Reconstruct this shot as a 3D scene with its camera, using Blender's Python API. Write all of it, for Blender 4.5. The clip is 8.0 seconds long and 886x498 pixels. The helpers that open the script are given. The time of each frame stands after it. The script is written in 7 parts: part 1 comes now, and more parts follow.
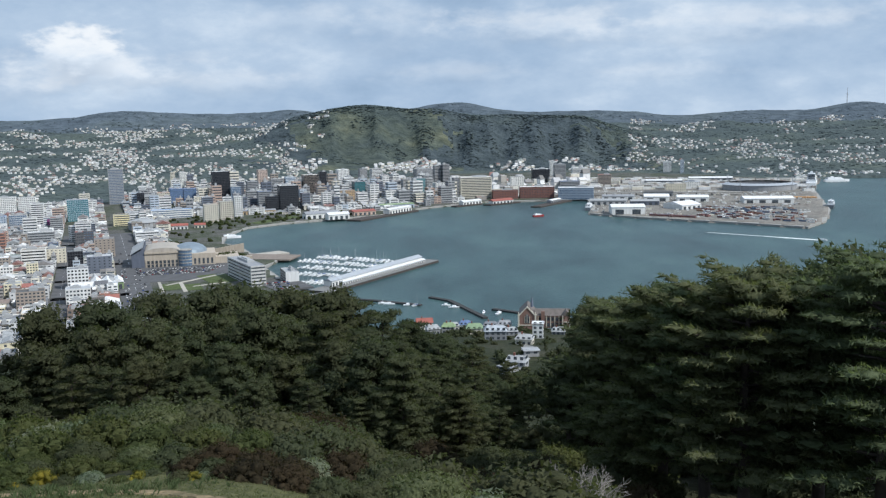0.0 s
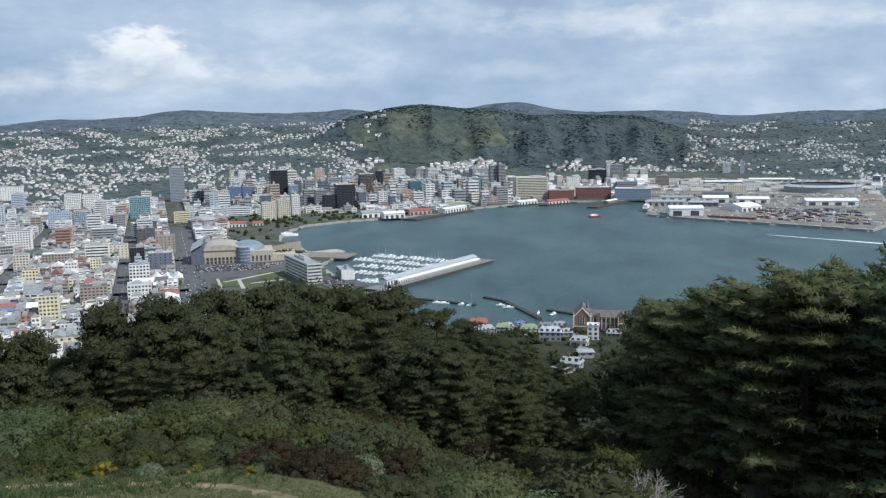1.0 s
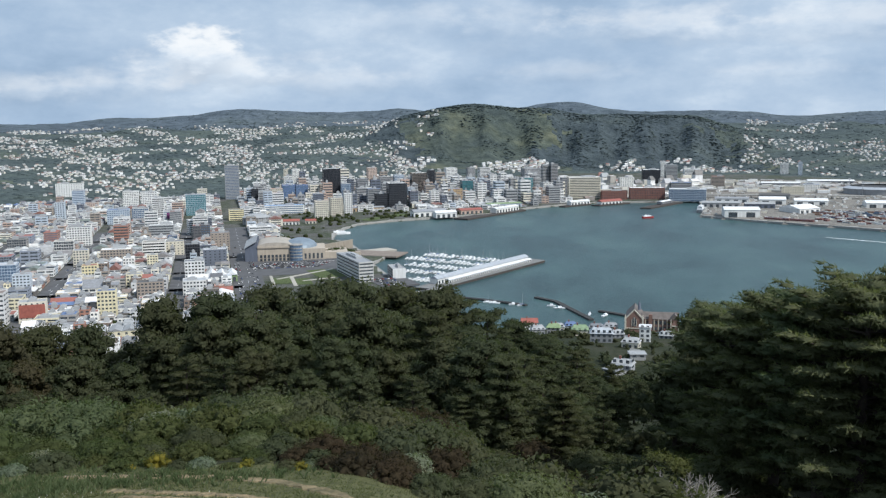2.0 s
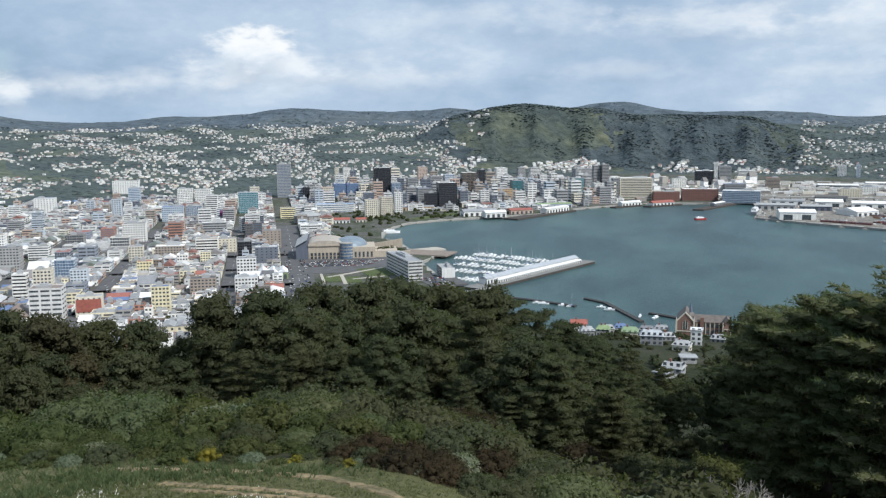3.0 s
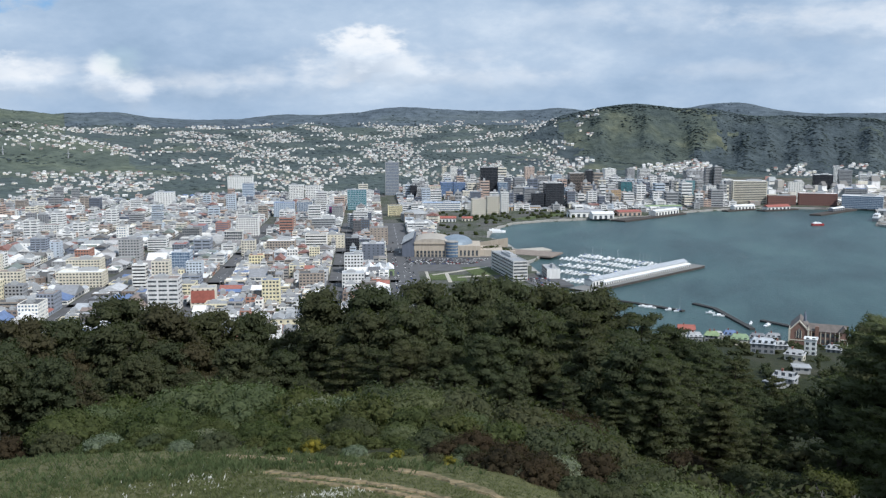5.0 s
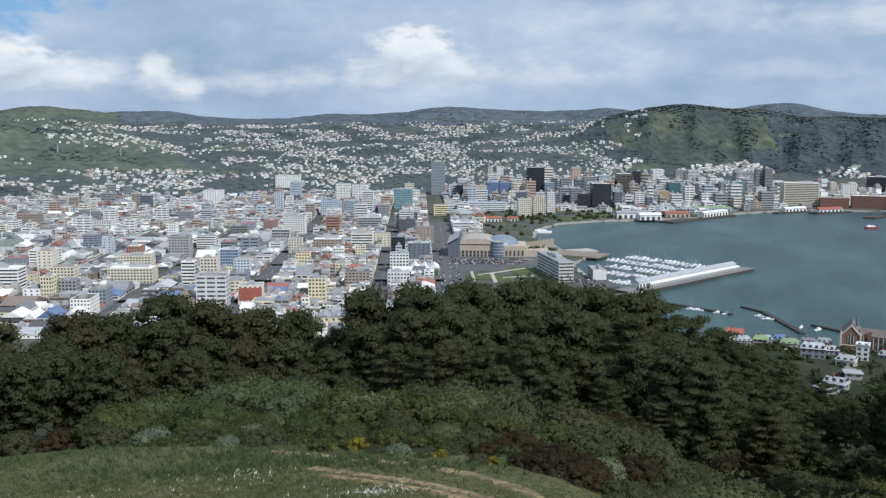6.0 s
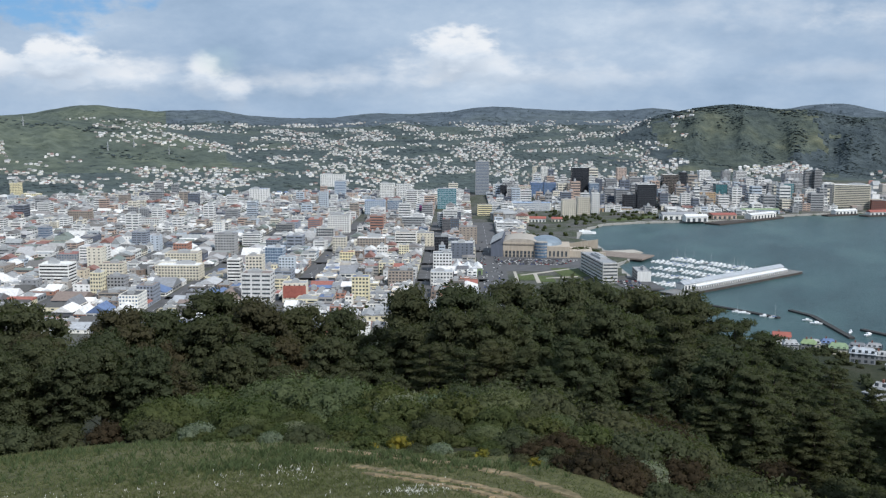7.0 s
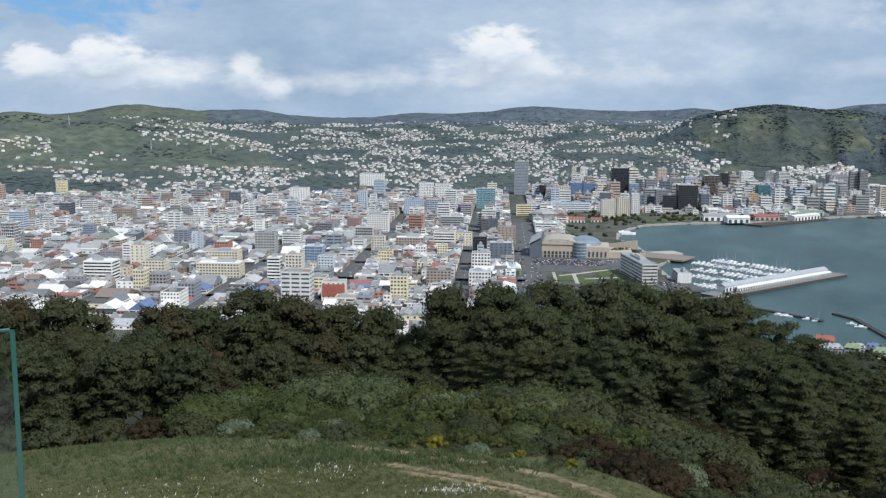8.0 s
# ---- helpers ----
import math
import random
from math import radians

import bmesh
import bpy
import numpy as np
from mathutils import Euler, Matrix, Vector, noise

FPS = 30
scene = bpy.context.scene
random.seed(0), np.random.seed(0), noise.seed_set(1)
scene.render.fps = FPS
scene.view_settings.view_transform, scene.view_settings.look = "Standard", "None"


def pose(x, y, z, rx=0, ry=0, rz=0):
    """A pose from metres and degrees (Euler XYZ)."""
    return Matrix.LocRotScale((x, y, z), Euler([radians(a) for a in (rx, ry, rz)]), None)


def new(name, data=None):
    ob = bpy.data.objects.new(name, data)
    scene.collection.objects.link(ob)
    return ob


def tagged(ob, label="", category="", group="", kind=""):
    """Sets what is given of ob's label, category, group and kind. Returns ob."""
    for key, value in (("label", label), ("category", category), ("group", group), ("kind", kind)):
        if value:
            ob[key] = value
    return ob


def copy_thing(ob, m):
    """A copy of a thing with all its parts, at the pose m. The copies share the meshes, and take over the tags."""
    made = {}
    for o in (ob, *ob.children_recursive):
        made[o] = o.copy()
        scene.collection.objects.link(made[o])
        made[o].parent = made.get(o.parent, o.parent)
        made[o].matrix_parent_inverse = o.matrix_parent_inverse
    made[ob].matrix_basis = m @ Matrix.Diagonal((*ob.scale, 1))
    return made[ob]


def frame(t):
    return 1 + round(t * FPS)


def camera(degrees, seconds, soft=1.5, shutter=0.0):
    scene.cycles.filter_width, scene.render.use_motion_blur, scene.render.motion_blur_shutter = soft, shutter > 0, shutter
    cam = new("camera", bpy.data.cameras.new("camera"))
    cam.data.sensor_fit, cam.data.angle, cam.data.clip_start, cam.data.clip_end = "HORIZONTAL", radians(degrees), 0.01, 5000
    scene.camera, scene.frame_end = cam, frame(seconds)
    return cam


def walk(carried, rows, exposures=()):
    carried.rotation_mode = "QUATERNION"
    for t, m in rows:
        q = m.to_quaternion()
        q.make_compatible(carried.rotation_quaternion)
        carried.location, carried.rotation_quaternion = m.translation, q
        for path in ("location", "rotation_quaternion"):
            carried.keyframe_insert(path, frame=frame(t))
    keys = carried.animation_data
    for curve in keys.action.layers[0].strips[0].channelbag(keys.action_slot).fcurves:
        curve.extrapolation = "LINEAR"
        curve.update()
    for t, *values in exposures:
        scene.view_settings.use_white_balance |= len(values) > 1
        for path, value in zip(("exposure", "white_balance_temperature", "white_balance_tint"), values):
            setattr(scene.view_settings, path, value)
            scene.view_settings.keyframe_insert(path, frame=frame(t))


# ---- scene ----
EYE = (0, 0, 190)
cam = camera(49.6, 8.0, soft=1.3)
# seconds, turn to the left, tilt, lean
ROWS = [(0, 0.00, -8.08, -0.92), (0.5, 1.76, -8.06, -0.87), (1, 3.32, -8.05, -0.81), (1.5, 4.91, -8.05, -0.74),
        (3, 9.39, -8.04, -0.48), (3.5, 11.04, -8.04, -0.38), (4, 12.67, -8.04, -0.28), (4.5, 14.28, -8.04, -0.18),
        (6, 18.48, -8.06, 0.10), (6.5, 19.90, -8.07, 0.17), (7, 21.09, -8.08, 0.24), (7.5, 22.32, -8.10, 0.29),
        (8, 23.41, -8.11, 0.33)]
walk(cam, [(t, pose(*EYE, 90 + tilt, 0, turn) @ pose(0, 0, 0, 0, 0, lean)) for t, turn, tilt, lean in ROWS],
     exposures=[(0, 0.02, 6060, 9), (1, 0.0, 6060, 9), (3, 0.11, 6240, 9), (3.5, -0.01, 6090, 9), (4, 0.05, 6090, 10), (4.5, 0.08, 6110, 10), (6, -0.04, 6110, 10), (6.5, -0.06, 6130, 10), (7, -0.05, 6140, 10), (7.5, 0.13, 6420, 6), (8, -0.02, 6150, 10)])

# ---- daylight: high broken cloud, sun from the right and a little behind ----
SUN_AZ, SUN_EL = -118.0, 46.0
sun = new("sun", bpy.data.lights.new("sun", "SUN"))
sun.data.energy, sun.data.angle, sun.data.color = 4.3, radians(0.6), (1.0, 0.95, 0.87)
sun_from = Vector((-math.sin(radians(SUN_AZ)) * math.cos(radians(SUN_EL)), math.cos(radians(SUN_AZ)) * math.cos(radians(SUN_EL)), math.sin(radians(SUN_EL))))
sun.matrix_world = Matrix.Translation((300, -200, 600)) @ sun_from.to_track_quat("Z", "Y").to_matrix().to_4x4()

world = bpy.data.worlds.new("sky")
scene.world = world
world.use_nodes = True


def build_sky(nt):
    nt.nodes.clear()
    link = nt.links.new

    def node(kind, **values):
        n = nt.nodes.new(kind)
        for k, v in values.items():
            n.inputs[k].default_value = v
        return n

    def math_node(op, a, b=0.0, c=0.0):
        n = nt.nodes.new("ShaderNodeMath")
        n.operation = op
        for i, v in enumerate((a, b, c)):
            if isinstance(v, (int, float)):
                n.inputs[i].default_value = v
            else:
                link(v, n.inputs[i])
        return n.outputs[0]

    def ramp(fac, stops):
        n = nt.nodes.new("ShaderNodeValToRGB")
        while len(n.color_ramp.elements) < len(stops):
            n.color_ramp.elements.new(0.5)
        for e, (p, c) in zip(n.color_ramp.elements, stops):
            e.position, e.color = p, (*c, 1)
        link(fac, n.inputs[0])
        return n.outputs[0]

    def mix(fac, a, b):
        n = nt.nodes.new("ShaderNodeMix")
        n.data_type = "RGBA"
        for i, v in ((0, fac), (6, a), (7, b)):
            if isinstance(v, tuple):
                n.inputs[i].default_value = (*v, 1)
            elif isinstance(v, float):
                n.inputs[i].default_value = v
            else:
                link(v, n.inputs[i])
        return n.outputs[2]

    way = nt.nodes.new("ShaderNodeTexCoord").outputs["Generated"]
    flat = nt.nodes.new("ShaderNodeVectorMath")
    flat.operation = "MULTIPLY"
    flat.inputs[1].default_value = (1, 1, 2.2)
    link(way, flat.inputs[0])

    def noise_at(scale, detail, rough, shift):
        off = nt.nodes.new("ShaderNodeVectorMath")
        off.operation = "ADD"
        off.inputs[1].default_value = shift
        link(flat.outputs[0], off.inputs[0])
        n = node("ShaderNodeTexNoise", Scale=scale, Detail=detail, Roughness=rough)
        link(off.outputs[0], n.inputs["Vector"])
        return n.outputs["Fac"]

    big = noise_at(4.6, 6.0, 0.58, (0.3, 0.1, 0.0))
    fine = noise_at(13.0, 8.0, 0.62, (2.1, 0.4, 0.0))
    puff = noise_at(24.0, 6.0, 0.55, (5.2, 1.4, 0.7))

    def heap(az, el, wide, high, far=1.5, near=0.15):
        """How much of a heaped cloud lies in this direction (1 in its middle, 0 beyond its billowing edge), and how high in the cloud."""
        c = Vector((-math.sin(radians(az)) * math.cos(radians(el)), math.cos(radians(az)) * math.cos(radians(el)), math.sin(radians(el))))
        d = nt.nodes.new("ShaderNodeVectorMath")
        d.operation = "SUBTRACT"
        d.inputs[1].default_value = c
        link(way, d.inputs[0])
        s = nt.nodes.new("ShaderNodeVectorMath")
        s.operation = "MULTIPLY"
        s.inputs[1].default_value = (1 / radians(wide), 1 / radians(wide), 1 / radians(high))
        link(d.outputs[0], s.inputs[0])
        n = nt.nodes.new("ShaderNodeVectorMath")
        n.operation = "LENGTH"
        link(s.outputs[0], n.inputs[0])
        parts = nt.nodes.new("ShaderNodeSeparateXYZ")
        link(s.outputs[0], parts.inputs[0])
        edge = math_node("MULTIPLY_ADD", math_node("SUBTRACT", puff, 0.5), 2.6, n.outputs["Value"])
        r = nt.nodes.new("ShaderNodeMapRange")
        r.interpolation_type = "SMOOTHSTEP"
        r.inputs["From Min"].default_value, r.inputs["From Max"].default_value = far, near
        link(edge, r.inputs["Value"])
        up = math_node("MULTIPLY_ADD", math_node("SUBTRACT", puff, 0.5), -2.2, parts.outputs["Z"])
        return r.outputs["Result"], up

    layer = math_node("ADD", math_node("MULTIPLY", big, 0.68), math_node("MULTIPLY", fine, 0.32))
    grey = ramp(layer, [(0.36, (0.35, 0.47, 0.62)), (0.46, (0.43, 0.55, 0.70)), (0.56, (0.53, 0.64, 0.77)), (0.68, (0.74, 0.82, 0.90))])
    for az, el, wide, high, bright in HEAPS:
        mask, up = heap(az, el, wide, high, *((1.15, 0.55) if bright > 0.85 else (1.5, 0.15)))
        lit = ramp(math_node("MULTIPLY_ADD", up, 0.4, 0.5), [(0.18, (0.50, 0.58, 0.68)), (0.46, (0.80, 0.86, 0.92)), (0.66, (1.0, 1.0, 0.99))])
        grey = mix(math_node("MULTIPLY", mask, bright), grey, lit)
    hole = heap(44.6, 6.6, 5.5, 1.9, 1.25, 0.5)[0]
    grey = mix(hole, grey, (0.17, 0.42, 0.78))
    gap = math_node("SUBTRACT", 1.0, math_node("MULTIPLY", 0.3, hole))
    gap = math_node("MULTIPLY", gap, math_node("SUBTRACT", 1.0, math_node("MULTIPLY", 0.25, heap(34.0, 3.0, 1.1, 0.8)[0])))
    sky = nt.nodes.new("ShaderNodeTexSky")
    sky.sky_type, sky.sun_disc = "NISHITA", False
    sky.sun_elevation, sky.sun_rotation = radians(SUN_EL), radians(-SUN_AZ)
    sky.altitude, sky.dust_density, sky.ozone_density = 200, 0.1, 3.0
    clear, cloud = nt.nodes.new("ShaderNodeBackground"), nt.nodes.new("ShaderNodeBackground")
    clear.inputs[1].default_value, cloud.inputs[1].default_value = 0.09, 0.92
    link(sky.outputs[0], clear.inputs[0])
    link(grey, cloud.inputs[0])
    both = nt.nodes.new("ShaderNodeMixShader")
    link(gap, both.inputs[0])
    link(clear.outputs[0], both.inputs[1])
    link(cloud.outputs[0], both.inputs[2])
    out = nt.nodes.new("ShaderNodeOutputWorld")
    link(both.outputs[0], out.inputs[0])


# heaped clouds: azimuth, elevation, half width and height in degrees, brightness
HEAPS = [(12.0, 2.0, 4.5, 0.7, 0.4), (15.5, 2.7, 3.0, 0.9, 0.5), (18.3, 2.5, 2.8, 1.0, 0.65), (21.2, 2.9, 2.6, 1.4, 0.6), (20.6, 3.5, 2.5, 1.5, 0.95), (26.3, 1.7, 3.6, 1.0, 0.35), (23.2, 2.0, 2.4, 0.9, 0.3),
         (40.2, 1.9, 2.8, 1.0, 0.7), (45.9, 2.3, 2.2, 1.2, 0.9), (44.0, 1.6, 5.0, 0.9, 0.3), (42.8, 2.8, 2.5, 1.2, 0.95), (36.9, 1.9, 2.2, 1.0, 0.4), (34.0, 1.3, 2.2, 0.9, 0.3), (35.1, 2.1, 0.9, 1.0, 0.85), (33.2, 1.1, 0.8, 0.7, 0.7), (30.0, 1.6, 3.0, 1.0, 0.25),
         (-5.9, 5.0, 5.0, 1.0, 0.5), (-16.8, 4.6, 6.5, 0.9, 0.45), (2.6, 4.9, 3.2, 1.2, 0.3), (-13.0, 2.1, 3.0, 0.5, 0.3), (8.0, 5.4, 3.5, 0.9, 0.25), (-1.0, 2.2, 4.0, 0.6, 0.25)]
build_sky(world.node_tree)


# ---- materials ----
def material(name, rough=0.8, metal=0.0, specular=0.4):
    m = bpy.data.materials.new(name)
    m.use_nodes = True
    b = m.node_tree.nodes["Principled BSDF"]
    b.inputs["Roughness"].default_value, b.inputs["Metallic"].default_value = rough, metal
    b.inputs["Specular IOR Level"].default_value = specular
    return m, m.node_tree, b


def palette(nt, fac, colours, constant=False):
    n = nt.nodes.new("ShaderNodeValToRGB")
    if constant:
        n.color_ramp.interpolation = "CONSTANT"
    while len(n.color_ramp.elements) < len(colours):
        n.color_ramp.elements.new(0.5)
    for i, (e, c) in enumerate(zip(n.color_ramp.elements, colours)):
        e.position = i / len(colours) if constant else i / max(1, len(colours) - 1)
        e.color = (*c, 1)
    nt.links.new(fac, n.inputs[0])
    return n.outputs[0]


def noise_tex(nt, scale, detail=4.0, rough=0.55, stretch=(1, 1, 1)):
    at = nt.nodes.new("ShaderNodeNewGeometry").outputs["Position"]
    mul = nt.nodes.new("ShaderNodeVectorMath")
    mul.operation = "MULTIPLY"
    mul.inputs[1].default_value = stretch
    nt.links.new(at, mul.inputs[0])
    n = nt.nodes.new("ShaderNodeTexNoise")
    n.inputs["Scale"].default_value, n.inputs["Detail"].default_value, n.inputs["Roughness"].default_value = scale, detail, rough
    nt.links.new(mul.outputs[0], n.inputs["Vector"])
    return n.outputs["Fac"]


def blend(nt, fac, a, b, kind="MIX"):
    n = nt.nodes.new("ShaderNodeMix")
    n.data_type, n.blend_type = "RGBA", kind
    for i, v in ((0, fac), (6, a), (7, b)):
        if isinstance(v, tuple):
            n.inputs[i].default_value = (*v, 1)
        elif isinstance(v, (float, int)):
            n.inputs[i].default_value = v
        else:
            nt.links.new(v, n.inputs[i])
    return n.outputs[2]


def span(nt, v, a, b, lo=0.0, hi=1.0):
    n = nt.nodes.new("ShaderNodeMapRange")
    n.inputs["From Min"].default_value, n.inputs["From Max"].default_value = a, b
    n.inputs["To Min"].default_value, n.inputs["To Max"].default_value = lo, hi
    nt.links.new(v, n.inputs["Value"])
    return n.outputs["Result"]


def bump(nt, b, height, distance, strength=0.5):
    n = nt.nodes.new("ShaderNodeBump")
    n.inputs["Strength"].default_value, n.inputs["Distance"].default_value = strength, distance
    nt.links.new(height, n.inputs["Height"])
    nt.links.new(n.outputs[0], b.inputs["Normal"])


def island(nt):
    return nt.nodes.new("ShaderNodeNewGeometry").outputs["Random Per Island"]


def by_object(nt):
    return nt.nodes.new("ShaderNodeObjectInfo").outputs["Random"]


def masonry(name, colours, rough=0.8, per_island=False, stepped=False):
    """Painted or rendered walls: a tint for each building, streaks down the wall and a fine grain."""
    m, nt, b = material(name, rough)
    tint = palette(nt, island(nt) if per_island else by_object(nt), colours, stepped)
    streak = noise_tex(nt, 0.5, 5, 0.6, (1, 1, 0.15))
    grime = palette(nt, span(nt, streak, 0.35, 0.7), [(1, 1, 1), (0.76, 0.75, 0.73)])
    nt.links.new(blend(nt, 1.0, tint, grime, "MULTIPLY"), b.inputs["Base Color"])
    return m


def roofing(name, colours, per_island=False, rough=0.55):
    """Weathered long-run roofing."""
    m, nt, b = material(name, rough)
    tint = palette(nt, island(nt) if per_island else by_object(nt), colours, True)
    worn = palette(nt, span(nt, noise_tex(nt, 0.35, 6, 0.65), 0.35, 0.75), [(1.05, 1.05, 1.05), (0.66, 0.64, 0.62)])
    nt.links.new(blend(nt, 1.0, tint, worn, "MULTIPLY"), b.inputs["Base Color"])
    return m


def glazing(name, a, c, rough=0.12):
    m, nt, b = material(name, rough, 0.0, 0.35)
    n = noise_tex(nt, 0.45, 1, 0.5)
    nt.links.new(palette(nt, span(nt, n, 0.3, 0.7), [a, c]), b.inputs["Base Color"])
    return m


def foliage(name, dark, mid, light, rough=0.8, scale=0.25):
    """Leaves: a tint for each leaf, drifts of lighter growth over the crown, a tint for each plant."""
    m, nt, b = material(name, rough, 0.0, 0.10)
    leaf = palette(nt, island(nt), [dark, mid, mid, mid, light])
    drift = span(nt, noise_tex(nt, scale, 3, 0.6), 0.35, 0.68, 0.0, 0.75)
    c = blend(nt, drift, leaf, light)
    grain = palette(nt, span(nt, noise_tex(nt, 5.0 * scale / 0.25 * 0.5, 4, 0.65), 0.32, 0.68), [(0.62, 0.64, 0.62), (1.2, 1.18, 1.12)])
    c = blend(nt, 1.0, c, grain, "MULTIPLY")
    own = palette(nt, by_object(nt), [(0.86, 0.92, 0.87), (1.06, 1.00, 0.90), (0.88, 0.97, 0.90), (1.10, 1.08, 1.0)])
    c = blend(nt, 1.0, c, own, "MULTIPLY")
    nt.links.new(c, b.inputs["Base Color"])
    thin = nt.nodes.new("ShaderNodeBsdfTranslucent")
    nt.links.new(blend(nt, 1.0, c, (1.15, 1.25, 0.75), "MULTIPLY"), thin.inputs["Color"])
    both = nt.nodes.new("ShaderNodeMixShader")
    both.inputs[0].default_value = 0.48
    nt.links.new(b.outputs[0], both.inputs[1])
    nt.links.new(thin.outputs[0], both.inputs[2])
    nt.links.new(both.outputs[0], nt.nodes["Material Output"].inputs["Surface"])
    return m


def plain(name, colour, rough=0.7, metal=0.0, vary=0.25, scale=2.0):
    m, nt, b = material(name, rough, metal)
    n = span(nt, noise_tex(nt, scale, 5, 0.6), 0.3, 0.7, 1 - vary, 1 + vary * 0.4)
    nt.links.new(blend(nt, 1.0, colour, n, "MULTIPLY"), b.inputs["Base Color"])
    return m


def canopy(name, colours):
    """Far tree crowns: a tint for each, with drifts over the hillside."""
    m, nt, b = material(name, 0.95, 0.0, 0.1)
    drift = palette(nt, span(nt, noise_tex(nt, 0.006, 4, 0.6), 0.35, 0.65), [(0.85, 0.86, 0.9), (1.12, 1.12, 1.0)])
    nt.links.new(blend(nt, 1.0, palette(nt, island(nt), colours), drift, "MULTIPLY"), b.inputs["Base Color"])
    return m


def land(name, colours, scale, grain, rough=0.9, lo=0.3, hi=0.7):
    m, nt, b = material(name, rough, 0.0, 0.2)
    wide = palette(nt, span(nt, noise_tex(nt, scale, 6, 0.6), lo, hi), colours)
    small = palette(nt, span(nt, noise_tex(nt, grain, 4, 0.6), 0.3, 0.7), [(0.55, 0.58, 0.55), (1.25, 1.22, 1.15)])
    nt.links.new(blend(nt, 1.0, wide, small, "MULTIPLY"), b.inputs["Base Color"])
    bump(nt, b, noise_tex(nt, grain, 4, 0.6), 0.6 / grain, 0.8)
    return m


def water_material():
    m, nt, b = material("harbour_water", 0.36, 0.0, 0.5)
    wide = span(nt, noise_tex(nt, 0.009, 6, 0.68, (1, 0.45, 1)), 0.38, 0.64)
    nt.links.new(palette(nt, wide, [(0.020, 0.048, 0.051), (0.033, 0.072, 0.075), (0.050, 0.099, 0.097)]), b.inputs["Base Color"])
    b.inputs["IOR"].default_value = 1.33
    n = noise_tex(nt, 0.22, 6, 0.65)
    bump(nt, b, n, 1.6, 0.7)
    return m


WHITE = masonry("white_render", [(0.80, 0.80, 0.78), (0.70, 0.71, 0.71), (0.82, 0.81, 0.77)])
CREAM = masonry("cream_render", [(0.70, 0.65, 0.53), (0.62, 0.58, 0.49), (0.74, 0.70, 0.60)])
YELLOW = masonry("yellow_render", [(0.78, 0.70, 0.45), (0.72, 0.66, 0.46)])
GREY = masonry("grey_concrete", [(0.34, 0.35, 0.36), (0.27, 0.28, 0.30), (0.42, 0.42, 0.42)])
PALE = masonry("pale_blue_cladding", [(0.52, 0.58, 0.66), (0.44, 0.51, 0.60), (0.60, 0.65, 0.70)])
TAN = masonry("tan_concrete", [(0.30, 0.26, 0.22), (0.36, 0.31, 0.27)])
DARK = masonry("dark_cladding", [(0.060, 0.063, 0.074), (0.080, 0.084, 0.095)], 0.45)
SLATE = masonry("slate_blue_cladding", [(0.13, 0.15, 0.20), (0.16, 0.18, 0.22)])
BLUE = masonry("blue_sheeting", [(0.13, 0.20, 0.42), (0.16, 0.23, 0.44)])
BRICK = masonry("red_brick", [(0.26, 0.11, 0.085), (0.22, 0.11, 0.09)])
TERRA = masonry("apricot_render", [(0.48, 0.36, 0.30), (0.56, 0.45, 0.39)])
ORANGE = masonry("ochre_render", [(0.55, 0.38, 0.20), (0.50, 0.37, 0.24)])
MIXED = masonry("town_walls", [(0.86, 0.85, 0.83), (0.34, 0.33, 0.32), (0.84, 0.83, 0.80), (0.13, 0.13, 0.14), (0.62, 0.62, 0.62), (0.66, 0.58, 0.46), (0.24, 0.19, 0.16), (0.88, 0.88, 0.87), (0.40, 0.37, 0.34), (0.38, 0.20, 0.15), (0.28, 0.31, 0.37), (0.16, 0.15, 0.14), (0.84, 0.82, 0.77), (0.74, 0.68, 0.50), (0.28, 0.29, 0.31), (0.11, 0.11, 0.12), (0.80, 0.79, 0.77)], stepped=True)
RED = roofing("red_roof", [(0.38, 0.10, 0.075), (0.33, 0.11, 0.085)])
WHITE_ROOF = roofing("white_roof", [(0.80, 0.81, 0.82), (0.72, 0.73, 0.74)])
TOWN_ROOF = roofing("town_roofs", [(0.26, 0.27, 0.29), (0.14, 0.14, 0.15), (0.50, 0.51, 0.53), (0.82, 0.82, 0.82), (0.32, 0.33, 0.34), (0.70, 0.70, 0.70), (0.10, 0.098, 0.095), (0.32, 0.13, 0.105), (0.20, 0.21, 0.23), (0.42, 0.44, 0.47), (0.13, 0.19, 0.34), (0.78, 0.78, 0.77), (0.24, 0.19, 0.165), (0.36, 0.33, 0.29), (0.17, 0.18, 0.19)])
GREEN_ROOF = roofing("green_roof", [(0.24, 0.32, 0.17), (0.22, 0.30, 0.18)])
BLUE_ROOF = roofing("blue_roof", [(0.10, 0.25, 0.55), (0.12, 0.26, 0.5)])
GREY_ROOF = roofing("grey_roof", [(0.30, 0.31, 0.33), (0.36, 0.37, 0.38)])
HOUSE_WALL = masonry("house_walls", [(0.78, 0.77, 0.74), (0.60, 0.58, 0.53), (0.80, 0.79, 0.77), (0.40, 0.38, 0.35), (0.76, 0.72, 0.62), (0.82, 0.82, 0.82), (0.30, 0.28, 0.26)], 0.8, True, True)
HOUSE_ROOF = roofing("house_roofs", [(0.36, 0.36, 0.36), (0.62, 0.62, 0.61), (0.16, 0.155, 0.15), (0.44, 0.44, 0.45), (0.25, 0.13, 0.11), (0.33, 0.35, 0.36), (0.74, 0.74, 0.73), (0.18, 0.21, 0.19), (0.25, 0.24, 0.24)], True)
G_DARK = glazing("dark_window_glass", (0.035, 0.042, 0.05), (0.10, 0.115, 0.13))
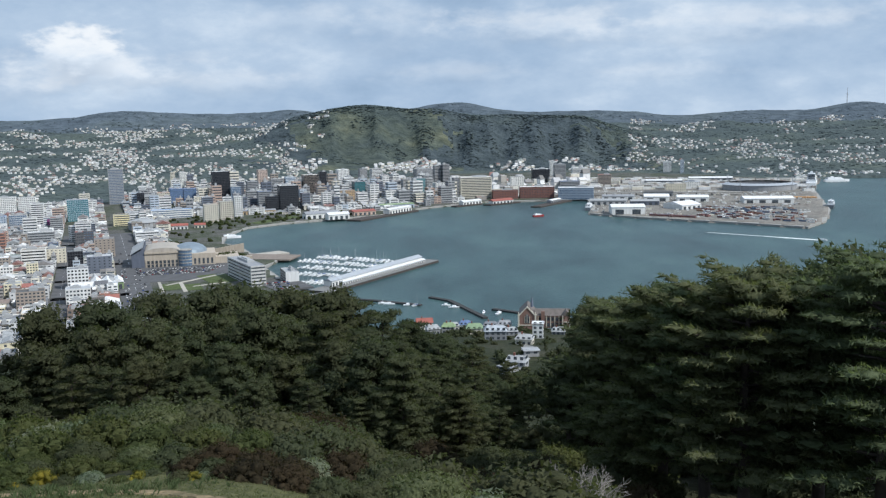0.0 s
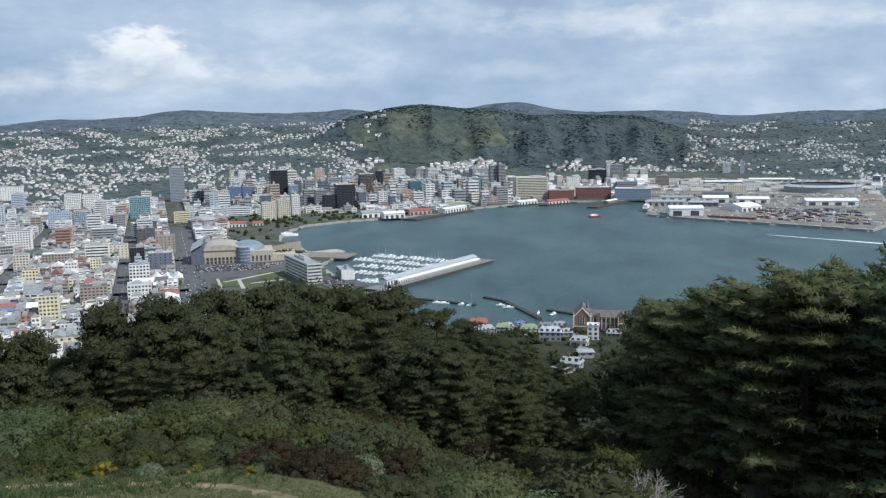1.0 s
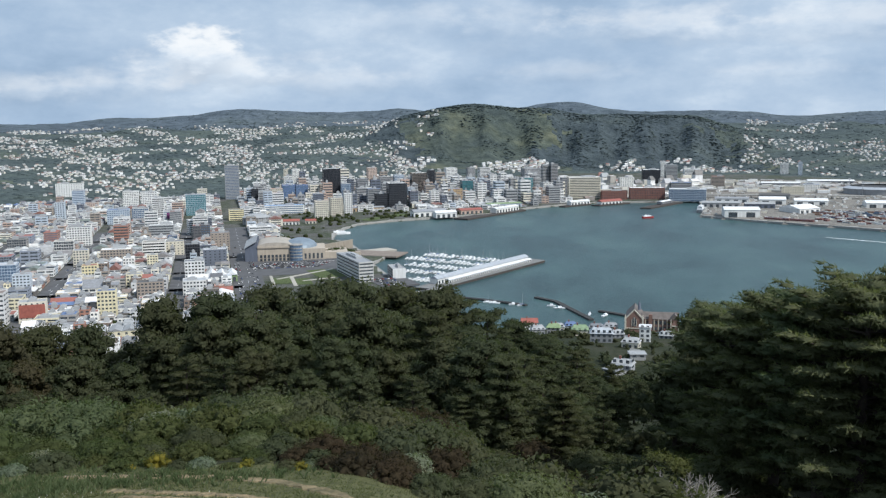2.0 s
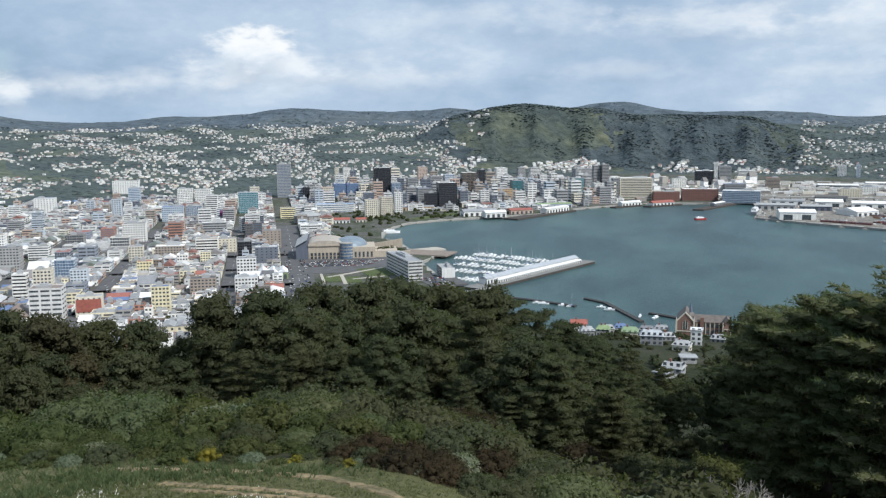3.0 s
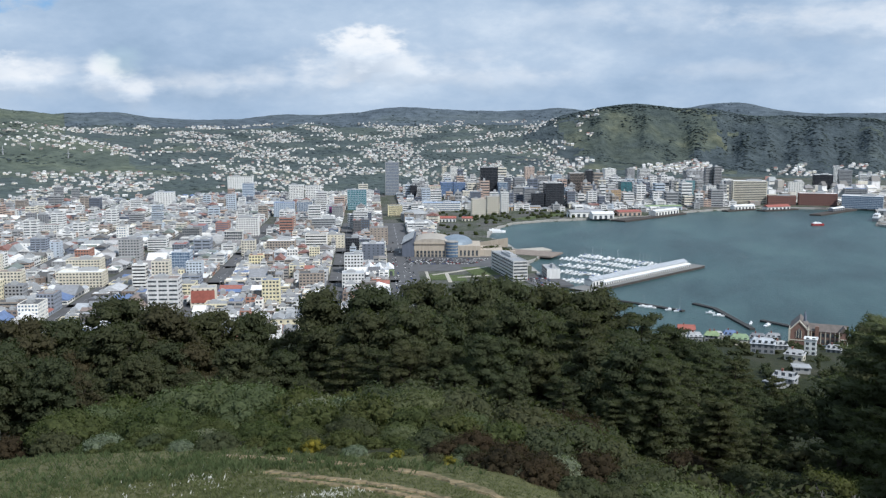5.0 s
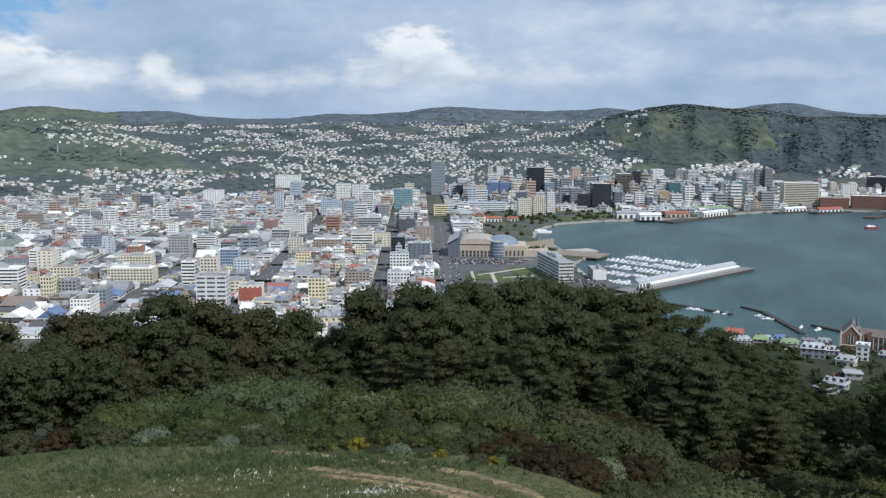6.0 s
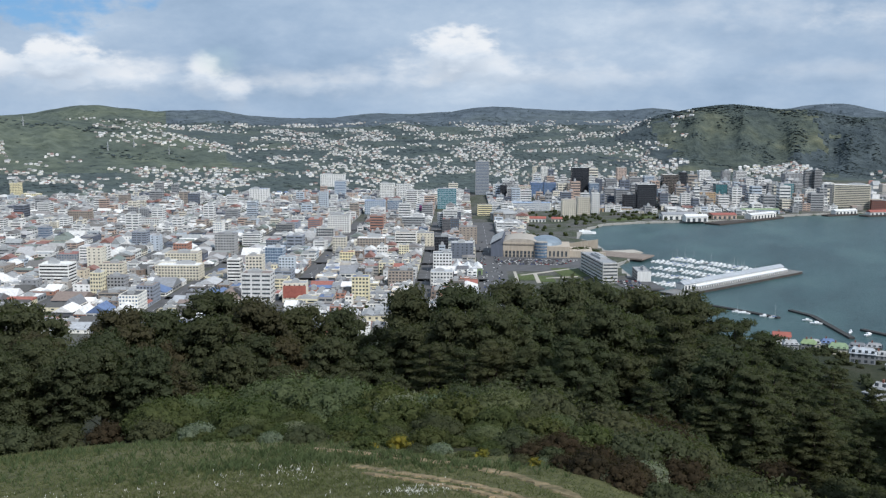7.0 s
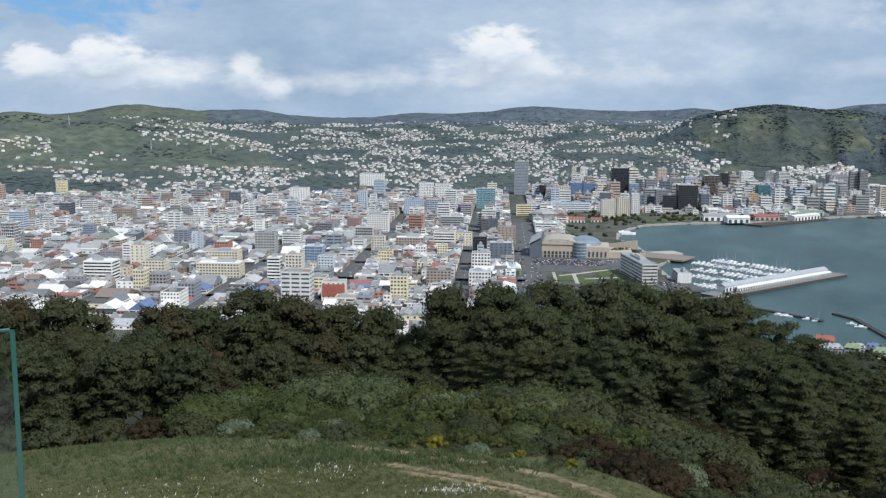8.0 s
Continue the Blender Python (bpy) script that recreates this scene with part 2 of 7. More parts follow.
G_BLUE = glazing("blue_window_glass", (0.06, 0.10, 0.16), (0.15, 0.21, 0.29))
G_TEAL = glazing("teal_window_glass", (0.03, 0.11, 0.13), (0.09, 0.24, 0.27))
G_BLACK = glazing("black_window_glass", (0.012, 0.014, 0.018), (0.035, 0.038, 0.045))
PLANT = plain("rooftop_plant_metal", (0.42, 0.43, 0.44), 0.5, 0.2)
CONCRETE = plain("quay_concrete", (0.33, 0.32, 0.30), 0.9, 0, 0.35, 0.3)
TIMBER = plain("dark_wharf_timber", (0.07, 0.06, 0.055), 0.9, 0, 0.4, 0.8)
ROCK = plain("breakwater_rock", (0.055, 0.055, 0.055), 0.95, 0, 0.5, 1.5)
ASPHALT = plain("road_asphalt", (0.10, 0.10, 0.105), 0.9, 0, 0.3, 0.12)
PAVING = plain("pale_paving", (0.42, 0.39, 0.34), 0.9, 0, 0.25, 0.2)
LAWN = land("park_lawn", [(0.075, 0.10, 0.04), (0.10, 0.125, 0.055)], 0.05, 0.6)
GELCOAT = plain("white_gelcoat", (0.80, 0.81, 0.82), 0.25, 0, 0.06, 1.0)
SPAR = plain("pale_mast_alloy", (0.62, 0.62, 0.62), 0.4, 0.3, 0.1, 1.0)
STONE = masonry("sandstone_cladding", [(0.44, 0.38, 0.31), (0.48, 0.42, 0.35)])
WATER = water_material()
TOWN_GROUND = land("town_ground", [(0.07, 0.07, 0.072), (0.12, 0.118, 0.116), (0.055, 0.068, 0.042), (0.15, 0.147, 0.142)], 0.02, 0.25)
PORT_GROUND = land("port_yard", [(0.15, 0.145, 0.14), (0.24, 0.225, 0.215), (0.18, 0.16, 0.15)], 0.02, 0.2)
# suburb and hill colours: distance haze is mixed in as blue-grey, strongest on FAR_GROUND
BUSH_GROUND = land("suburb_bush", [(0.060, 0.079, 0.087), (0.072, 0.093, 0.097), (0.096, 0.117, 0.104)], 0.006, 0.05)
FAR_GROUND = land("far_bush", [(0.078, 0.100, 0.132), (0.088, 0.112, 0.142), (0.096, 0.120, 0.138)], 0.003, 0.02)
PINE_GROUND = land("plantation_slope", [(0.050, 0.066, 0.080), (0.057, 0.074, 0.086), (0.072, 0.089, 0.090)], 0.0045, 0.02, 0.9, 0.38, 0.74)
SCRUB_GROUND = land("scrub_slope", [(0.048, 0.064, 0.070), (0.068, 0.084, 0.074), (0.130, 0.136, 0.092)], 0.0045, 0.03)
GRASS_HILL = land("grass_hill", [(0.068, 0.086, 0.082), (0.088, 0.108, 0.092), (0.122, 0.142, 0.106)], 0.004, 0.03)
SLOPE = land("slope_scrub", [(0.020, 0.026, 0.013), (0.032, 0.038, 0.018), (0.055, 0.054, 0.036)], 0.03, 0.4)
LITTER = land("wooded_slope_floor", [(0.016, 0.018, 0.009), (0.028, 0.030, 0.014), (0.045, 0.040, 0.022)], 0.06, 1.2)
GRASS = land("rough_grass", [(0.078, 0.082, 0.036), (0.100, 0.102, 0.046), (0.145, 0.130, 0.070)], 0.10, 2.2)
DIRT = land("track_clay", [(0.20, 0.15, 0.095), (0.27, 0.21, 0.13), (0.13, 0.115, 0.065)], 0.25, 2.5)
BARK = plain("bark", (0.07, 0.055, 0.045), 0.95, 0, 0.5, 1.5)
DEADWOOD = plain("dead_grey_wood", (0.24, 0.22, 0.20), 0.95, 0, 0.3, 3.0)
PINE = foliage("pine_needles", (0.059, 0.067, 0.042), (0.07, 0.079, 0.049), (0.086, 0.096, 0.06))
RUSTPINE = foliage("rusty_pine_needles", (0.069, 0.062, 0.04), (0.08, 0.072, 0.047), (0.096, 0.087, 0.059))
OLIVETREE = foliage("dark_olive_leaves", (0.066, 0.074, 0.044), (0.079, 0.088, 0.052), (0.098, 0.107, 0.069))
CYPRESS = foliage("cypress_sprays", (0.105, 0.122, 0.075), (0.124, 0.143, 0.088), (0.156, 0.176, 0.109))
BROADLEAF = foliage("broad_leaves", (0.063, 0.076, 0.032), (0.078, 0.093, 0.04), (0.107, 0.123, 0.057), 0.75, 0.4)
OLIVELEAF = foliage("olive_leaves", (0.094, 0.11, 0.059), (0.115, 0.133, 0.072), (0.15, 0.168, 0.101), 0.75, 0.4)
GREYLEAF = foliage("grey_green_leaves", (0.12, 0.14, 0.1), (0.17, 0.19, 0.145), (0.24, 0.26, 0.21), 0.6, 0.5)
BROWNLEAF = foliage("russet_scrub", (0.046, 0.036, 0.026), (0.056, 0.042, 0.030), (0.070, 0.054, 0.036), 0.85, 0.5)
GORSE = foliage("yellow_flowers", (0.06, 0.075, 0.025), (0.11, 0.11, 0.03), (0.34, 0.28, 0.05), 0.7, 3.0)
BLADE = foliage("grass_blades", (0.098, 0.106, 0.052), (0.126, 0.133, 0.066), (0.19, 0.18, 0.105), 0.7, 0.3)
WEED = foliage("tall_weeds", (0.08, 0.1, 0.054), (0.1, 0.122, 0.066), (0.14, 0.155, 0.092), 0.7, 0.3)
DAISY = plain("white_petals", (0.75, 0.75, 0.70), 0.8)
# crown greens pulled towards blue-grey to include the distance haze
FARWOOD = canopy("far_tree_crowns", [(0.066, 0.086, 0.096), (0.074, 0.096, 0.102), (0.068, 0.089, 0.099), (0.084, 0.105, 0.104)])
TOWN_TREE = foliage("town_tree_leaves", (0.036, 0.050, 0.026), (0.050, 0.066, 0.032), (0.066, 0.084, 0.040), 0.9, 0.3)
# ---- the lie of the land (x right, y ahead, metres; azimuths in degrees to the left of y) ----
FAR_RIDGE = [-12, 48, 4, 17, -12, 20, 20, 16, 68, 31, 15, 43, 27, 33, 51, 14, 21, -5, -1, 32, 20, 54, 7, -1, 5]
WOODED_HILL = [0, 10, 32, 73, 67, 77, 68, 97, 90, 110, 92, 75, 22]
LEFT_RIDGE = [0, 0, 34, 53, 66, 74, 98, 23, 0]
SHORE = [(900, 500), (420, 640), (200, 745), (60, 788), (-70, 800), (-118, 870), (-117, 1016), (-144, 990), (-173, 1059), (-223, 1182), (-213, 1264), (-263, 1303), (-297, 1385), (-327, 1412), (-343, 1522), (-330, 1615), (-280, 1672), (-244, 1696), (-117, 1783), (-57, 1885), (22, 1960), (94, 2015), (213, 2030), (308, 2034), (295, 1878), (269, 1754), (351, 1673), (477, 1581), (576, 1499), (635, 1577), (713, 1752), (859, 2211), (1005, 2545), (1181, 2549), (2600, 2300), (2600, 500)]


def smooth(a, b, v):
    s = np.clip((np.asarray(v, float) - a) / (b - a), 0, 1)
    return s * s * (3 - 2 * s)


def ridge(az, r, heights, az0, step, width, r0, depth):
    """A ridge of evenly spaced round summits at the distance r0."""
    z = 0 * az
    for k, h in enumerate(heights):
        z = z + h * np.exp(-((az - az0 - k * step) / width) ** 2)
    return z * np.exp(-((r - r0) / depth) ** 2)


def wet(x, y):
    """Whether one place lies in the harbour."""
    inside = False
    for (x0, y0), (x1, y1) in zip(SHORE, SHORE[1:] + SHORE[:1]):
        if (y0 > y) != (y1 > y) and x < (x1 - x0) * (y - y0) / (y1 - y0) + x0:
            inside = not inside
    return inside


def in_harbour(x, y):
    if np.ndim(x) == 0:
        return wet(float(x), float(y))
    inside = np.zeros(np.shape(x), bool)
    for (x0, y0), (x1, y1) in zip(SHORE, SHORE[1:] + SHORE[:1]):
        if y0 != y1:
            inside ^= ((y0 > y) != (y1 > y)) & (x < (x1 - x0) * (y - y0) / (y1 - y0) + x0)
    return inside


def suburb_start(az):
    return np.interp(az, [-25, -18, -12, 0, 8, 14, 22, 34, 50], [2750, 2850, 3050, 3100, 2950, 2500, 2250, 2200, 2300])


def ground_height(x, y):
    x, y = np.asarray(x, float), np.asarray(y, float)
    r, az = np.hypot(x, y), np.degrees(np.arctan2(-x, y))
    near = np.interp(r, [0, 10, 40, 60, 80, 120, 300, 600, 740], [181.5, 180, 173.5, 169.2, 163.5, 150, 96, 28, 0])
    near = near - 7 * smooth(14, -4, az) * np.exp(-((r - 75) / 40) ** 2)
    spur = np.interp(r, [500, 600, 700, 735, 785, 800], [62, 46, 30, 23, 2, 0]) * smooth(-14, -9, az) * smooth(7, 4, az)
    start = suburb_start(az)
    s = np.clip((r - start) / (4300 - start), 0, 1.2)
    z = 4 + 130 * s ** 1.1
    z = z + ridge(az, r, FAR_RIDGE, -27, 3.25, 2.4, 4650, 330)
    z = z + ridge(az, r, WOODED_HILL, -14.5, 2.1, 1.7, 3750, 310)
    z = z + ridge(az, r, LEFT_RIDGE, 30, 3, 2.4, 3250, 380)
    spurs = 14 * np.sin(2.1 * az + 0.0035 * (r - 3400)) + 8 * np.sin(4.7 * az + 1.3 - 0.005 * r)
    z = z + spurs * (np.exp(-((r - 3450) / 190) ** 2) * smooth(-13, -9, az) * smooth(9.5, 6, az) + 0.3 * np.exp(-((r - 2950) / 170) ** 2) * smooth(30, 36, az))
    z = np.maximum(np.maximum(near, spur), z)
    return np.where(in_harbour(x, y) & (r > 650), -7.0, z)


def grass_edge(az):
    """How far the open grass reaches from the lookout before the scrub begins."""
    return np.interp(az, [-8, 0, 10, 17, 25, 30, 36, 42, 50], [40, 41, 44, 48.5, 53.5, 56.5, 62, 69, 73])


# ---- mesh helpers ----
def mesh_of(name, verts, faces, mats, slots=None, flat=True):
    """A mesh from arrays: all faces have the same number of corners."""
    verts, faces = np.asarray(verts, np.float32), np.asarray(faces, np.int32)
    me = bpy.data.meshes.new(name)
    n, k = faces.shape
    me.vertices.add(len(verts))
    me.vertices.foreach_set("co", verts.ravel())
    me.loops.add(n * k)
    me.loops.foreach_set("vertex_index", faces.ravel())
    me.polygons.add(n)
    me.polygons.foreach_set("loop_start", np.arange(0, n * k, k, dtype=np.int32))
    me.polygons.foreach_set("loop_total", np.full(n, k, np.int32))
    for m in mats if isinstance(mats, (list, tuple)) else [mats]:
        me.materials.append(m)
    if slots is not None:
        me.polygons.foreach_set("material_index", np.asarray(slots, np.int32))
    me.polygons.foreach_set("use_smooth", np.full(n, not flat, bool))
    me.update(calc_edges=True)
    me.validate()
    return me


BOX_F = np.array([(0, 3, 2, 1), (4, 5, 6, 7), (0, 1, 5, 4), (1, 2, 6, 5), (2, 3, 7, 6), (3, 0, 4, 7)])


class Solid:
    """Gathers boxes, prisms and cylinders into one mesh."""

    def __init__(self):
        self.v, self.f, self.s = [], [], []

    def quads(self, verts, faces, slot=0):
        n = len(self.v)
        self.v.extend([tuple(p) for p in verts])
        self.f.extend([tuple(n + i for i in f) for f in faces])
        self.s.extend([slot] * len(faces))
        return self

    def box(self, x0, x1, y0, y1, z0, z1, slot=0, taper=0.0):
        t = taper
        return self.quads([(x0, y0, z0), (x1, y0, z0), (x1, y1, z0), (x0, y1, z0), (x0 + t, y0 + t, z1), (x1 - t, y0 + t, z1), (x1 - t, y1 - t, z1), (x0 + t, y1 - t, z1)], BOX_F, slot)

    def gable(self, x0, x1, y0, y1, z0, z1, along="x", slot=0, hip=0.0):
        """A pitched roof, ridge along x or y, on the eaves height z0; hip draws the ridge's ends in."""
        if along == "x":
            m = (y0 + y1) / 2
            top = [(x0 + hip, m, z1), (x1 - hip, m, z1)]
            v = [(x0, y0, z0), (x1, y0, z0), (x1, y1, z0), (x0, y1, z0)] + top
            return self.quads(v, [(0, 1, 5, 4), (2, 3, 4, 5), (1, 2, 5, 5), (3, 0, 4, 4), (3, 2, 1, 0)], slot)
        m = (x0 + x1) / 2
        v = [(x0, y0, z0), (x1, y0, z0), (x1, y1, z0), (x0, y1, z0), (m, y0 + hip, z1), (m, y1 - hip, z1)]
        return self.quads(v, [(1, 2, 5, 4), (3, 0, 4, 5), (0, 1, 4, 4), (2, 3, 5, 5), (3, 2, 1, 0)], slot)

    def tube(self, points, radii, sides=7, slot=0):
        rings = []
        for i, (p, r) in enumerate(zip(points, radii)):
            a, b = Vector(points[max(i - 1, 0)]), Vector(points[min(i + 1, len(points) - 1)])
            w = (b - a).normalized()
            u = w.orthogonal().normalized()
            q = w.cross(u)
            n = len(self.v)
            for k in range(sides):
                c = 2 * math.pi * k / sides
                self.v.append(tuple(Vector(p) + (u * math.cos(c) + q * math.sin(c)) * r))
            rings.append(range(n, n + sides))
        for a, b in zip(rings, rings[1:]):
            for k in range(sides):
                self.f.append((a[k], a[(k + 1) % sides], b[(k + 1) % sides], b[k]))
                self.s.append(slot)
        return self

    def prism(self, outline, z0, z1, slot=0):
        n = len(self.v)
        k = len(outline)
        self.v.extend([(x, y, z0) for x, y in outline] + [(x, y, z1) for x, y in outline])
        for i in range(k):
            j = (i + 1) % k
            self.f.append((n + i, n + j, n + k + j, n + k + i))
            self.s.append(slot)
        self.f.append(tuple(n + k + i for i in range(k)))
        self.s.append(slot)
        return self

    def mesh(self, name, mats, smooth=False):
        me = bpy.data.meshes.new(name)
        faces = [tuple(dict.fromkeys(f)) for f in self.f]
        me.from_pydata(self.v, [], faces)
        for m in mats if isinstance(mats, (list, tuple)) else [mats]:
            me.materials.append(m)
        me.polygons.foreach_set("material_index", np.array(self.s, np.int32))
        if smooth:
            me.polygons.foreach_set("use_smooth", np.ones(len(faces), bool))
        me.update()
        return me


def part(name, me, parent, label="", at=None):
    ob = new(name, me)
    ob.parent = parent
    if at is not None:
        ob.location = at
    return tagged(ob, label)


def thing(name, m, label, category, group="", kind=""):
    ob = new(name)
    ob.empty_display_size = 1.0
    ob.matrix_world = m
    return tagged(ob, label, category, group, kind)


def structure(name, me, label, category):
    return tagged(new(name, me), label, category, kind="structure")


def gz(x, y):
    return float(ground_height(x, y))


rng = np.random.default_rng(7)


# ---- ground: one sheet to the horizon ----
def build_ground():
    az = np.concatenate([np.arange(-28, 52, 0.3), np.arange(52, 332, 4.0)])
    r = np.concatenate([np.arange(2, 90, 2.2), np.geomspace(92, 700, 70), np.arange(712, 2800, 14), np.arange(2800, 4960, 24)])
    A, R = np.meshgrid(np.radians(az), r)
    X, Y = -R * np.sin(A), R * np.cos(A)
    Z = ground_height(X, Y)
    rough = np.array([noise.fractal((float(x) / 130, float(y) / 130, 3.0), 1.0, 2.0, 4) for x, y in zip(X.ravel(), Y.ravel())]).reshape(X.shape)
    Z = Z + rough * np.interp(R, [0, 40, 90, 700, 900, 2600, 3300, 4900], [0.1, 0.3, 0.9, 2.0, 0, 0, 2.5, 7]) * (Z > -5)
    Z = np.where((Z > -5) & (Z < 1.5), 1.5, Z)
    n, m = len(r), len(az)
    idx = np.arange(n * m).reshape(n, m)
    nxt = np.roll(idx, -1, axis=1)
    F = np.stack([idx[:-1], nxt[:-1], nxt[1:], idx[1:]], -1).reshape(-1, 4)[:, ::-1]
    V = np.stack([X, Y, Z], -1).reshape(-1, 3)
    centre = len(V)
    Cx = V[F].mean(1)
    r_f, az_f = np.hypot(Cx[:, 0], Cx[:, 1]), np.degrees(np.arctan2(-Cx[:, 0], Cx[:, 1]))
    wob2 = np.array([noise.fractal((x / 90, y / 90, 4.0), 1.0, 2.0, 3) for x, y in Cx[:, :2]])
    wob = np.array([noise.noise((x / 260, y / 260, 8.0)) for x, y in Cx[:, :2]])
    slot = np.full(len(F), 1)
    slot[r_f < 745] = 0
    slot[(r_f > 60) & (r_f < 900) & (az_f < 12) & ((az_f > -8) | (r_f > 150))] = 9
    slot[(r_f < grass_edge(az_f) + 3) & (az_f > -5) & (az_f < 60)] = 2
    # from the suburbs outward the ground colours have haze painted in, bluest beyond 4250 m
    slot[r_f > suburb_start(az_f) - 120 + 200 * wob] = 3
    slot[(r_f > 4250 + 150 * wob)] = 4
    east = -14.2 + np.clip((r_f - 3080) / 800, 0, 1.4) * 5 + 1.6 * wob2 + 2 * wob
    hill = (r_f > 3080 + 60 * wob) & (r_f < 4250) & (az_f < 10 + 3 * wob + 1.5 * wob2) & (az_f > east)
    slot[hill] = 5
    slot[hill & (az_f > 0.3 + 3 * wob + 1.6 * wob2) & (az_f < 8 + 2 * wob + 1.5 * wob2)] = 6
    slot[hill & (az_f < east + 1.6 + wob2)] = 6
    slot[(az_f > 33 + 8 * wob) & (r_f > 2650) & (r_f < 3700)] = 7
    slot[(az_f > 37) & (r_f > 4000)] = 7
    slot[(az_f < -8.5) & (r_f < 2700) & (r_f > 1200)] = 8
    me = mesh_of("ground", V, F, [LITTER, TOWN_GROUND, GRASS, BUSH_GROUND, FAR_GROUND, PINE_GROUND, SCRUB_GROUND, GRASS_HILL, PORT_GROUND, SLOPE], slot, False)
    structure("ground", me, "wooded hill, flat harbour city and bush-covered hills to the horizon", "ground")


build_ground()
s = Solid()
for i in range(24):
    for j in range(16):
        s.quads([(-500 + 140 * i, 600 + 140 * j, 0), (-360 + 140 * i, 600 + 140 * j, 0), (-360 + 140 * i, 740 + 140 * j, 0), (-500 + 140 * i, 740 + 140 * j, 0)], [(0, 1, 2, 3)])
structure("water", s.mesh("water", WATER), "grey-green wind-ruffled harbour water", "water")


# ---- quays along the shore ----
def strip(points, width, z0, z1, side=1.0):
    s = Solid()
    pts = [Vector((*p, 0)) for p in points]
    left, right = [], []
    for i, p in enumerate(pts):
        d = (pts[min(i + 1, len(pts) - 1)] - pts[max(i - 1, 0)]).normalized()
        nrm = Vector((-d.y, d.x, 0)) * side
        left.append(p)
        right.append(p + nrm * width)
    for i in range(len(pts) - 1):
        a, b, c, d = left[i], left[i + 1], right[i + 1], right[i]
        v = [(q.x, q.y, z0) for q in (a, b, c, d)] + [(q.x, q.y, z1) for q in (a, b, c, d)]
        s.quads(v, BOX_F)
    return s


structure("quay_city", strip(SHORE[6:24], 14, -7, 3.4).mesh("quay", CONCRETE), "pale concrete quay edge along the city waterfront", "quay")
structure("quay_port", strip(SHORE[23:33], 16, -7, 3.4).mesh("quay", CONCRETE), "long concrete container wharf edge with dark fender piles", "quay")


# ---- trees and bushes ----
def ball(detail):
    b = bmesh.new()
    bmesh.ops.create_icosphere(b, subdivisions=detail, radius=1)
    v = np.array([q.co[:] for q in b.verts])
    f = np.array([[q.index for q in p.verts] for p in b.faces])
    b.free()
    return v, f


ICO_V, ICO_F = ball(1)
CLUMP_V, CLUMP_F = ball(2)


def leafy(pads, size, per_pad, seed=1, core=0.66, long=1.5, comb=0.0, under=0.3, fine=False):
    """Leaves as small pointed blades through the outer half of lumpy clumps (x, y, z, radius, height), each closed inside by its own uneven mass of twigs."""
    g = np.random.default_rng(seed)
    cv, cf = (CLUMP_V, CLUMP_F) if fine else (ICO_V, ICO_F)
    V, F, N = [], [], []
    n0 = 0
    for x, y, z, a, b in pads:
        n = max(10, int(per_pad * (a * a + 2 * a * b) / 3))
        d = g.normal(size=(n, 3))
        d[:, 2] = np.where(g.random(n) < under, d[:, 2], np.abs(d[:, 2]))
        d /= np.linalg.norm(d, axis=1)[:, None]
        lump = 1 + 0.20 * np.sin(4 * d[:, 0] + x) * np.sin(4.3 * d[:, 1] + y)
        c = d * (g.uniform(0.62, 1.16, n) * lump)[:, None] * (a, a, b) + (x, y, z)
        nrm = d + g.normal(scale=0.55, size=(n, 3))
        nrm /= np.linalg.norm(nrm, axis=1)[:, None]
        u = np.cross(nrm, g.normal(size=(n, 3)))
        if comb:
            out = np.stack([c[:, 0], c[:, 1], 0.35 * np.hypot(c[:, 0], c[:, 1])], 1)
            out /= np.linalg.norm(out, axis=1)[:, None] + 1e-9
            u = u + comb * out
            u -= nrm * (u * nrm).sum(1)[:, None]
        u /= np.linalg.norm(u, axis=1)[:, None] + 1e-9
        w = np.cross(nrm, u)
        l = size * g.uniform(0.6, 1.3, n)[:, None]
        V.append(np.stack([c + w * l / 2, c - w * l / 2, c + u * l * long], 1).reshape(-1, 3))
        soft = d / (1, 1, max(0.45, b / a)) * 0.7 + nrm * 0.3 + (0, 0, 0.45)
        N.append(np.repeat(soft / np.linalg.norm(soft, axis=1)[:, None], 3, 0))
        F.append(np.arange(n * 3).reshape(n, 3) + n0)
        n0 += n * 3
        lump = 1 + 0.20 * np.sin(4 * cv[:, 0] + x) * np.sin(4.3 * cv[:, 1] + y) + 0.10 * g.normal(size=len(cv))
        V.append(cv * lump[:, None] * (a * core, a * core, b * core) + (x, y, z))
        up = cv / (1, 1, max(0.45, b / a)) + 0.35 * g.normal(size=cv.shape)
        N.append(up / np.linalg.norm(up, axis=1)[:, None])
        F.append(cf + n0)
        n0 += len(cv)
    return np.concatenate(V), np.concatenate(F), np.concatenate(N)


def leaf_mesh(name, V, F, mat, N):
    me = mesh_of(name, V, F, mat, None, False)
    me.normals_split_custom_set_from_vertices(N.astype(np.float32).tolist())
    return me


def tree_of(name, s, leaves, mat, label, group, bark="dark fissured bark"):
    ob = new(name)
    part("trunk", s.mesh("trunk", BARK, True), ob, bark)
    V, F, N = leaves
    part("crown", leaf_mesh("crown", V, F, mat, N), ob)
    return tagged(ob, label, "tree", group)


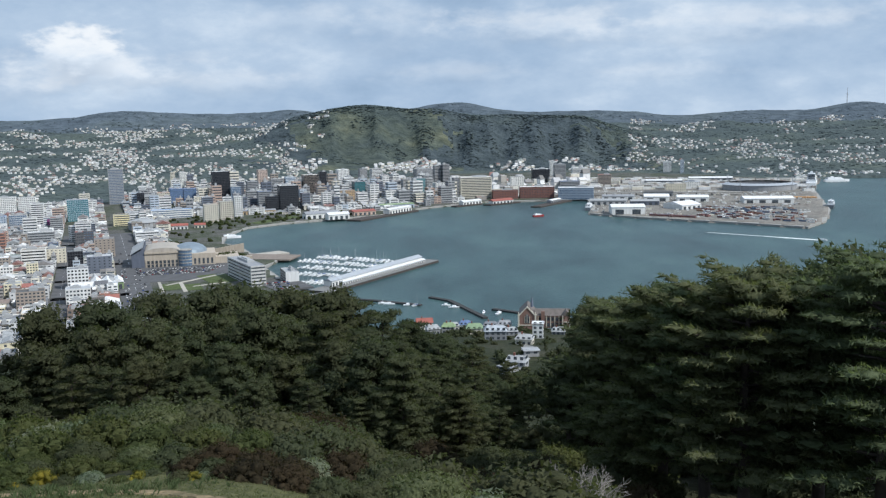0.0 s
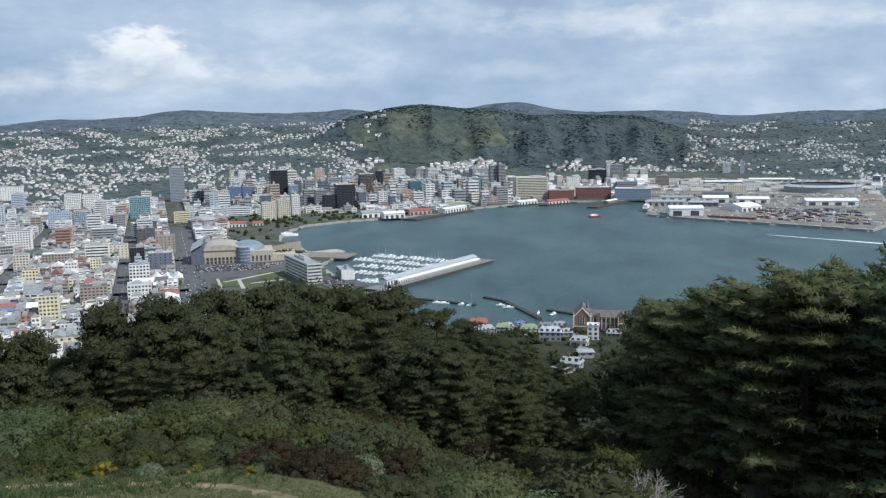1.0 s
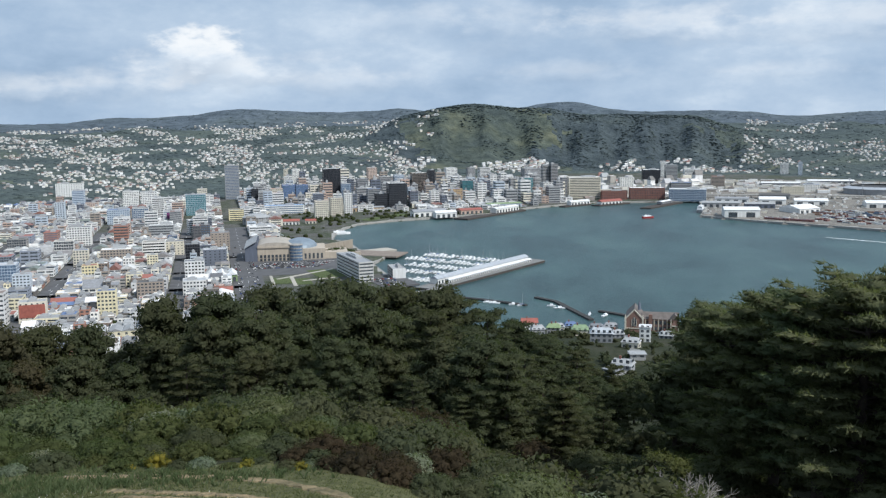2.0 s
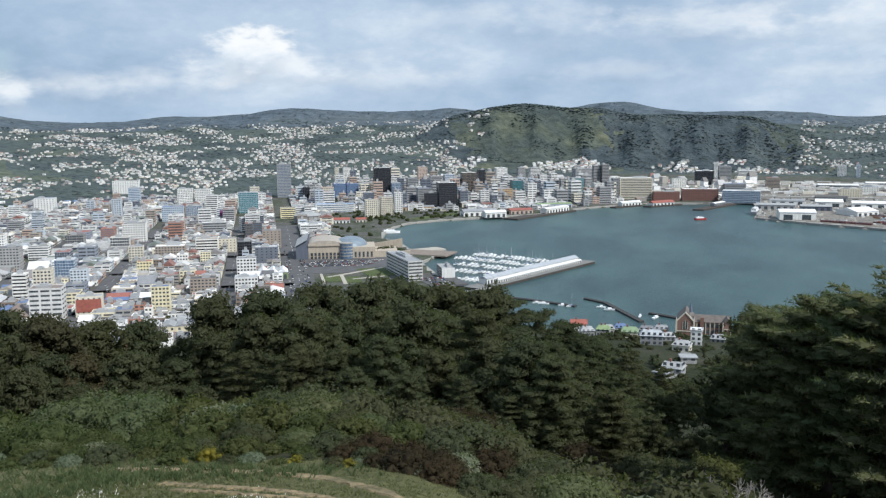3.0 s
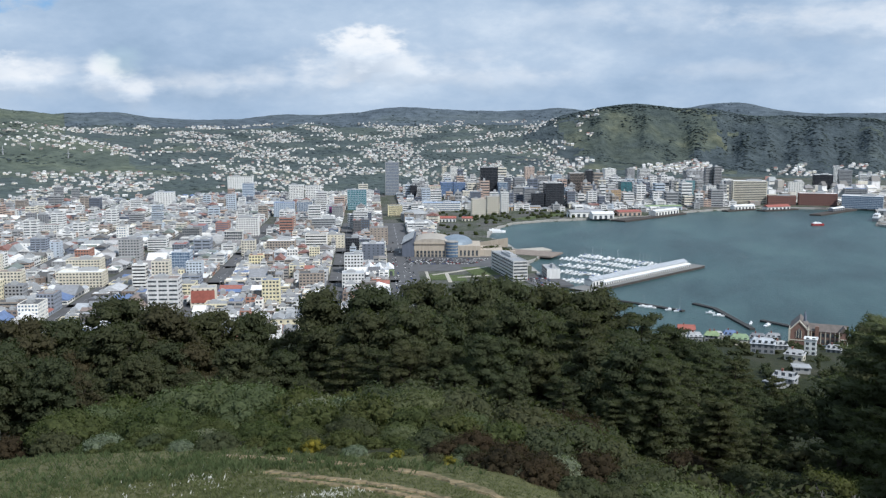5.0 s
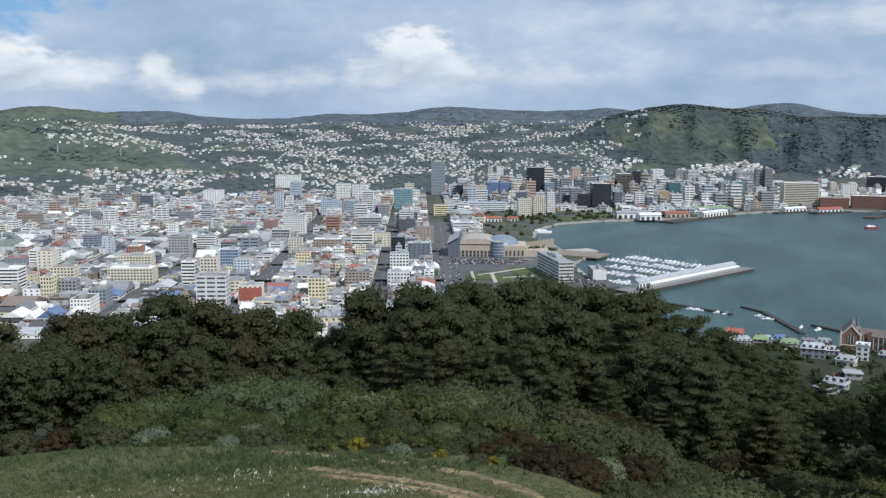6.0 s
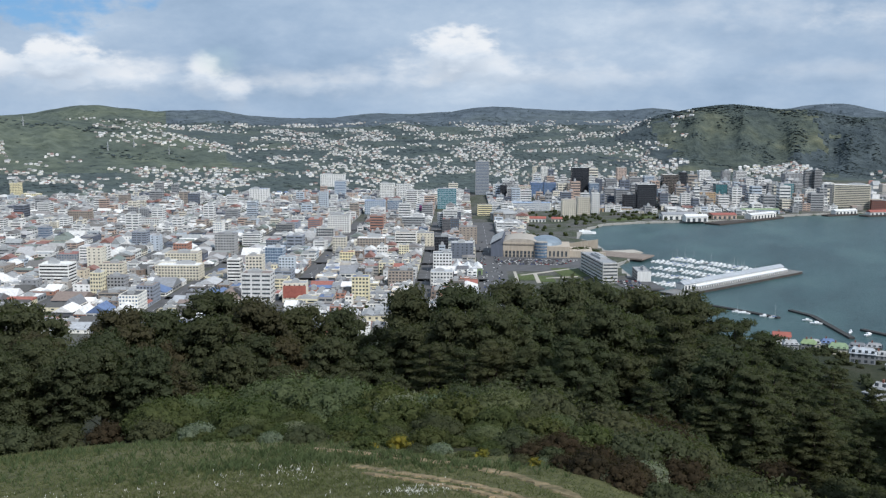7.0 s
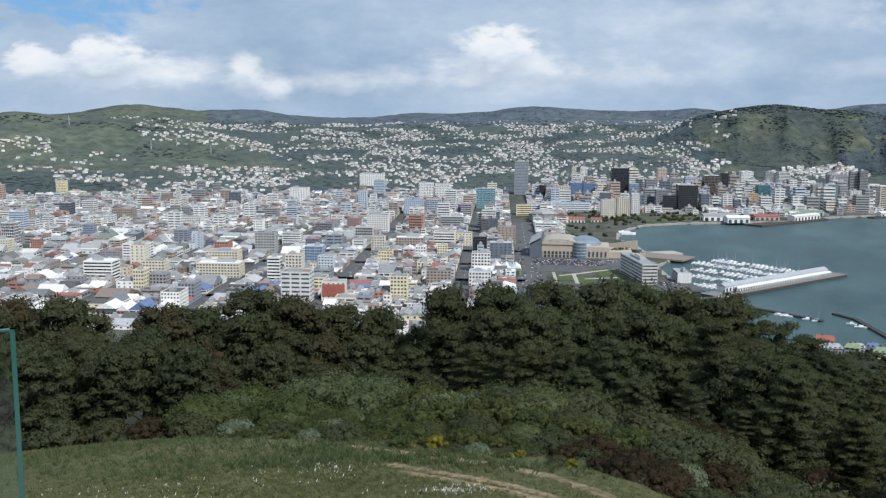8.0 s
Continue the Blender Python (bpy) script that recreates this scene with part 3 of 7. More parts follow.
def pine(seed, mat, dense=46, leaf=0.32, clumps=46, wide=0.32, low=0.30, height=20.0):
    """A broad pine: a trunk, limbs that rise to rounded clumps of needles, and an uneven domed crown."""
    g = np.random.default_rng(seed)
    lean = g.normal(scale=0.05 * height, size=2)
    s = Solid()
    spine = lambda f: Vector((lean[0] * f * f, lean[1] * f * f, height * f * 0.94))
    s.tube([spine(f) - Vector((0, 0, 1.5 * (f == 0))) for f in (0, 0.3, 0.6, 0.85, 1)], [0.026 * height, 0.020 * height, 0.014 * height, 0.007 * height, 0.002 * height])
    pads = []
    sway = g.uniform(0, 6.28, 3)
    for k in range(clumps):
        f = (k + 0.5) / clumps
        a = k * 2.4 + g.uniform(-0.35, 0.35)
        up = low + (0.95 - low) * f ** 0.85
        e = (up - low) / (0.97 - low)
        reach = wide * height * math.sqrt(max(0.02, 1 - e ** 2.4)) * min(1, 0.55 + 1.6 * e) * (0.86 + 0.18 * math.sin(2 * a + sway[0]) + 0.12 * math.sin(3 * a + sway[1])) * g.uniform(0.75, 1.05)
        c = spine(up)
        tip = Vector((c.x + reach * math.cos(a), c.y + reach * math.sin(a), height * up * g.uniform(0.95, 1.02)))
        size = height * g.uniform(0.062, 0.105) * (46 / clumps) ** 0.4
        pads.append((*tip, size, size * g.uniform(0.55, 0.8)))
        if k % 2 == 0:
            base = spine(max(0.12, up - 0.16))
            s.tube([base, base.lerp(tip, 0.55) - Vector((0, 0, 0.02 * height)), tip], [0.008 * height, 0.005 * height, 0.002 * height], 3)
            mid = spine(up).lerp(tip, 0.45)
            pads.append((mid.x, mid.y, mid.z, size * 1.15, size * 0.8))
    return tree_of("pine_tree", s, leafy(pads, leaf, dense, seed, 0.66, 1.7, 0.5), mat, "dark green pine tree with a rounded lumpy crown", "pine belt on the hillside")


def tiered(seed, mat, dense=110, leaf=0.24, tiers=8, wide=0.34, height=20.0):
    """A tiered conifer: level plates of foliage on long limbs, one above another."""
    g = np.random.default_rng(seed)
    s = Solid().tube([(0, 0, -1.5), (0.1, 0, height * 0.5), (0, 0.1, height * 0.95)], [0.022 * height, 0.014 * height, 0.003 * height])
    pads = []
    for t in range(tiers):
        f = 0.26 + 0.70 * t / (tiers - 1)
        n = 6 if f < 0.8 else 4
        for k in range(n):
            a = k * 6.283 / n + t * 1.1 + g.uniform(-0.3, 0.3)
            reach = wide * height * (1 - 0.72 * max(0, (f - 0.45) / 0.55) ** 1.5) * g.uniform(0.6, 1.1)
            base, tip = Vector((0, 0, height * (f - 0.03))), Vector((reach * math.cos(a), reach * math.sin(a), height * (f + g.uniform(-0.015, 0.025))))
            s.tube([base, base.lerp(tip, 0.5), tip], [0.008 * height, 0.005 * height, 0.001 * height], 3)
            for q, w in ((0.5, 0.085), (0.95, 0.07)):
                c = base.lerp(tip, q)
                w *= height * g.uniform(0.8, 1.2)
                pads.append((c.x, c.y, c.z, w, w * g.uniform(0.26, 0.4)))
    return tree_of("conifer_tree", s, leafy(pads, leaf, dense, seed, 0.66, 2.2, 1.2), mat, "dark conifer tree with level tiers of foliage", "pine belt on the hillside")


def cypress(seed, height, spread):
    """A wide-limbed cypress: a bare lower trunk, then flat fans of foliage that rise to ragged tips."""
    g = np.random.default_rng(seed)
    s = Solid()
    s.tube([(0, 0, -2), (0.2, 0.1, height * 0.3), (0.1, -0.2, height * 0.65), (0, 0, height * 0.95)], [0.55, 0.42, 0.26, 0.05], 9)
    pads = []
    for k in range(60):
        f = 0.26 + 0.72 * (k / 59) ** 0.9
        a = k * 2.4 + g.uniform(-0.5, 0.5)
        reach = spread * g.uniform(0.6, 1.1) * (1 - 0.45 * max(0, (f - 0.62) / 0.38) ** 2)
        base = Vector((0, 0, height * (f - 0.05)))
        tip = Vector((reach * math.cos(a), reach * math.sin(a), height * f + 0.10 * reach + g.uniform(-0.9, 0.8)))
        s.tube([base, base.lerp(tip, 0.5) - Vector((0, 0, 0.25)), tip], [0.14, 0.08, 0.02], 4)
        side = Vector((-math.sin(a), math.cos(a), 0))
        for q, w, off in ((0.38, 1.5, 0), (0.62, 1.25, 0.8), (0.66, 1.2, -0.8), (0.85, 0.95, 0.45), (0.98, 0.7, -0.2), (1.1, 0.42, 0.1)):
            c = base.lerp(tip, q) + side * off * g.uniform(0.6, 1.3)
            w *= g.uniform(0.8, 1.15)
            pads.append((c.x, c.y, c.z + 0.25 * max(0, q - 0.6), w, w * g.uniform(0.18, 0.36)))
    return tree_of("cypress_tree", s, leafy(pads, 0.10, 170, seed, 0.70, 4.2, 2.0, 0.35), CYPRESS, "large dark cypress tree with layered flat fans of foliage", "tall cypresses", "straight dark bare trunk")


def bush(seed, mat, size=0.09, dense=230, label="round leafy coastal bush", lumps=20, fine=False, name="bush"):
    g = np.random.default_rng(seed)
    pads = []
    for k in range(lumps):
        a, q = k * 2.4, math.sqrt((k + 0.3) / lumps)
        r = g.uniform(0.42, 0.75) * (20 / lumps) ** 0.35
        pads.append((1.55 * q * math.cos(a), 1.55 * q * math.sin(a), 1.45 * math.sqrt(1.02 - 0.9 * q * q) + g.uniform(-0.12, 0.15), r, r * g.uniform(0.7, 0.95)))
    pads.append((0, 0, 0.5, 1.5, 1.0))
    V, F, N = leafy(pads, size, dense, seed, 0.70, 1.5, fine=fine)
    s = Solid()
    for k in range(4):
        s.tube([(0.1 * k - 0.2, 0, -0.5), (0.5 * math.cos(k * 1.6), 0.5 * math.sin(k * 1.6), 1.1)], [0.07, 0.03], 4)
    ob = tagged(new(name, leaf_mesh("bush", V, F, mat, N)), label, "bush", "hillside scrub")
    part("stem", s.mesh("stem", BARK, True), ob, "forked dark stems")
    return ob


def polar(az, r, dz=0.0, turn=0.0, scale=1.0):
    x, y = -r * math.sin(radians(az)), r * math.cos(radians(az))
    return Matrix.Translation((x, y, gz(x, y) + dz)) @ Matrix.Rotation(turn, 4, "Z") @ Matrix.Scale(scale, 4)


def set_out(proto, m):
    ob = copy_thing(proto, m)
    ob.matrix_basis = m
    return ob


def remove(protos):
    """Take away the patterns that the copies were made from."""
    gone = set(protos)
    bpy.data.batch_remove(gone | {o for o in scene.objects if o.parent in gone})


# the wood below the lookout: how high the tree tops reach, as an angle below the eye
CRESTS = [(50.5, -10.3), (47.6, -10.2), (45.0, -10.3), (40.6, -11.0), (38.4, -11.2), (34.4, -10.3), (32.0, -10.8), (29.6, -11.3), (27.2, -11.8), (24.6, -12.0), (22.0, -10.5), (19.6, -10.05), (16.5, -9.95), (14.3, -9.65), (12.4, -9.5), (9.0, -10.15), (7.1, -10.15), (5.4, -11.0), (3.8, -11.8), (2.1, -12.4), (0.3, -13.1), (-1.7, -14.0), (-3.8, -14.9)]


def top_angle(az):
    return np.interp(az, [a for a, _ in CRESTS[::-1]], [e for _, e in CRESTS[::-1]])


DOMED = [pine(11, PINE), pine(12, PINE, wide=0.36, low=0.36), pine(13, PINE, clumps=40), pine(14, RUSTPINE, wide=0.34), pine(15, RUSTPINE, clumps=38)]
LEAFTREES = [pine(21, OLIVETREE, 90, 0.25, 52, 0.36, 0.22), pine(22, OLIVETREE, 90, 0.25, 48, 0.38, 0.24)]
TIERS = [tiered(31, PINE), tiered(32, PINE, tiers=7, wide=0.38), tiered(33, OLIVETREE, tiers=9)]
FARPINES = [pine(61 + k, PINE, 20, 0.55, 16, 0.34, 0.2) for k in range(3)]


def grow(proto, az, r, top, sink=0.0):
    """A tree whose top stands at the angle top from the eye."""
    m = polar(az, r)
    h = 190 + r * math.tan(radians(top)) - m.translation.z + sink
    if h > 3.5:
        set_out(proto, polar(az, r, -sink, rng.uniform(0, 6.28), h / 20.0))


def species(az, row):
    if az > 30:
        return DOMED[3 + int(rng.integers(2))] if rng.random() < 0.5 else DOMED[int(rng.integers(3))]
    if az < 7:
        return TIERS[int(rng.integers(3))] if rng.random() < 0.6 else DOMED[int(rng.integers(3))]
    if row and 9 < az < 19 and rng.random() < 0.6:
        return LEAFTREES[int(rng.integers(2))]
    return TIERS[int(rng.integers(2))] if row and rng.random() < 0.3 else DOMED[int(rng.integers(3))]


for az, el in CRESTS:
    grow(species(az, 0) if az < 8 or az > 30 else DOMED[int(rng.integers(3))], az, rng.uniform(160, 182), el + 0.05)
for row, (r0, r1, step, drop) in enumerate([(138, 158, 2.3, -1.5), (112, 130, 2.7, -3.4), (93, 104, 3.1, -5.2)], 1):
    az = -6.0 + 0.9 * row
    while az < 52:
        r = rng.uniform(r0, r1) * (0.92 if az > 36 and row == 3 else 1)
        grow(species(az, row), az, r, float(top_angle(az)) + drop * (0.45 if az < 3 else 1.0) + rng.uniform(-0.7, 0.3), 0.5)
        az += step * rng.uniform(0.75, 1.25)
# lower wood filling the gully and the foot of the slope
for n in range(70):
    az, r = rng.uniform(-6.6, 9), rng.uniform(95, 430)
    x, y = -r * math.sin(radians(az)), r * math.cos(radians(az))
    limit = 190 + r * math.tan(radians(float(top_angle(az)) - rng.uniform(0.2, 2.5))) - gz(x, y)
    h = min(limit, rng.uniform(8, 14))
    if h > 3.5 and not (abs(az + 4.1) < 1.6 and r > 400):
        kinds = [*TIERS, *LEAFTREES, *DOMED[:3]] if r < 170 else FARPINES
        set_out(kinds[rng.integers(len(kinds))], polar(az, r, -0.6, rng.uniform(0, 6.28), h / 20.0))
for az, r, h in [(37.5, 84, 7.5), (39.3, 82, 8.5), (41.2, 85, 9.5), (43.0, 80, 8.5), (44.8, 84, 10), (46.8, 80, 9.0), (48.8, 82, 10), (51, 80, 10)]:
    set_out([*DOMED, *LEAFTREES][int(az * 7) % 7], polar(az, r, -0.8, az, h / 20.0))
for n in range(40):
    az, r = rng.uniform(-8.5, 3), rng.uniform(445, 760)
    set_out(FARPINES[rng.integers(3)], polar(az, r, -0.8, rng.uniform(0, 6.28), rng.uniform(2.8, 6.4 if az > -2.5 else 4.2) / 20.0))

CYPRESSES = [cypress(3, 20.0, 7.4), cypress(4, 20.0, 6.8)]
for az, r, top, k, turn in [(-10.6, 84, -10.5, 1, 1.4), (-13.2, 78, -10.0, 0, 0.4), (-15.8, 74, -9.2, 1, 2.0), (-18.0, 70, -8.75, 0, 3.7), (-22.0, 72, -8.8, 1, 5.0), (-25.6, 68, -7.4, 0, 2.6)]:
    m = polar(az, r)
    set_out(CYPRESSES[k], polar(az, r, 0, turn, (190 + r * math.tan(radians(top)) - m.translation.z) / 20.6))
for az, r, top, k in [(-13.6, 100, -10.3, 1), (-18.5, 98, -9.4, 2), (-24.3, 92, -7.6, 0), (-27.0, 90, -7.2, 2), (-10.4, 112, -11.4, 2), (-7.6, 104, -14.4, 0), (-21.0, 108, -9.3, 1)]:
    grow(DOMED[k], az, r, top)
remove(DOMED + LEAFTREES + TIERS + FARPINES + CYPRESSES)

BUSHES = [bush(31, BROADLEAF, 0.11, 270), bush(32, BROADLEAF, 0.10, 300, "low bright green bush with small leaves", 18), bush(33, GREYLEAF, 0.14, 330, "silvery grey-green broad-leaved bush"), bush(34, BROWNLEAF, 0.10, 280, "russet brown dry scrub bush"), bush(35, OLIVETREE, 0.11, 240, "dark green dense bush")]
for gap, step, low, high in ((1.5, 1.4, 0.25, 0.5), (3.2, 1.8, 0.4, 0.75), (5.0, 2.4, 0.45, 1.0), (11, 2.8, 0.8, 1.6), (18, 3.4, 1.2, 2.0)):
    az = -9.0 + rng.uniform(0, 1)
    while az < 37.0:
        r = float(grass_edge(az)) + gap + rng.uniform(-1.2, 1.2)
        kind = int(rng.choice([0, 0, 1, 0, 1, 4])) if az > 17 else int(rng.choice([4, 4, 0, 4, 3]))
        if 9.5 < az < 14.0 and 1 < gap < 7:
            kind = 3
        if gap < 2 and rng.random() < 0.18:
            kind = 2
        if az < 2 and gap > 12:
            kind = 4
        set_out(BUSHES[kind], polar(az, r, -0.25, rng.uniform(0, 6.28), rng.uniform(low, high)))
        az += step * rng.uniform(0.75, 1.3)
DOMES = [bush(41, OLIVELEAF, 0.072, 800, "broad rounded dome of dense olive-green bush", 26, True), bush(42, OLIVELEAF, 0.072, 800, "broad rounded dome of grey-olive bush", 22, True), bush(43, BROADLEAF, 0.072, 800, "broad rounded dome of dense bright green bush", 30, True), bush(44, OLIVETREE, 0.072, 760, "broad rounded dome of dark green bush", 24, True)]


def dome(proto, az, r, el, most=3.4):
    """A bush whose top reaches the angle el as seen from the lookout."""
    m = polar(az, r)
    size = min(most, max(0.7, (190 + r * math.tan(radians(el)) - m.translation.z) / 2.0))
    set_out(proto, polar(az, r, -0.3, az * 3, size))


# the belt of rounded coastal bush along the grass, as high as it stands against the wood
for az, back, el, k in [(37.8, 9, -16.1, 2), (36.2, 14, -16.2, 0), (34.0, 12, -16.6, 2), (31.6, 18, -15.6, 0), (29.6, 19, -15.3, 1), (27.4, 18, -15.6, 0), (25.3, 17, -16.2, 2), (33.0, 7, -17.4, 0), (30.0, 9, -17.2, 2), (27.0, 8, -17.6, 2), (24.3, 8, -17.8, 2),
                        (22.4, 15, -16.7, 0), (19.4, 15, -15.9, 3), (17.6, 14, -16.2, 1), (21.4, 8, -17.5, 3), (18.4, 7, -18.2, 0), (15.9, 13, -17.1, 3), (14.2, 14, -17.5, 0), (12.8, 13, -18.2, 3), (15.6, 6, -18.8, 3), (11.3, 14, -19.3, 4), (9.6, 12, -20.0, 4), (7.6, 11, -20.2, 4), (5.4, 12, -20.3, 3), (3.2, 11, -20.1, 3), (0.8, 12, -20.2, 4), (1.6, 6, -21.0, 0), (5.2, 5, -21.2, 3), (-5.6, 11, -20.6, 4)]:
    dome((DOMES + [BUSHES[4]])[k], az, float(grass_edge(az)) + back, el)
for az, back, el, most in [(-2.8, 7, -18.7, 1.5), (-1.4, 6, -19.4, 1.2), (-4.2, 8, -19.6, 1.2), (36.0, 5, -17.6, 1.1), (23.3, 14, -16.0, 1.5), (21.9, 14, -16.1, 1.4), (30.2, 4, -18.6, 0.7), (-14.3, 14, -20.6, 0.6), (8.6, 9, -20.4, 1.1)]:
    dome(BUSHES[2], az, float(grass_edge(az)) + back, el, most)
for n in range(90):
    az, r = rng.uniform(-12, 10), rng.uniform(62, 122)
    set_out(BUSHES[int(rng.choice([0, 4, 4, 4, 3]))], polar(az, r, -0.4, rng.uniform(0, 6.28), rng.uniform(1.0, 1.8)))
for az, r, k, size in [(-20.2, 56, 1, 0.95), (-21.8, 60, 0, 1.0), (-19.0, 58, 4, 0.9), (-24, 60, 4, 1.1), (-12.5, 62, 4, 1.1), (-16, 64, 4, 1.3), (38.5, 71, 4, 1.0), (41, 74, 3, 0.9), (43.5, 75, 4, 1.0), (46, 76, 4, 1.2), (49, 77, 4, 1.2)]:
    set_out(BUSHES[k], polar(az, r, -0.2, rng.uniform(0, 6.28), size))
for n in range(16):
    set_out(BUSHES[4], polar(rng.uniform(-29, -9), rng.uniform(76, 104), -0.4, rng.uniform(0, 6.28), rng.uniform(1.4, 2.4)))
THICKET = [bush(51 + k, PINE, 0.22, 30, "dark dense garden thicket between houses", 7, False, "garden_thicket") for k in range(3)]
for n in range(110):
    az, r = rng.uniform(-9, 3), rng.uniform(440, 700)
    set_out(THICKET[n % 3], polar(az, r, -0.6, rng.uniform(0, 6.28), rng.uniform(1.3, 2.6) * (0.75 if -7 < az < -2.5 else 1.0)))
remove(BUSHES + THICKET + DOMES)


# ---- city buildings ----
GU, GV = Vector((math.cos(radians(20)), math.sin(radians(20)))), Vector((-math.sin(radians(20)), math.cos(radians(20))))  # the street grid, turned 20 degrees
TAKEN = []  # footprints: x, y, radius
CLAIMS = {}  # the same, by squares of 60 m
RECTS = []  # footprints of named buildings on the street grid: middle and half sides


def claim(x, y, rad):
    TAKEN.append((x, y, rad))
    for i in range(int((x - rad - 30) // 60), int((x + rad + 30) // 60) + 1):
        for j in range(int((y - rad - 30) // 60), int((y + rad + 30) // 60) + 1):
            CLAIMS.setdefault((i, j), []).append((x, y, rad))


FACADES = {"grid": (3.6, 0.60, 0.50, 0.30), "band": (99, 0.95, 0.46, 0.30), "curtain": (3.2, 0.90, 0.84, 0.12), "blank": (5.2, 0.34, 0.38, 0.25), "strip": (9.0, 0.82, 0.42, 0.25), "broad": (99, 0.7, 0.4, 0.2)}


def storeys(w, d, h, style, floors, parapet=0.7):
    """The outer wall of a storeyed building as one folded sheet with recessed openings, and the glazed storey behind it; its middle at the origin."""
    fh = h / floors
    gap, share, tall, inset = FACADES[style]
    s, seen = Solid(), {}

    def at(x, y, z):
        key = (round(x, 2), round(y, 2), round(z, 2))
        if key not in seen:
            seen[key] = len(s.v)
            s.v.append((x, y, z))
        return seen[key]

    def face(*pts):
        s.f.append(tuple(at(*p) for p in pts))
        s.s.append(0)

    zs = [0.0]
    for k in range(floors):
        zs += [k * fh + fh * (0.55 - tall / 2), k * fh + fh * (0.55 + tall / 2)]
    zs.append(h + parapet)
    for side in range(4):
        length, out = (w, d / 2) if side % 2 == 0 else (d, w / 2)
        n = max(1, round(length / gap))
        us = [-length / 2]
        for i in range(n):
            c = -length / 2 + length * (i + 0.5) / n
            us += [c - share * length / n / 2, c + share * length / n / 2]
        us.append(length / 2)
        turn = [lambda u, o, z: (u, -o, z), lambda u, o, z: (o, u, z), lambda u, o, z: (-u, o, z), lambda u, o, z: (-o, -u, z)][side]
        for i in range(len(us) - 1):
            for j in range(len(zs) - 1):
                ring = [(us[i], zs[j]), (us[i + 1], zs[j]), (us[i + 1], zs[j + 1]), (us[i], zs[j + 1])]
                if i % 2 and j % 2:
                    for (u0, z0), (u1, z1) in zip(ring, ring[1:] + ring[:1]):
                        face(turn(u0, out, z0), turn(u1, out, z1), turn(u1, out - inset, z1), turn(u0, out - inset, z0))
                else:
                    face(*[turn(u, out, z) for u, z in ring])
        if parapet:
            l, top = length / 2, h + parapet
            face(turn(-l, out, top), turn(l, out, top), turn(l - 0.35, out - 0.35, top), turn(-l + 0.35, out - 0.35, top))
            face(turn(-l + 0.35, out - 0.35, top), turn(l - 0.35, out - 0.35, top), turn(l - 0.35, out - 0.35, h), turn(-l + 0.35, out - 0.35, h))
    x, y = w / 2 - inset, d / 2 - inset
    return s, Solid().box(-x, x, -y, y, 0.0, fh), fh


def roof_top(w, d, h, seed, pitched=None):
    g = np.random.default_rng(seed)
    s, plant = Solid(), Solid()
    if pitched in ("x", "y"):
        s.gable(-w / 2 - 0.4, w / 2 + 0.4, -d / 2 - 0.4, d / 2 + 0.4, h - 0.05, h + min(w, d) * 0.24, pitched, 0, 0.0)
        return s, None
    if pitched:
        n = max(2, round(w / 9))
        for k in range(n):
            s.gable(-w / 2 + w * k / n, -w / 2 + w * (k + 1) / n, -d / 2 - 0.3, d / 2 + 0.3, h - 0.05, h + 1.9, "y")
        return s, None
    s.box(-w / 2 + 0.3, w / 2 - 0.3, -d / 2 + 0.3, d / 2 - 0.3, h - 0.3, h + 0.08)
    z = h + 0.08
    a, b = w * g.uniform(0.10, 0.24), d * g.uniform(0.10, 0.24)
    cx, cy = g.uniform(-0.2, 0.2) * w, g.uniform(-0.1, 0.2) * d
    top = g.uniform(1.8, 3.6)
    rings = [(cx - a, cx + a, cy - b, cy + b, z), (cx - a, cx + a, cy - b, cy + b, z + top), (cx - a * 0.5, cx + a * 0.6, cy - b * 0.6, cy + b * 0.5, z + top), (cx - a * 0.5, cx + a * 0.6, cy - b * 0.6, cy + b * 0.5, z + top + 1.1)]
    faces = [(4 * k + i, 4 * k + (i + 1) % 4, 4 * k + 4 + (i + 1) % 4, 4 * k + 4 + i) for k in range(3) for i in range(4)] + [(12, 13, 14, 15)]
    plant.quads([p for x0, x1, y0, y1, q in rings for p in ((x0, y0, q), (x1, y0, q), (x1, y1, q), (x0, y1, q))], faces)
    return s, plant


def fill_building(ob, w, d, h, style, wall, glass, roof, seed, pitched=None):
    floors = max(1, round(h / 3.5))
    s, win, fh = storeys(w, d, h, style, floors, 0.0 if pitched else 0.7)
    part("wall", s.mesh("wall", wall), ob)
    me = win.mesh("window", glass)
    for k in range(floors):
        part("window", me, ob, at=(0, 0, k * fh))
    r, plant = roof_top(w, d, h, seed, pitched)
    part("roof", r.mesh("roof", roof), ob)
    if plant:
        part("plant_room", plant.mesh("plant_room", PLANT), ob)
    return ob


def tower(x, y, w, d, h, style, wall, glass, rot=20, roof=None, label="", name="city_building"):
    z = gz(x, y)
    z = max(z, 3.0) - 0.5
    ob = thing(name, pose(x, y, z, 0, 0, rot), label, "building", "city centre buildings")
    fill_building(ob, w, d, h + 0.5, style, wall, glass, roof or TOWN_ROOF, int(abs(x * 7 + y)), None)
    claim(x, y, 0.5 * math.hypot(w, d))
    c = Vector((x, y))
    RECTS.append((c.dot(GU), c.dot(GV), w / 2, d / 2))
    return ob


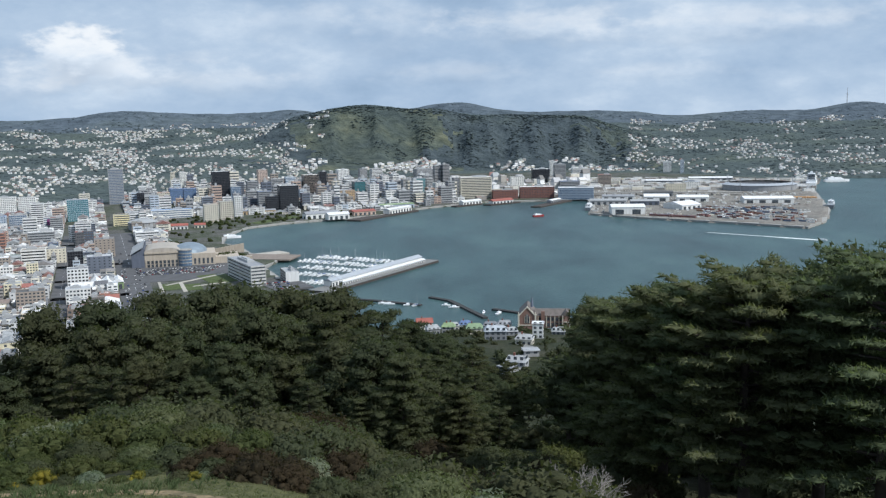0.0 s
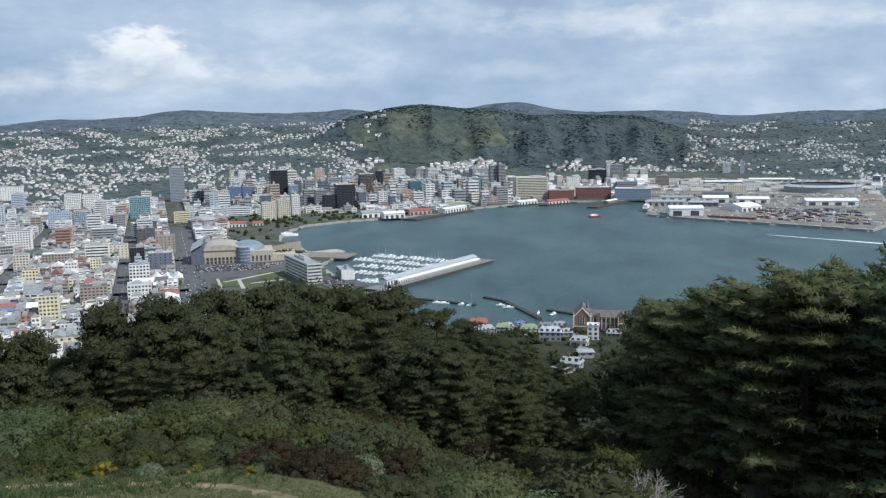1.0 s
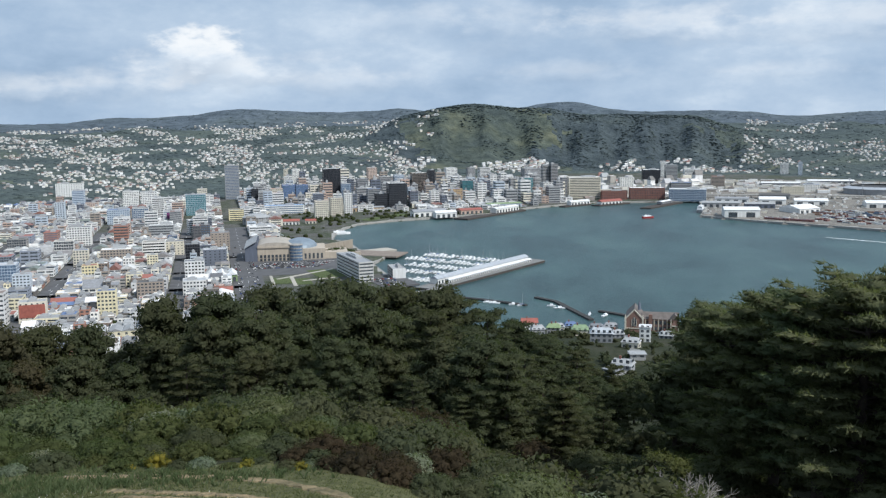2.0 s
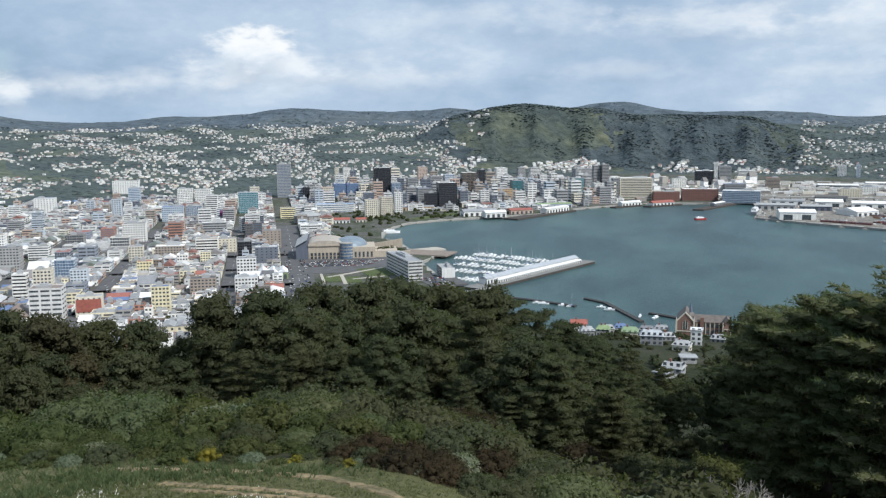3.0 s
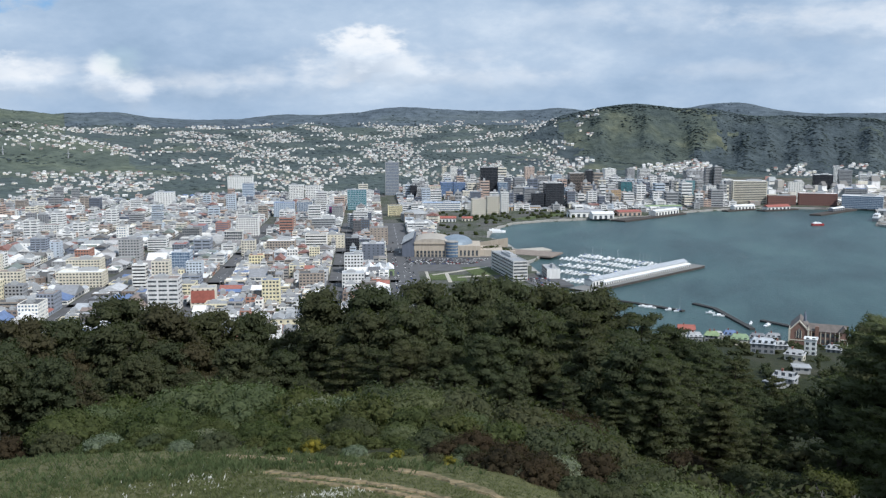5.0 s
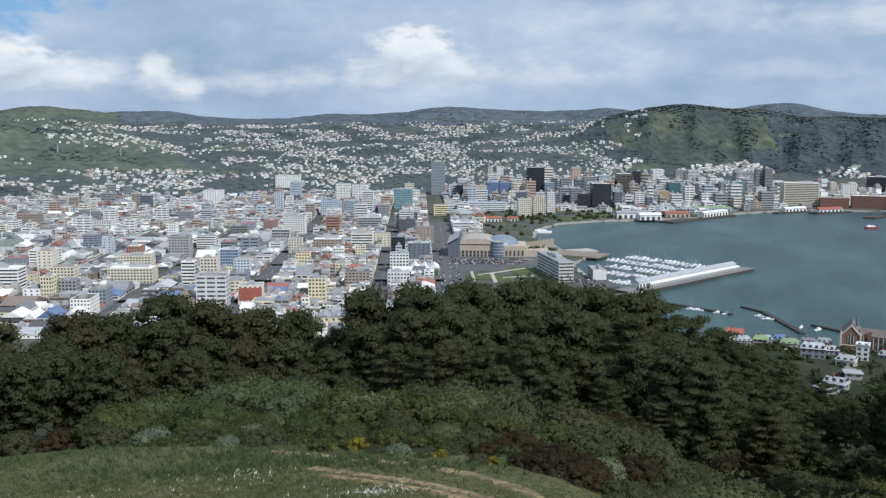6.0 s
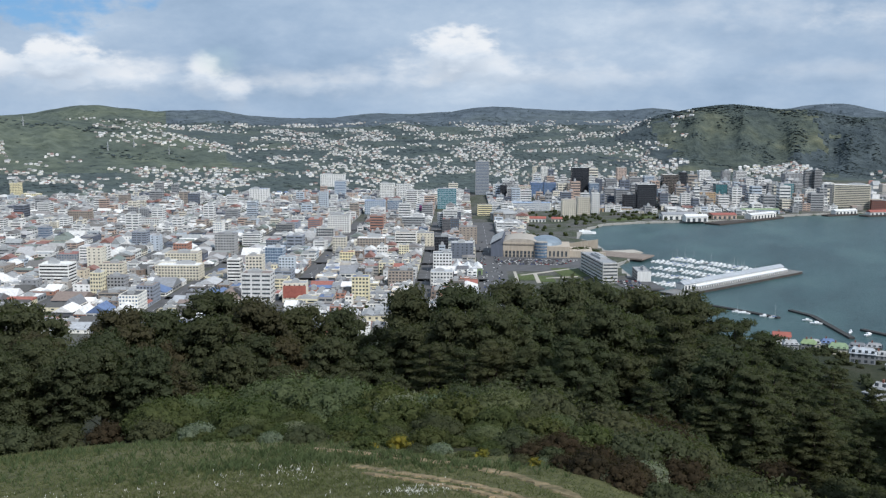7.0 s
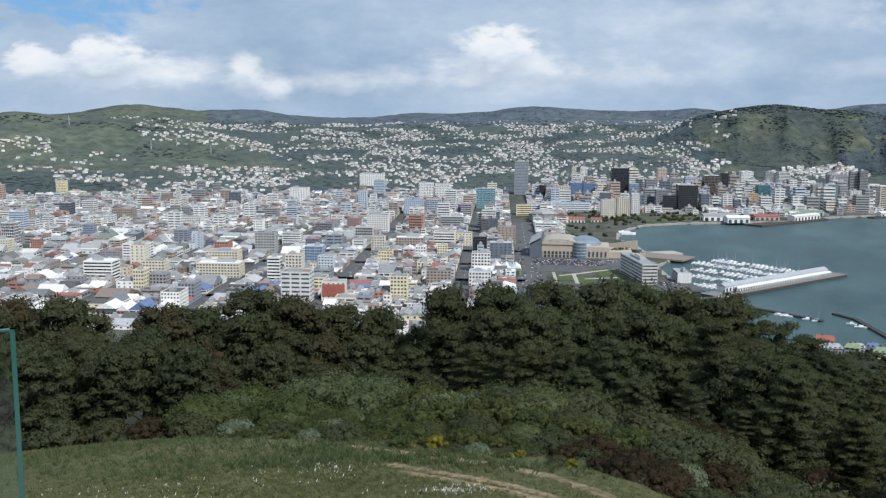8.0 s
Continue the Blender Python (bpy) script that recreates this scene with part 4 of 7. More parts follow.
tower(-1584, 1577, 20, 16, 34, "grid", YELLOW, G_DARK, rot=20, label="pale yellow apartment tower above the low city")
tower(-1549, 1584, 36, 18, 12, "grid", YELLOW, G_DARK, rot=20, label="pale yellow low apartment wing beside its tower")
tower(-1133, 1263, 36, 18, 22, "grid", TAN, G_DARK, rot=20, label="grey-brown slab block with vertical piers")
tower(-1088, 1340, 15, 10, 23, "grid", GREY, G_DARK, rot=20, label="grey concrete block with square windows")
tower(-1072, 1349, 14, 10, 20, "grid", GREY, G_DARK, rot=20, label="grey concrete block with square windows")
tower(-989, 1247, 48, 19, 17, "grid", WHITE, G_DARK, rot=20, label="long white apartment block with many windows")
tower(-1346, 1748, 17, 12, 31, "band", GREY, G_DARK, rot=20, label="slim grey tower on the hill foot")
tower(-1315, 1763, 15, 10, 27, "band", GREY, G_DARK, rot=20, label="slim grey tower on the hill foot")
tower(-1164, 1070, 23, 16, 34, "band", PALE, G_BLUE, rot=20, label="pale office slab with a white end wall")
tower(-753, 801, 32, 22, 24, "band", WHITE, G_BLACK, rot=20, label="white office block with dark ribbon windows")
tower(-777, 889, 17, 16, 29, "blank", CREAM, G_DARK, rot=20, label="cream tower with a blank lift core")
tower(-718, 847, 25, 15, 20, "grid", CREAM, G_DARK, rot=20, label="cream block with small square windows")
tower(-668, 794, 18, 14, 17, "grid", GREY, G_BLACK, rot=20, label="dark grey block with tall piers")
tower(-634, 751, 31, 15, 10, "band", TAN, G_DARK, rot=20, label="low brown brick building with flat roof")
tower(-660, 888, 49, 24, 16, "grid", CREAM, G_DARK, rot=20, label="wide beige stepped department building")
tower(-712, 966, 39, 23, 16, "grid", CREAM, G_DARK, rot=20, label="beige upper block of the stepped building")
tower(-827, 1063, 13, 13, 20, "blank", PALE, G_DARK, rot=20, label="plain pale blue cube of a building")
tower(-715, 1063, 26, 21, 28, "grid", GREY, G_DARK, rot=20, label="grey office block with light roof")
tower(-582, 880, 14, 13, 28, "band", WHITE, G_BLACK, rot=20, label="white tower banded with black windows")
tower(-563, 891, 18, 16, 31, "grid", CREAM, G_DARK, rot=20, label="cream tower with small windows")
tower(-734, 1156, 26, 16, 16, "band", WHITE, G_DARK, rot=20, label="white office block with ribbon windows")
tower(-605, 1003, 21, 21, 24, "curtain", PALE, G_BLUE, rot=20, label="grey-blue glazed office block")
tower(-567, 966, 18, 14, 19, "grid", PALE, G_DARK, rot=20, label="pale blue apartment block")
tower(-688, 1333, 33, 23, 27, "grid", WHITE, G_DARK, rot=20, label="large white hotel with rows of windows")
tower(-1068, 1713, 38, 23, 29, "blank", WHITE, G_DARK, rot=20, label="plain white slab block")
tower(-1098, 2096, 59, 23, 29, "blank", WHITE, G_DARK, rot=20, label="long plain white block on the slope")
tower(-967, 1882, 19, 19, 34, "curtain", PALE, G_BLUE, rot=20, label="blue-grey glazed city tower")
tower(-921, 1844, 24, 17, 15, "grid", TERRA, G_DARK, rot=20, label="apricot coloured low building")
tower(-853, 1590, 16, 16, 39, "grid", PALE, G_DARK, rot=20, label="pale blue apartment tower")
tower(-860, 1894, 31, 25, 34, "grid", WHITE, G_DARK, rot=20, label="white apartment tower in a cluster")
tower(-829, 1911, 32, 25, 32, "grid", WHITE, G_DARK, rot=20, label="white apartment tower in a cluster")
tower(-713, 1683, 21, 21, 39, "band", WHITE, G_BLACK, rot=20, label="white tower with dark window bands")
tower(-669, 1755, 37, 19, 39, "curtain", PALE, G_TEAL, rot=20, label="wide teal glass office block")
tower(-713, 2098, 31, 25, 75, "band", GREY, G_BLUE, rot=20, label="tall grey and blue banded office tower")
tower(-619, 1964, 14, 14, 33, "curtain", DARK, G_BLACK, rot=20, label="dark glazed city office block")
tower(-597, 1951, 18, 18, 27, "band", GREY, G_DARK, rot=20, label="grey office block with ribbon windows")
tower(-565, 1940, 25, 20, 35, "grid", CREAM, G_DARK, rot=20, roof=RED, label="tan block with a red roof")
tower(-578, 2081, 27, 16, 32, "curtain", BLUE, G_BLUE, rot=20, label="building wrapped in blue sheeting")
tower(-552, 2095, 27, 16, 31, "curtain", BLUE, G_BLUE, rot=20, label="building wrapped in blue sheeting")
tower(-410, 1691, 25, 20, 32, "grid", CREAM, G_DARK, rot=20, label="cream waterfront apartment tower")
tower(-396, 1749, 23, 19, 32, "grid", CREAM, G_DARK, rot=20, label="cream waterfront apartment tower")
tower(-492, 2132, 38, 30, 65, "curtain", DARK, G_BLACK, rot=20, label="tall black office tower")
tower(-380, 1779, 15, 15, 38, "grid", WHITE, G_DARK, rot=20, label="slim white apartment tower")
tower(-456, 2114, 21, 21, 32, "curtain", PALE, G_BLUE, rot=20, label="blue-grey glazed city block")
tower(-662, 2361, 11, 11, 51, "grid", CREAM, G_DARK, rot=20, label="slim cream apartment tower")
tower(-663, 2463, 21, 21, 41, "grid", WHITE, G_DARK, rot=20, label="plain white city apartment tower")
tower(-635, 2445, 19, 19, 30, "grid", WHITE, G_DARK, rot=20, label="plain white city apartment tower")
tower(-726, 1634, 28, 25, 25, "curtain", WHITE, G_BLUE, rot=20, label="white and blue glazed block")
tower(-755, 1608, 37, 26, 25, "grid", PALE, G_BLUE, rot=20, label="pale grey office block")
tower(-405, 1049, 22, 17, 22, "grid", WHITE, G_BLACK, rot=20, label="white block with tall black window slots")
tower(-373, 964, 24, 19, 15, "grid", WHITE, G_DARK, rot=20, label="white stepped apartment block")
tower(-461, 1190, 18, 18, 22, "curtain", DARK, G_BLACK, rot=20, label="dark green glazed city block")
tower(-410, 1131, 28, 23, 24, "blank", SLATE, G_DARK, rot=20, label="slate-blue windowless block in the city")
tower(-562, 1465, 22, 15, 23, "band", WHITE, G_DARK, rot=35, label="white striped slab block")
tower(-591, 1402, 37, 18, 22, "band", GREY, G_DARK, rot=20, label="long grey office block")
tower(-522, 1211, 29, 23, 22, "band", WHITE, G_BLACK, rot=20, label="white office with black ribbon windows")
tower(-508, 1247, 24, 19, 18, "blank", CREAM, G_DARK, rot=20, label="plain cream windowless hall")
tower(-548, 1155, 37, 22, 20, "grid", TAN, G_DARK, rot=20, label="grey-brown classical block in the city")
tower(-590, 1144, 18, 14, 20, "grid", CREAM, G_DARK, rot=20, label="cream block with tall windows")
tower(-525, 1037, 17, 14, 18, "grid", YELLOW, G_DARK, rot=20, label="yellow apartment block with windows")
tower(-414, 847, 17, 14, 25, "grid", YELLOW, G_DARK, rot=20, label="bright cream-yellow apartment block")
tower(-407, 930, 26, 18, 19, "grid", TAN, G_DARK, rot=20, label="brown and white block with tall windows")
tower(-507, 1788, 75, 23, 15, "band", WHITE, G_BLUE, rot=20, roof=BLUE_ROOF, label="long white civic building with blue windows")
tower(-550, 1677, 54, 22, 18, "band", YELLOW, G_DARK, rot=20, label="long low cream building")
tower(-449, 1446, 35, 21, 15, "band", WHITE, G_DARK, rot=20, label="white low office building")
tower(-461, 1295, 26, 21, 24, "blank", TAN, G_DARK, rot=20, label="plain brown-grey block in the city")
tower(-305, 1895, 37, 29, 49, "curtain", DARK, G_BLACK, rot=20, label="dark blue glazed waterfront tower")
tower(-278, 1945, 17, 17, 22, "band", WHITE, G_BLUE, rot=20, label="small white office block")
tower(-301, 2190, 34, 27, 51, "curtain", TAN, G_BLACK, rot=20, label="brown-black office tower in the city")
tower(-418, 2114, 24, 24, 43, "band", GREY, G_DARK, rot=20, label="tall grey banded office tower")
tower(-443, 2366, 23, 23, 54, "grid", TERRA, G_DARK, rot=20, label="pale pink tower with a white edge")
tower(-358, 1931, 28, 22, 35, "band", GREY, G_DARK, rot=20, label="grey office block near the quay")
tower(-333, 1884, 28, 22, 29, "curtain", DARK, G_BLACK, rot=20, label="dark glazed block near the quay")
tower(-388, 2246, 27, 27, 39, "band", GREY, G_DARK, rot=20, label="tall grey banded office tower")
tower(-355, 2241, 23, 23, 43, "band", PALE, G_BLUE, rot=20, label="grey-blue office tower in the city")
tower(-271, 2344, 17, 17, 42, "band", WHITE, G_DARK, rot=20, label="white ribbed city tower")
tower(-287, 2311, 17, 17, 50, "curtain", DARK, G_BLACK, rot=20, label="plain black glazed office tower")
tower(-250, 2415, 28, 28, 49, "grid", WHITE, G_DARK, rot=20, label="plain white city apartment tower")
tower(-182, 2093, 24, 24, 40, "curtain", DARK, G_TEAL, rot=20, label="tall dark teal glass tower")
tower(-207, 2013, 43, 21, 28, "grid", ORANGE, G_DARK, rot=20, label="orange classical waterfront building")
tower(-149, 2086, 18, 18, 36, "band", BRICK, G_DARK, rot=20, label="red brick banded block")
tower(-170, 2482, 27, 27, 46, "band", WHITE, G_BLACK, rot=20, label="white tower striped with dark windows")
tower(-211, 2562, 20, 20, 41, "grid", GREY, G_DARK, rot=20, label="plain grey city office tower")
tower(-108, 2086, 31, 25, 32, "band", WHITE, G_DARK, rot=20, label="white-grey office block in the city")
tower(-79, 2135, 21, 17, 41, "band", GREY, G_DARK, rot=20, label="grey office block with ribbon windows")
tower(-53, 2135, 27, 22, 43, "curtain", GREY, G_TEAL, rot=20, label="grey and teal glazed block")
tower(-29, 2157, 16, 16, 40, "band", GREY, G_DARK, rot=20, label="grey office block with ribbon windows")
tower(-7, 2130, 22, 22, 32, "grid", WHITE, G_DARK, rot=20, label="plain white city office block")
tower(-48, 2468, 44, 31, 44, "grid", GREY, G_DARK, rot=20, label="grey office block with deep windows")
tower(-12, 2280, 15, 15, 62, "band", GREY, G_BLACK, rot=20, label="one of twin grey towers")
tower(8, 2277, 16, 16, 65, "band", GREY, G_BLACK, rot=20, label="one of twin grey towers")
tower(73, 2098, 68, 34, 46, "band", CREAM, G_DARK, rot=5, label="wide pale banded office block")
tower(31, 2150, 14, 14, 41, "band", GREY, G_DARK, rot=20, label="grey office block with ribbon windows")
tower(177, 2263, 31, 25, 34, "blank", WHITE, G_DARK, rot=0, label="plain white waterfront block")
tower(258, 2508, 44, 35, 37, "curtain", DARK, G_BLACK, rot=0, label="dark glazed city office block")
tower(322, 2800, 15, 15, 40, "grid", WHITE, G_DARK, rot=0, label="slim white apartment tower")
tower(206, 2084, 74, 29, 24, "grid", BRICK, G_DARK, rot=0, label="long red-brown brick station building")
tower(136, 2074, 54, 21, 18, "grid", BRICK, G_DARK, rot=5, label="low brick waterfront building")
tower(309, 2518, 29, 29, 48, "band", GREY, G_DARK, rot=0, label="tall grey banded office tower")
tower(381, 2659, 41, 33, 29, "band", WHITE, G_DARK, rot=0, label="white end-walled block in the city")
tower(295, 2218, 45, 27, 25, "band", GREY, G_DARK, rot=0, label="grey stepped city block")
tower(286, 2044, 75, 30, 24, "curtain", PALE, G_BLUE, rot=-10, label="long blue-grey glazed waterfront building")
tower(534, 2189, 45, 23, 17, "blank", CREAM, G_DARK, rot=-10, label="plain pale warehouse block")
tower(596, 2279, 36, 21, 15, "blank", WHITE, G_DARK, rot=-10, label="plain white port warehouse")
tower(710, 2837, 11, 11, 36, "grid", PALE, G_DARK, rot=-10, label="slim pale apartment tower")
tower(681, 2900, 23, 23, 30, "grid", WHITE, G_DARK, rot=-10, label="white hillside apartment block")
tower(408, 2408, 32, 26, 26, "band", TAN, G_DARK, rot=-5, label="brown-grey office block in the city")
tower(-959, 1865, 23, 23, 38, "band", PALE, G_BLUE, rot=20, label="pale blue-grey tower in the city")


# ---- landmarks ----
def museum(x, y, rot):
    ob = thing("museum_building", pose(x, y, 3.6, 0, 0, rot) @ Matrix.Diagonal((1.22, 1.05, 1.0, 1)), "large sandstone-clad museum with vaulted grey roofs and a glass drum", "museum")
    s = Solid().box(13, 48, 0, 58, 0, 19)
    s.box(13, 48, -1.2, 0, 17.5, 19.6)
    for k in range(9):
        s.box(14 + 4 * k, 15.2 + 4 * k, -0.9, 0, 0, 9.5)
    part("wall", s.mesh("wall", STONE), ob, "pale sandstone cladding")
    for k in range(8):
        part("window", Solid().box(15.4 + 4 * k, 17.8 + 4 * k, -0.25, 0.1, 1.0, 4.2).box(15.4 + 4 * k, 17.8 + 4 * k, -0.25, 0.1, 5.0, 8.8).mesh("window", G_DARK), ob)
    roof = Solid()
    for k in range(10):
        a0, a1 = math.pi * k / 10, math.pi * (k + 1) / 10
        c, half = 31, 18.5
        v = [(c - half * math.cos(a0), 1, 19 + 5.5 * math.sin(a0)), (c - half * math.cos(a1), 1, 19 + 5.5 * math.sin(a1)), (c - half * math.cos(a1), 58, 19 + 5.5 * math.sin(a1)), (c - half * math.cos(a0), 58, 19 + 5.5 * math.sin(a0))]
        roof.quads(v, [(0, 1, 2, 3)])
        roof.quads([v[0], v[1], (c, 1, 19)], [(0, 1, 2)])
    part("roof", roof.mesh("roof", plain("tan_roof", (0.40, 0.36, 0.31), 0.6, 0, 0.2, 0.2)), ob)
    s = Solid().quads([(0, 2, 0), (13, 0, 0), (13, 60, 0), (0, 62, 0), (0, 2, 17), (13, 0, 25), (13, 60, 27), (0, 62, 19)], BOX_F)
    part("side_wing", s.mesh("side_wing", SLATE), ob, "dark slate-clad side wing")
    s = Solid().quads([(-1, 0, 17.3), (12, -2, 26.3), (12, 62, 28.3), (-1, 64, 19.3)], [(0, 1, 2, 3)])
    for k in range(6):
        s.box(0.5 + 2 * k, 0.9 + 2 * k, 4, 58, 18.6 + 1.3 * k, 19.4 + 1.3 * k)
    part("wing_roof", s.mesh("wing_roof", GREY_ROOF), ob, "tilted grey metal roof plane")
    ring = [(53 + 7 * math.cos(a), 2 + 7 * math.sin(a)) for a in np.linspace(0, 2 * math.pi, 21)[:-1]]
    drum = part("drum", Solid().prism(ring, 0, 21).mesh("drum", G_BLUE), ob, "round glazed corner drum")
    bands = Solid()
    for z in (4, 8, 12, 16, 20.2):
        bands.prism([(53 + 7.25 * math.cos(a), 2 + 7.25 * math.sin(a)) for a in np.linspace(0, 2 * math.pi, 21)[:-1]], z, z + 1.1)
    part("band", bands.mesh("band", CONCRETE), drum)
    s = Solid().box(60, 84, 2, 50, 0, 15).box(84, 108, 6, 46, 0, 9).box(108, 122, 12, 16, 0, 7)
    part("right_wing", s.mesh("right_wing", STONE), ob)
    for k in range(5):
        part("window", Solid().box(62 + 4.3 * k, 64 + 4.3 * k, 1.75, 2.1, 2, 9).mesh("window", G_DARK), ob)
    dome = Solid()
    for i in range(5):
        for j in range(16):
            def q(i, j):
                e, a = i / 5 * math.pi / 2, j / 16 * 2 * math.pi
                return (58 + 18 * math.cos(e) * math.cos(a), 30 + 24 * math.cos(e) * math.sin(a), 15 + 11 * math.sin(e))
            dome.quads([q(i, j), q(i, j + 1), q(i + 1, j + 1), q(i + 1, j)], [(0, 1, 2, 3)])
    part("dome", dome.mesh("dome", plain("blue_grey_dome", (0.24, 0.29, 0.34), 0.4, 0.3, 0.15, 0.2), True), ob, "blue-grey ribbed metal dome")
    claim(x + 30, y + 30, 70)


museum(-388, 1180, 15)


def gabled_hall(x, y, w, d, h, rise, rot, wall, roof, bays, label, name="wharf_shed", vaults=1, category="shed"):
    """A long shed: walls, door bays along its front, one or several pitched roofs side by side."""
    ob = thing(name, pose(x, y, max(gz(x, y), 3.3) - 0.1, 0, 0, rot), label, category)
    part("wall", Solid().box(-w / 2, w / 2, -d / 2, d / 2, 0, h).mesh("wall", wall), ob)
    for k in range(bays):
        a = -w / 2 + w * (k + 0.22) / bays
        part("door", Solid().box(a, a + w / bays * 0.5, -d / 2 - 0.12, -d / 2 + 0.2, 0, h * 0.68).mesh("door", G_DARK), ob)
    for k in range(vaults):
        a, b = -w / 2 + w * k / vaults, -w / 2 + w * (k + 1) / vaults
        if vaults == 1:
            s = Solid().gable(a - 0.7, b + 0.7, -d / 2 - 0.9, d / 2 + 0.9, h + 0.03, h + rise, "x")
        else:
            s = Solid().gable(a, b, -d / 2 - 0.9, d / 2 + 0.5, h + 0.03, h + rise, "y")
        part("roof", s.mesh("roof", roof), ob)
    claim(x, y, 0.5 * math.hypot(w, d))
    return ob


gabled_hall(-372, 1046, 34, 26, 8, 4.2, 20, GREEN_ROOF, WHITE_ROOF, 5, "market hall with a pale green front and three white pitched roofs", "market_hall", 3, "hall")
tower(-225, 1081, 17, 88, 22, "band", masonry("pale_grey_render", [(0.50, 0.50, 0.50), (0.54, 0.54, 0.53)]), G_DARK, rot=29, roof=GREY_ROOF, label="long white banded apartment block beside the marina", name="apartment_block")
tower(-176, 1082, 15, 34, 12, "band", GREY, G_DARK, rot=20, roof=GREY_ROOF, label="low grey curved marina office with a white end wall", name="marina_office")
part("end_wall", Solid().box(-7.6, 7.6, -17.3, -16.9, 0, 13).mesh("end_wall", WHITE), bpy.data.objects["marina_office"])
red_block = tower(-474, 822, 24, 17, 19, "blank", CREAM, G_DARK, rot=24, roof=GREY_ROOF, label="cream theatre building with a big red front wall", name="theatre")
part("front_wall", Solid().box(-11.2, 11.2, -9.0, -8.4, 5.5, 17.5).mesh("front_wall", RED), red_block, "plain red painted wall")
sign_block = tower(-660, 1606, 22, 18, 23, "band", WHITE, G_BLUE, rot=20, label="white office building with a tall purple banner", name="hotel_building")
part("banner", Solid().box(-5, 4, -9.5, -9.1, 4, 21).mesh("banner", plain("purple_banner", (0.22, 0.06, 0.18), 0.6, 0, 0.3, 0.3)), sign_block, "tall purple and orange banner")


def round_hall(x, y, r, h):
    ob = thing("concert_hall", pose(x, y, 3.5), "round grey concert hall with a shallow ribbed roof", "hall")
    ring = [(math.cos(a), math.sin(a)) for a in np.linspace(0, 2 * math.pi, 33)[:-1]]
    part("wall", Solid().prism([(r * a, r * b) for a, b in ring], 0, h).mesh("wall", GREY), ob)
    for a, b in ring[::2]:
        part("fin", Solid().tube([(r * a, r * b, 0), (r * a * 1.01, r * b * 1.01, h)], [0.9, 0.9], 4).mesh("fin", CONCRETE), ob)
    s = Solid()
    s.tube([(0, 0, h), (0, 0, h + 3), (0, 0, h + 5), (0, 0, h + 6)], [r * 1.06, r * 0.8, r * 0.45, 0.5], 32)
    part("roof", s.mesh("roof", GREY_ROOF), ob)
    claim(x, y, r)


round_hall(-505, 1606, 23, 13)


PIER_ROOF = roofing("pale_grey_roof", [(0.42, 0.45, 0.49), (0.38, 0.41, 0.45)])


def stadium(x, y, rx, ry, h):
    ob = thing("stadium", pose(x, y, 3.6), "low oval silver stadium with a dark open bowl", "stadium")
    n = 48
    ang = [2 * math.pi * k / n for k in range(n)]

    def loop(f, z):
        return [(rx * f * math.cos(a), ry * f * math.sin(a), z) for a in ang]

    for nm, mat, (f0, z0), (f1, z1) in (("wall", GREY, (0.99, 0), (1.0, h * 0.72)), ("roof", PIER_ROOF, (1.02, h * 0.74), (0.84, h)), ("seating", DARK, (0.84, h * 0.8), (0.6, 1.0))):
        s = Solid()
        a, b = loop(f0, z0), loop(f1, z1)
        for k in range(n):
            s.quads([a[k], a[(k + 1) % n], b[(k + 1) % n], b[k]], [(0, 1, 2, 3)])
        part(nm, s.mesh(nm, mat), ob)
    part("pitch", Solid().prism([(p[0], p[1]) for p in loop(0.6, 0)], 0.2, 1.0).mesh("pitch", LAWN), ob)
    for sx, sy in ((-0.7, -0.72), (0.7, -0.72), (0.7, 0.72), (-0.7, 0.72)):
        part("light_mast", Solid().tube([(sx * rx, sy * ry, 0), (sx * rx, sy * ry, h * 1.75)], [0.9, 0.6], 6).box(sx * rx - 3, sx * rx + 3, sy * ry - 0.5, sy * ry + 0.5, h * 1.6, h * 1.8).mesh("light_mast", PLANT), ob)


stadium(734, 2215, 84, 66, 17)
claim(734, 2215, 90)


# ---- the low-rise city: blocks on a street grid turned 20 degrees ----
STREETS = [(-172, 11), (-40, 9), (37, 17), (-290, 8), (-405, 8), (-520, 8), (-640, 8), (-760, 8), (-880, 8), (-1000, 8), (-1120, 8), (-1240, 8), (-1360, 8), (150, 8), (265, 8), (380, 8), (500, 8), (620, 8), (740, 8)]  # across the grid: place, half width
CROSS = [(835, 8), (945, 7), (1060, 8), (1175, 7), (1290, 8), (1400, 7), (1515, 7), (1630, 7), (1745, 7), (1860, 7), (1975, 7), (2090, 7), (2205, 7), (2320, 7), (2435, 7)]


def road(name, along, place, half, a, b):
    s = Solid()
    n = int((b - a) / 20)
    for k in range(n):
        v = []
        for q, t in ((-half, 0), (half, 0), (half, 1), (-half, 1)):
            f = a + (b - a) * (k + t) / n
            p = GU * (place + q) + GV * f if along == "v" else GU * f + GV * (place + q)
            v.append((p.x, p.y, max(gz(p.x, p.y), 3.5) + 0.12))
        s.quads(v, [(0, 1, 2, 3)])
        if k % 2:
            p0, p1 = Vector(v[0]).lerp(Vector(v[1]), 0.495), Vector(v[0]).lerp(Vector(v[1]), 0.505)
            q0, q1 = Vector(v[3]).lerp(Vector(v[2]), 0.495), Vector(v[3]).lerp(Vector(v[2]), 0.505)
            up = Vector((0, 0, 0.03))
            s.quads([p0 + up, p1 + up, q1 + up, q0 + up], [(0, 1, 2, 3)], 1)
    structure(name, s.mesh(name, [ASPHALT, GELCOAT]), "grey asphalt city street with a white centre line", "road")


